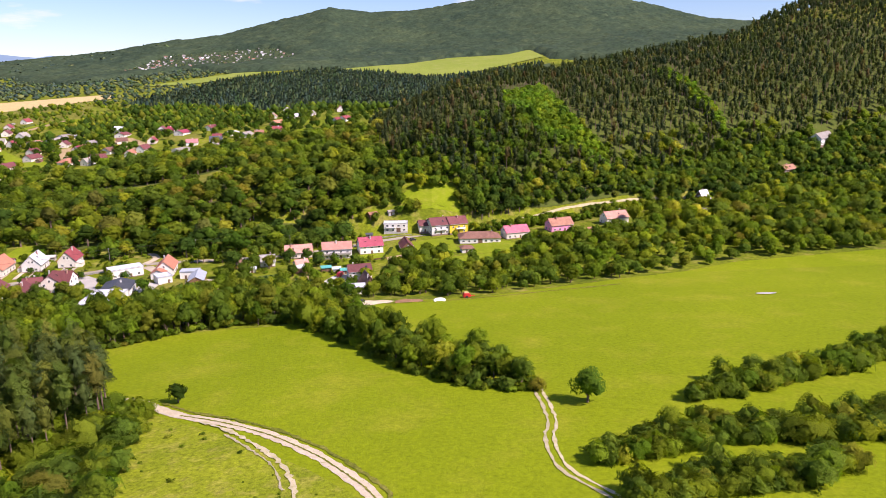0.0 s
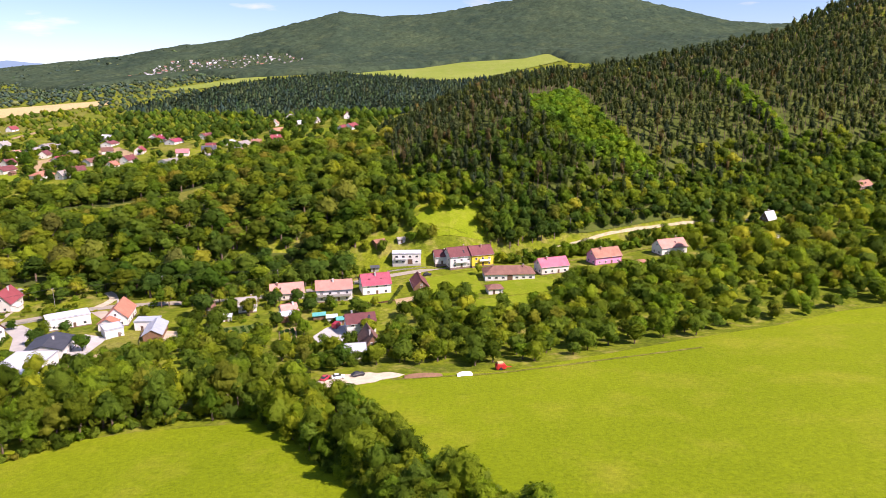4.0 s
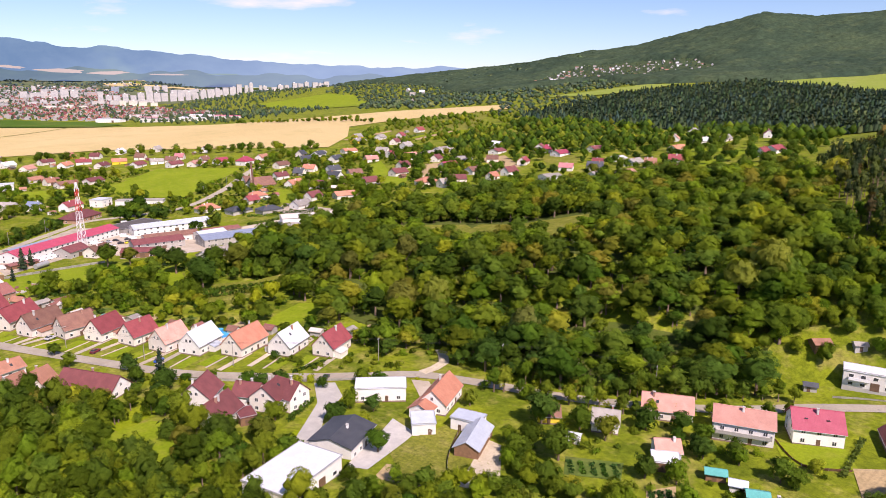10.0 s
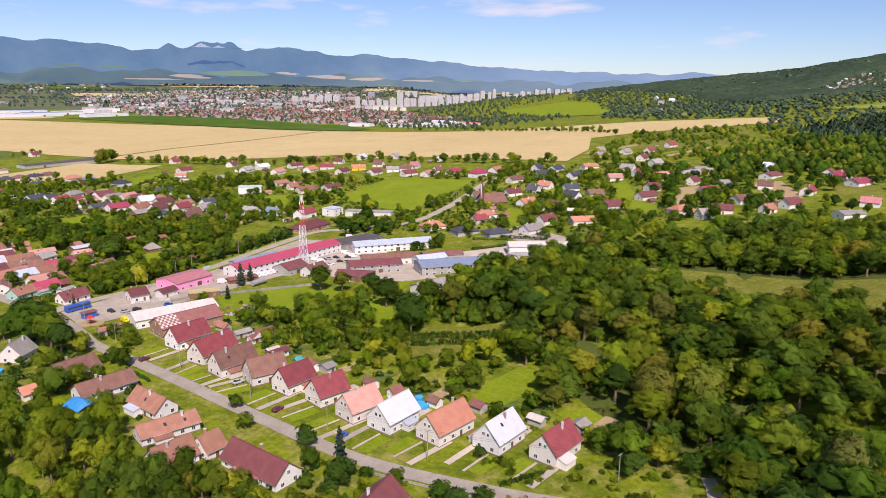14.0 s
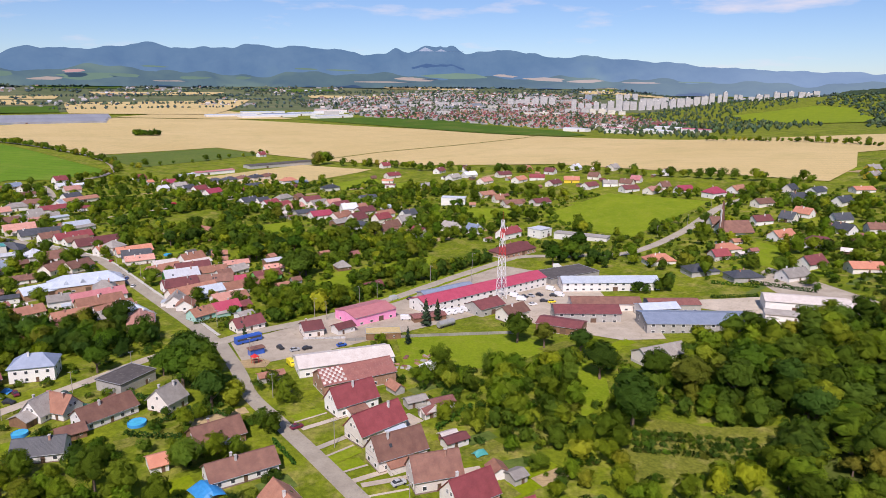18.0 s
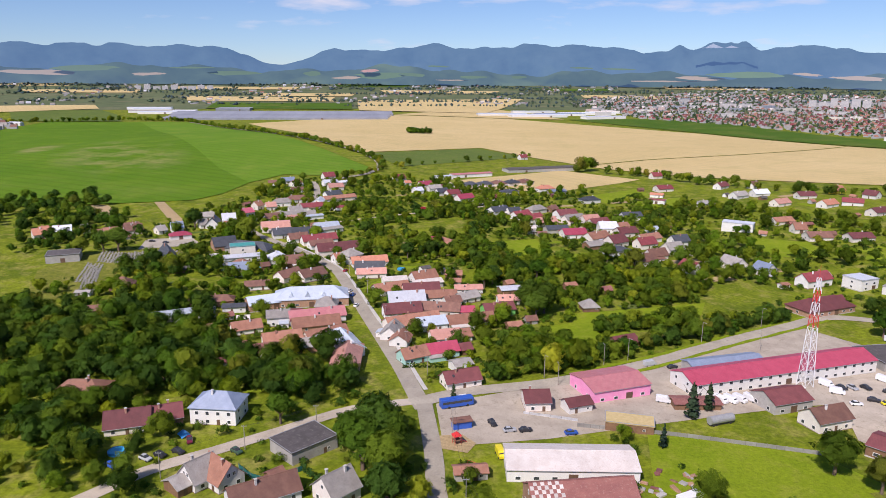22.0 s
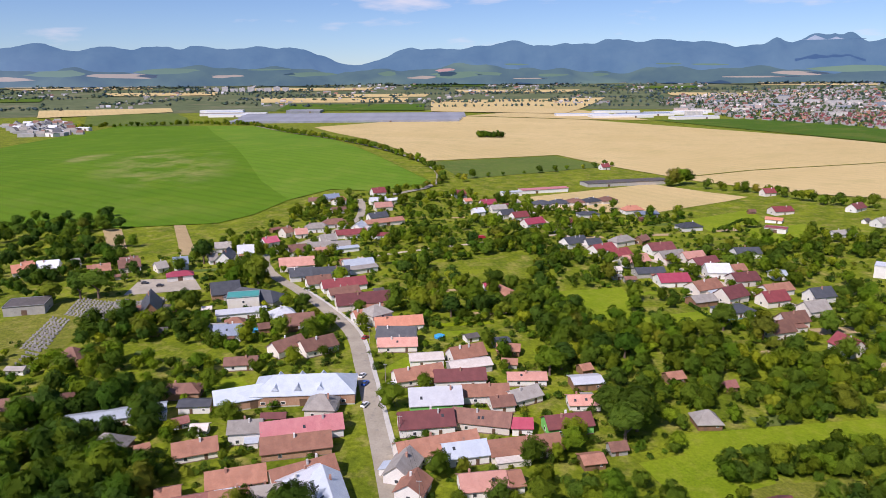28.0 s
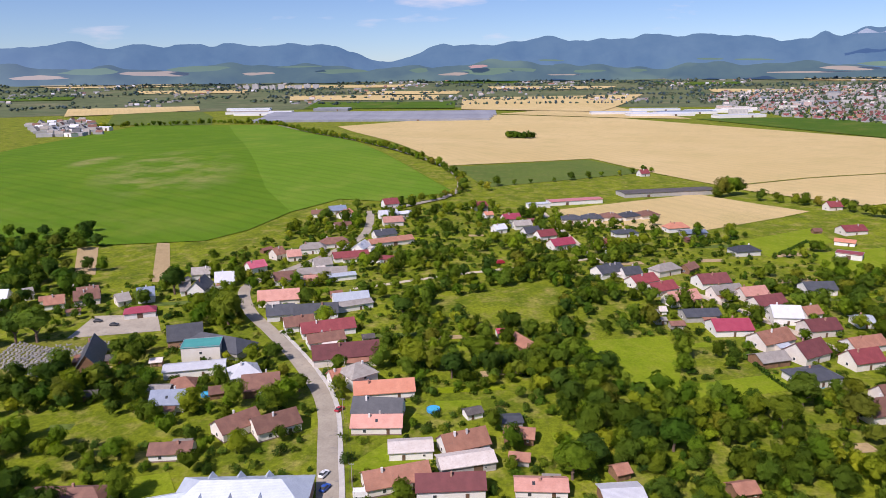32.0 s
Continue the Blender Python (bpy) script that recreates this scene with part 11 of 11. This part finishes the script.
for r0, thick, n in ((2880, 60, 420), (3120, 90, 700), (3420, 110, 1000), (3740, 120, 1300), (4040, 130, 1700)):
    ba = RNG.uniform(36, 130, n)
    br = r0 + 90 * np.sin(ba * 0.21 + r0) + 45 * np.sin(ba * 0.83 + 2 * r0) + RNG.normal(0, thick * 0.5, n)
    stay = np.sin(ba * 0.37 + r0 * 0.013) + 0.7 * np.sin(ba * 1.31 + r0 * 0.007) > -0.35
    belts.append(np.stack([-250 - br * np.sin(np.radians(ba)), 300 + br * np.cos(np.radians(ba))], 1)[stay])
belts = np.concatenate(belts)
belts = belts[~inside(belts[:, 0], belts[:, 1], TOWN)]
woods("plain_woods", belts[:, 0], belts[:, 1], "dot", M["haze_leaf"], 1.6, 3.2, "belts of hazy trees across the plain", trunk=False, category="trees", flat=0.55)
# low growth in the gardens
px, py = spread(VILLAGE, 5.4, 0.8, 0.46)
ok = ~inside(px, py, [(-640, 570), (-540, 584), (-572, 662), (-597, 714), (-690, 674)]) & ~inside(px, py, [(-395, 300), (-436, 300), (-500, 420), (-560, 520), (-400, 560), (-370, 500), (-405, 400)])
woods("garden_shrubs", px[ok], py[ok], "low", M["leaf"], 0.6, 1.5, "low bushes and vegetable growth in the gardens", trunk=False, category="bushes")
px, py = spread(GARDENS + [(-250, 420), (-110, 392)], 4.6, 0.8, 0.4)
woods("row_shrubs", px, py, "low", M["fruit_leaf"], 0.5, 1.2, "low bushes in the house gardens", trunk=False, category="bushes")
px, py = spread(BACK, 4.4, 0.8, 0.5)
woods("back_shrubs", px, py, "low", M["leaf"], 0.6, 1.4, "scrubby bushes behind the row of houses", trunk=False, category="bushes")
# skirts of bushes along the edges of the meadow
tree_line("hedge_skirt", [(-128, 226), (-112, 229), (-84, 247), (-58, 251), (-36, 227), (-8, 183), (14, 161), (26, 161), (21, 172), (5, 197), (-15, 227), (-22, 247), (-44, 268)], 2.4, 0.7, 1.5, "bushes at the foot of the hedge", 3, "shrub", "wood_leaf")
tree_line("copse_skirt", [(-118, 160), (-100, 165), (-84, 160), (-76, 146), (-72, 128), (-76, 104), (-84, 88), (-110, 76)], 2.2, 0.9, 1.9, "bushes at the edge of the pines", 5, "shrub", "wood_leaf")
px, py = spread([(-72, 156), (-44, 134), (-26, 117), (-12, 98), (-6, 60), (-50, 40), (-90, 90), (-88, 140)], 2.6, 0.3, 0.4, 0.6)
woods("bank_weeds", px, py, "low", M["fruit_leaf"], 0.15, 0.5, "tufts of weeds on the grassy bank", trunk=False, category="weeds")
# undergrowth at the foot of the near pines
tree_line("copse_skirt", [(-74, 158), (-71, 150), (-70, 142), (-69, 132), (-67, 122), (-62, 113), (-58, 104)], 2.0, 1.1, 2.2, "leafy bushes at the foot of the pines", 6, "shrub", "fruit_leaf")
tree_line("copse_skirt", [(-80, 152), (-77, 140), (-75, 128), (-71, 116), (-66, 104)], 2.0, 1.6, 2.8, "tall leafy bushes under the pines", 6, "shrub", "wood_leaf")
# dark broad crowns in the gardens by the graveyard and below the long hall
for o in ([(-540, 158), (-470, 160), (-452, 190), (-500, 215), (-548, 190)], [(-446, 160), (-372, 200), (-380, 226), (-440, 205)]):
    px, py = spread(o, 8.5, 2.2, 0.75, 0.3)
    woods("thicket", px, py, "bush", M["leaf"], 1.2, 2.1, "dark broad trees in the gardens by the graveyard", category="trees")
px, py = spread([(-760, 20), (-700, 10), (-640, 60), (-665, 120), (-735, 90)], 11, 2.5, 0.6, 0.5)
woods("thicket", px, py, "bush", M["leaf"], 0.9, 1.8, "scattered trees at the edge of the crop field", category="trees")
# trees and bushes round the steep lawn above the two-coloured house
px, py = spread([(20, 457), (38, 464), (62, 474), (76, 496), (40, 500), (18, 480)], 5.5, 1.8)
woods("slope_wood", px, py, "wood", M["leaf"], 0.75, 1.15, "dark leafy trees beside the steep lawn", category="wood")
px, py = spread([(-58, 446), (-40, 444), (-27, 455), (-24, 476), (-36, 486), (-58, 482)], 5.5, 2.0, 0.75)
woods("slope_bushes", px, py, "bush", M["wood_leaf"], 1.2, 2.0, "leafy trees and bushes on the garden slope", category="trees")
px, py = spread([(-24, 480), (0, 482), (20, 486), (12, 506), (-24, 504)], 6.0, 2.0, 0.7)
woods("slope_bushes", px, py, "bush", M["fruit_leaf"], 1.1, 1.9, "bushes above the steep lawn", category="trees")
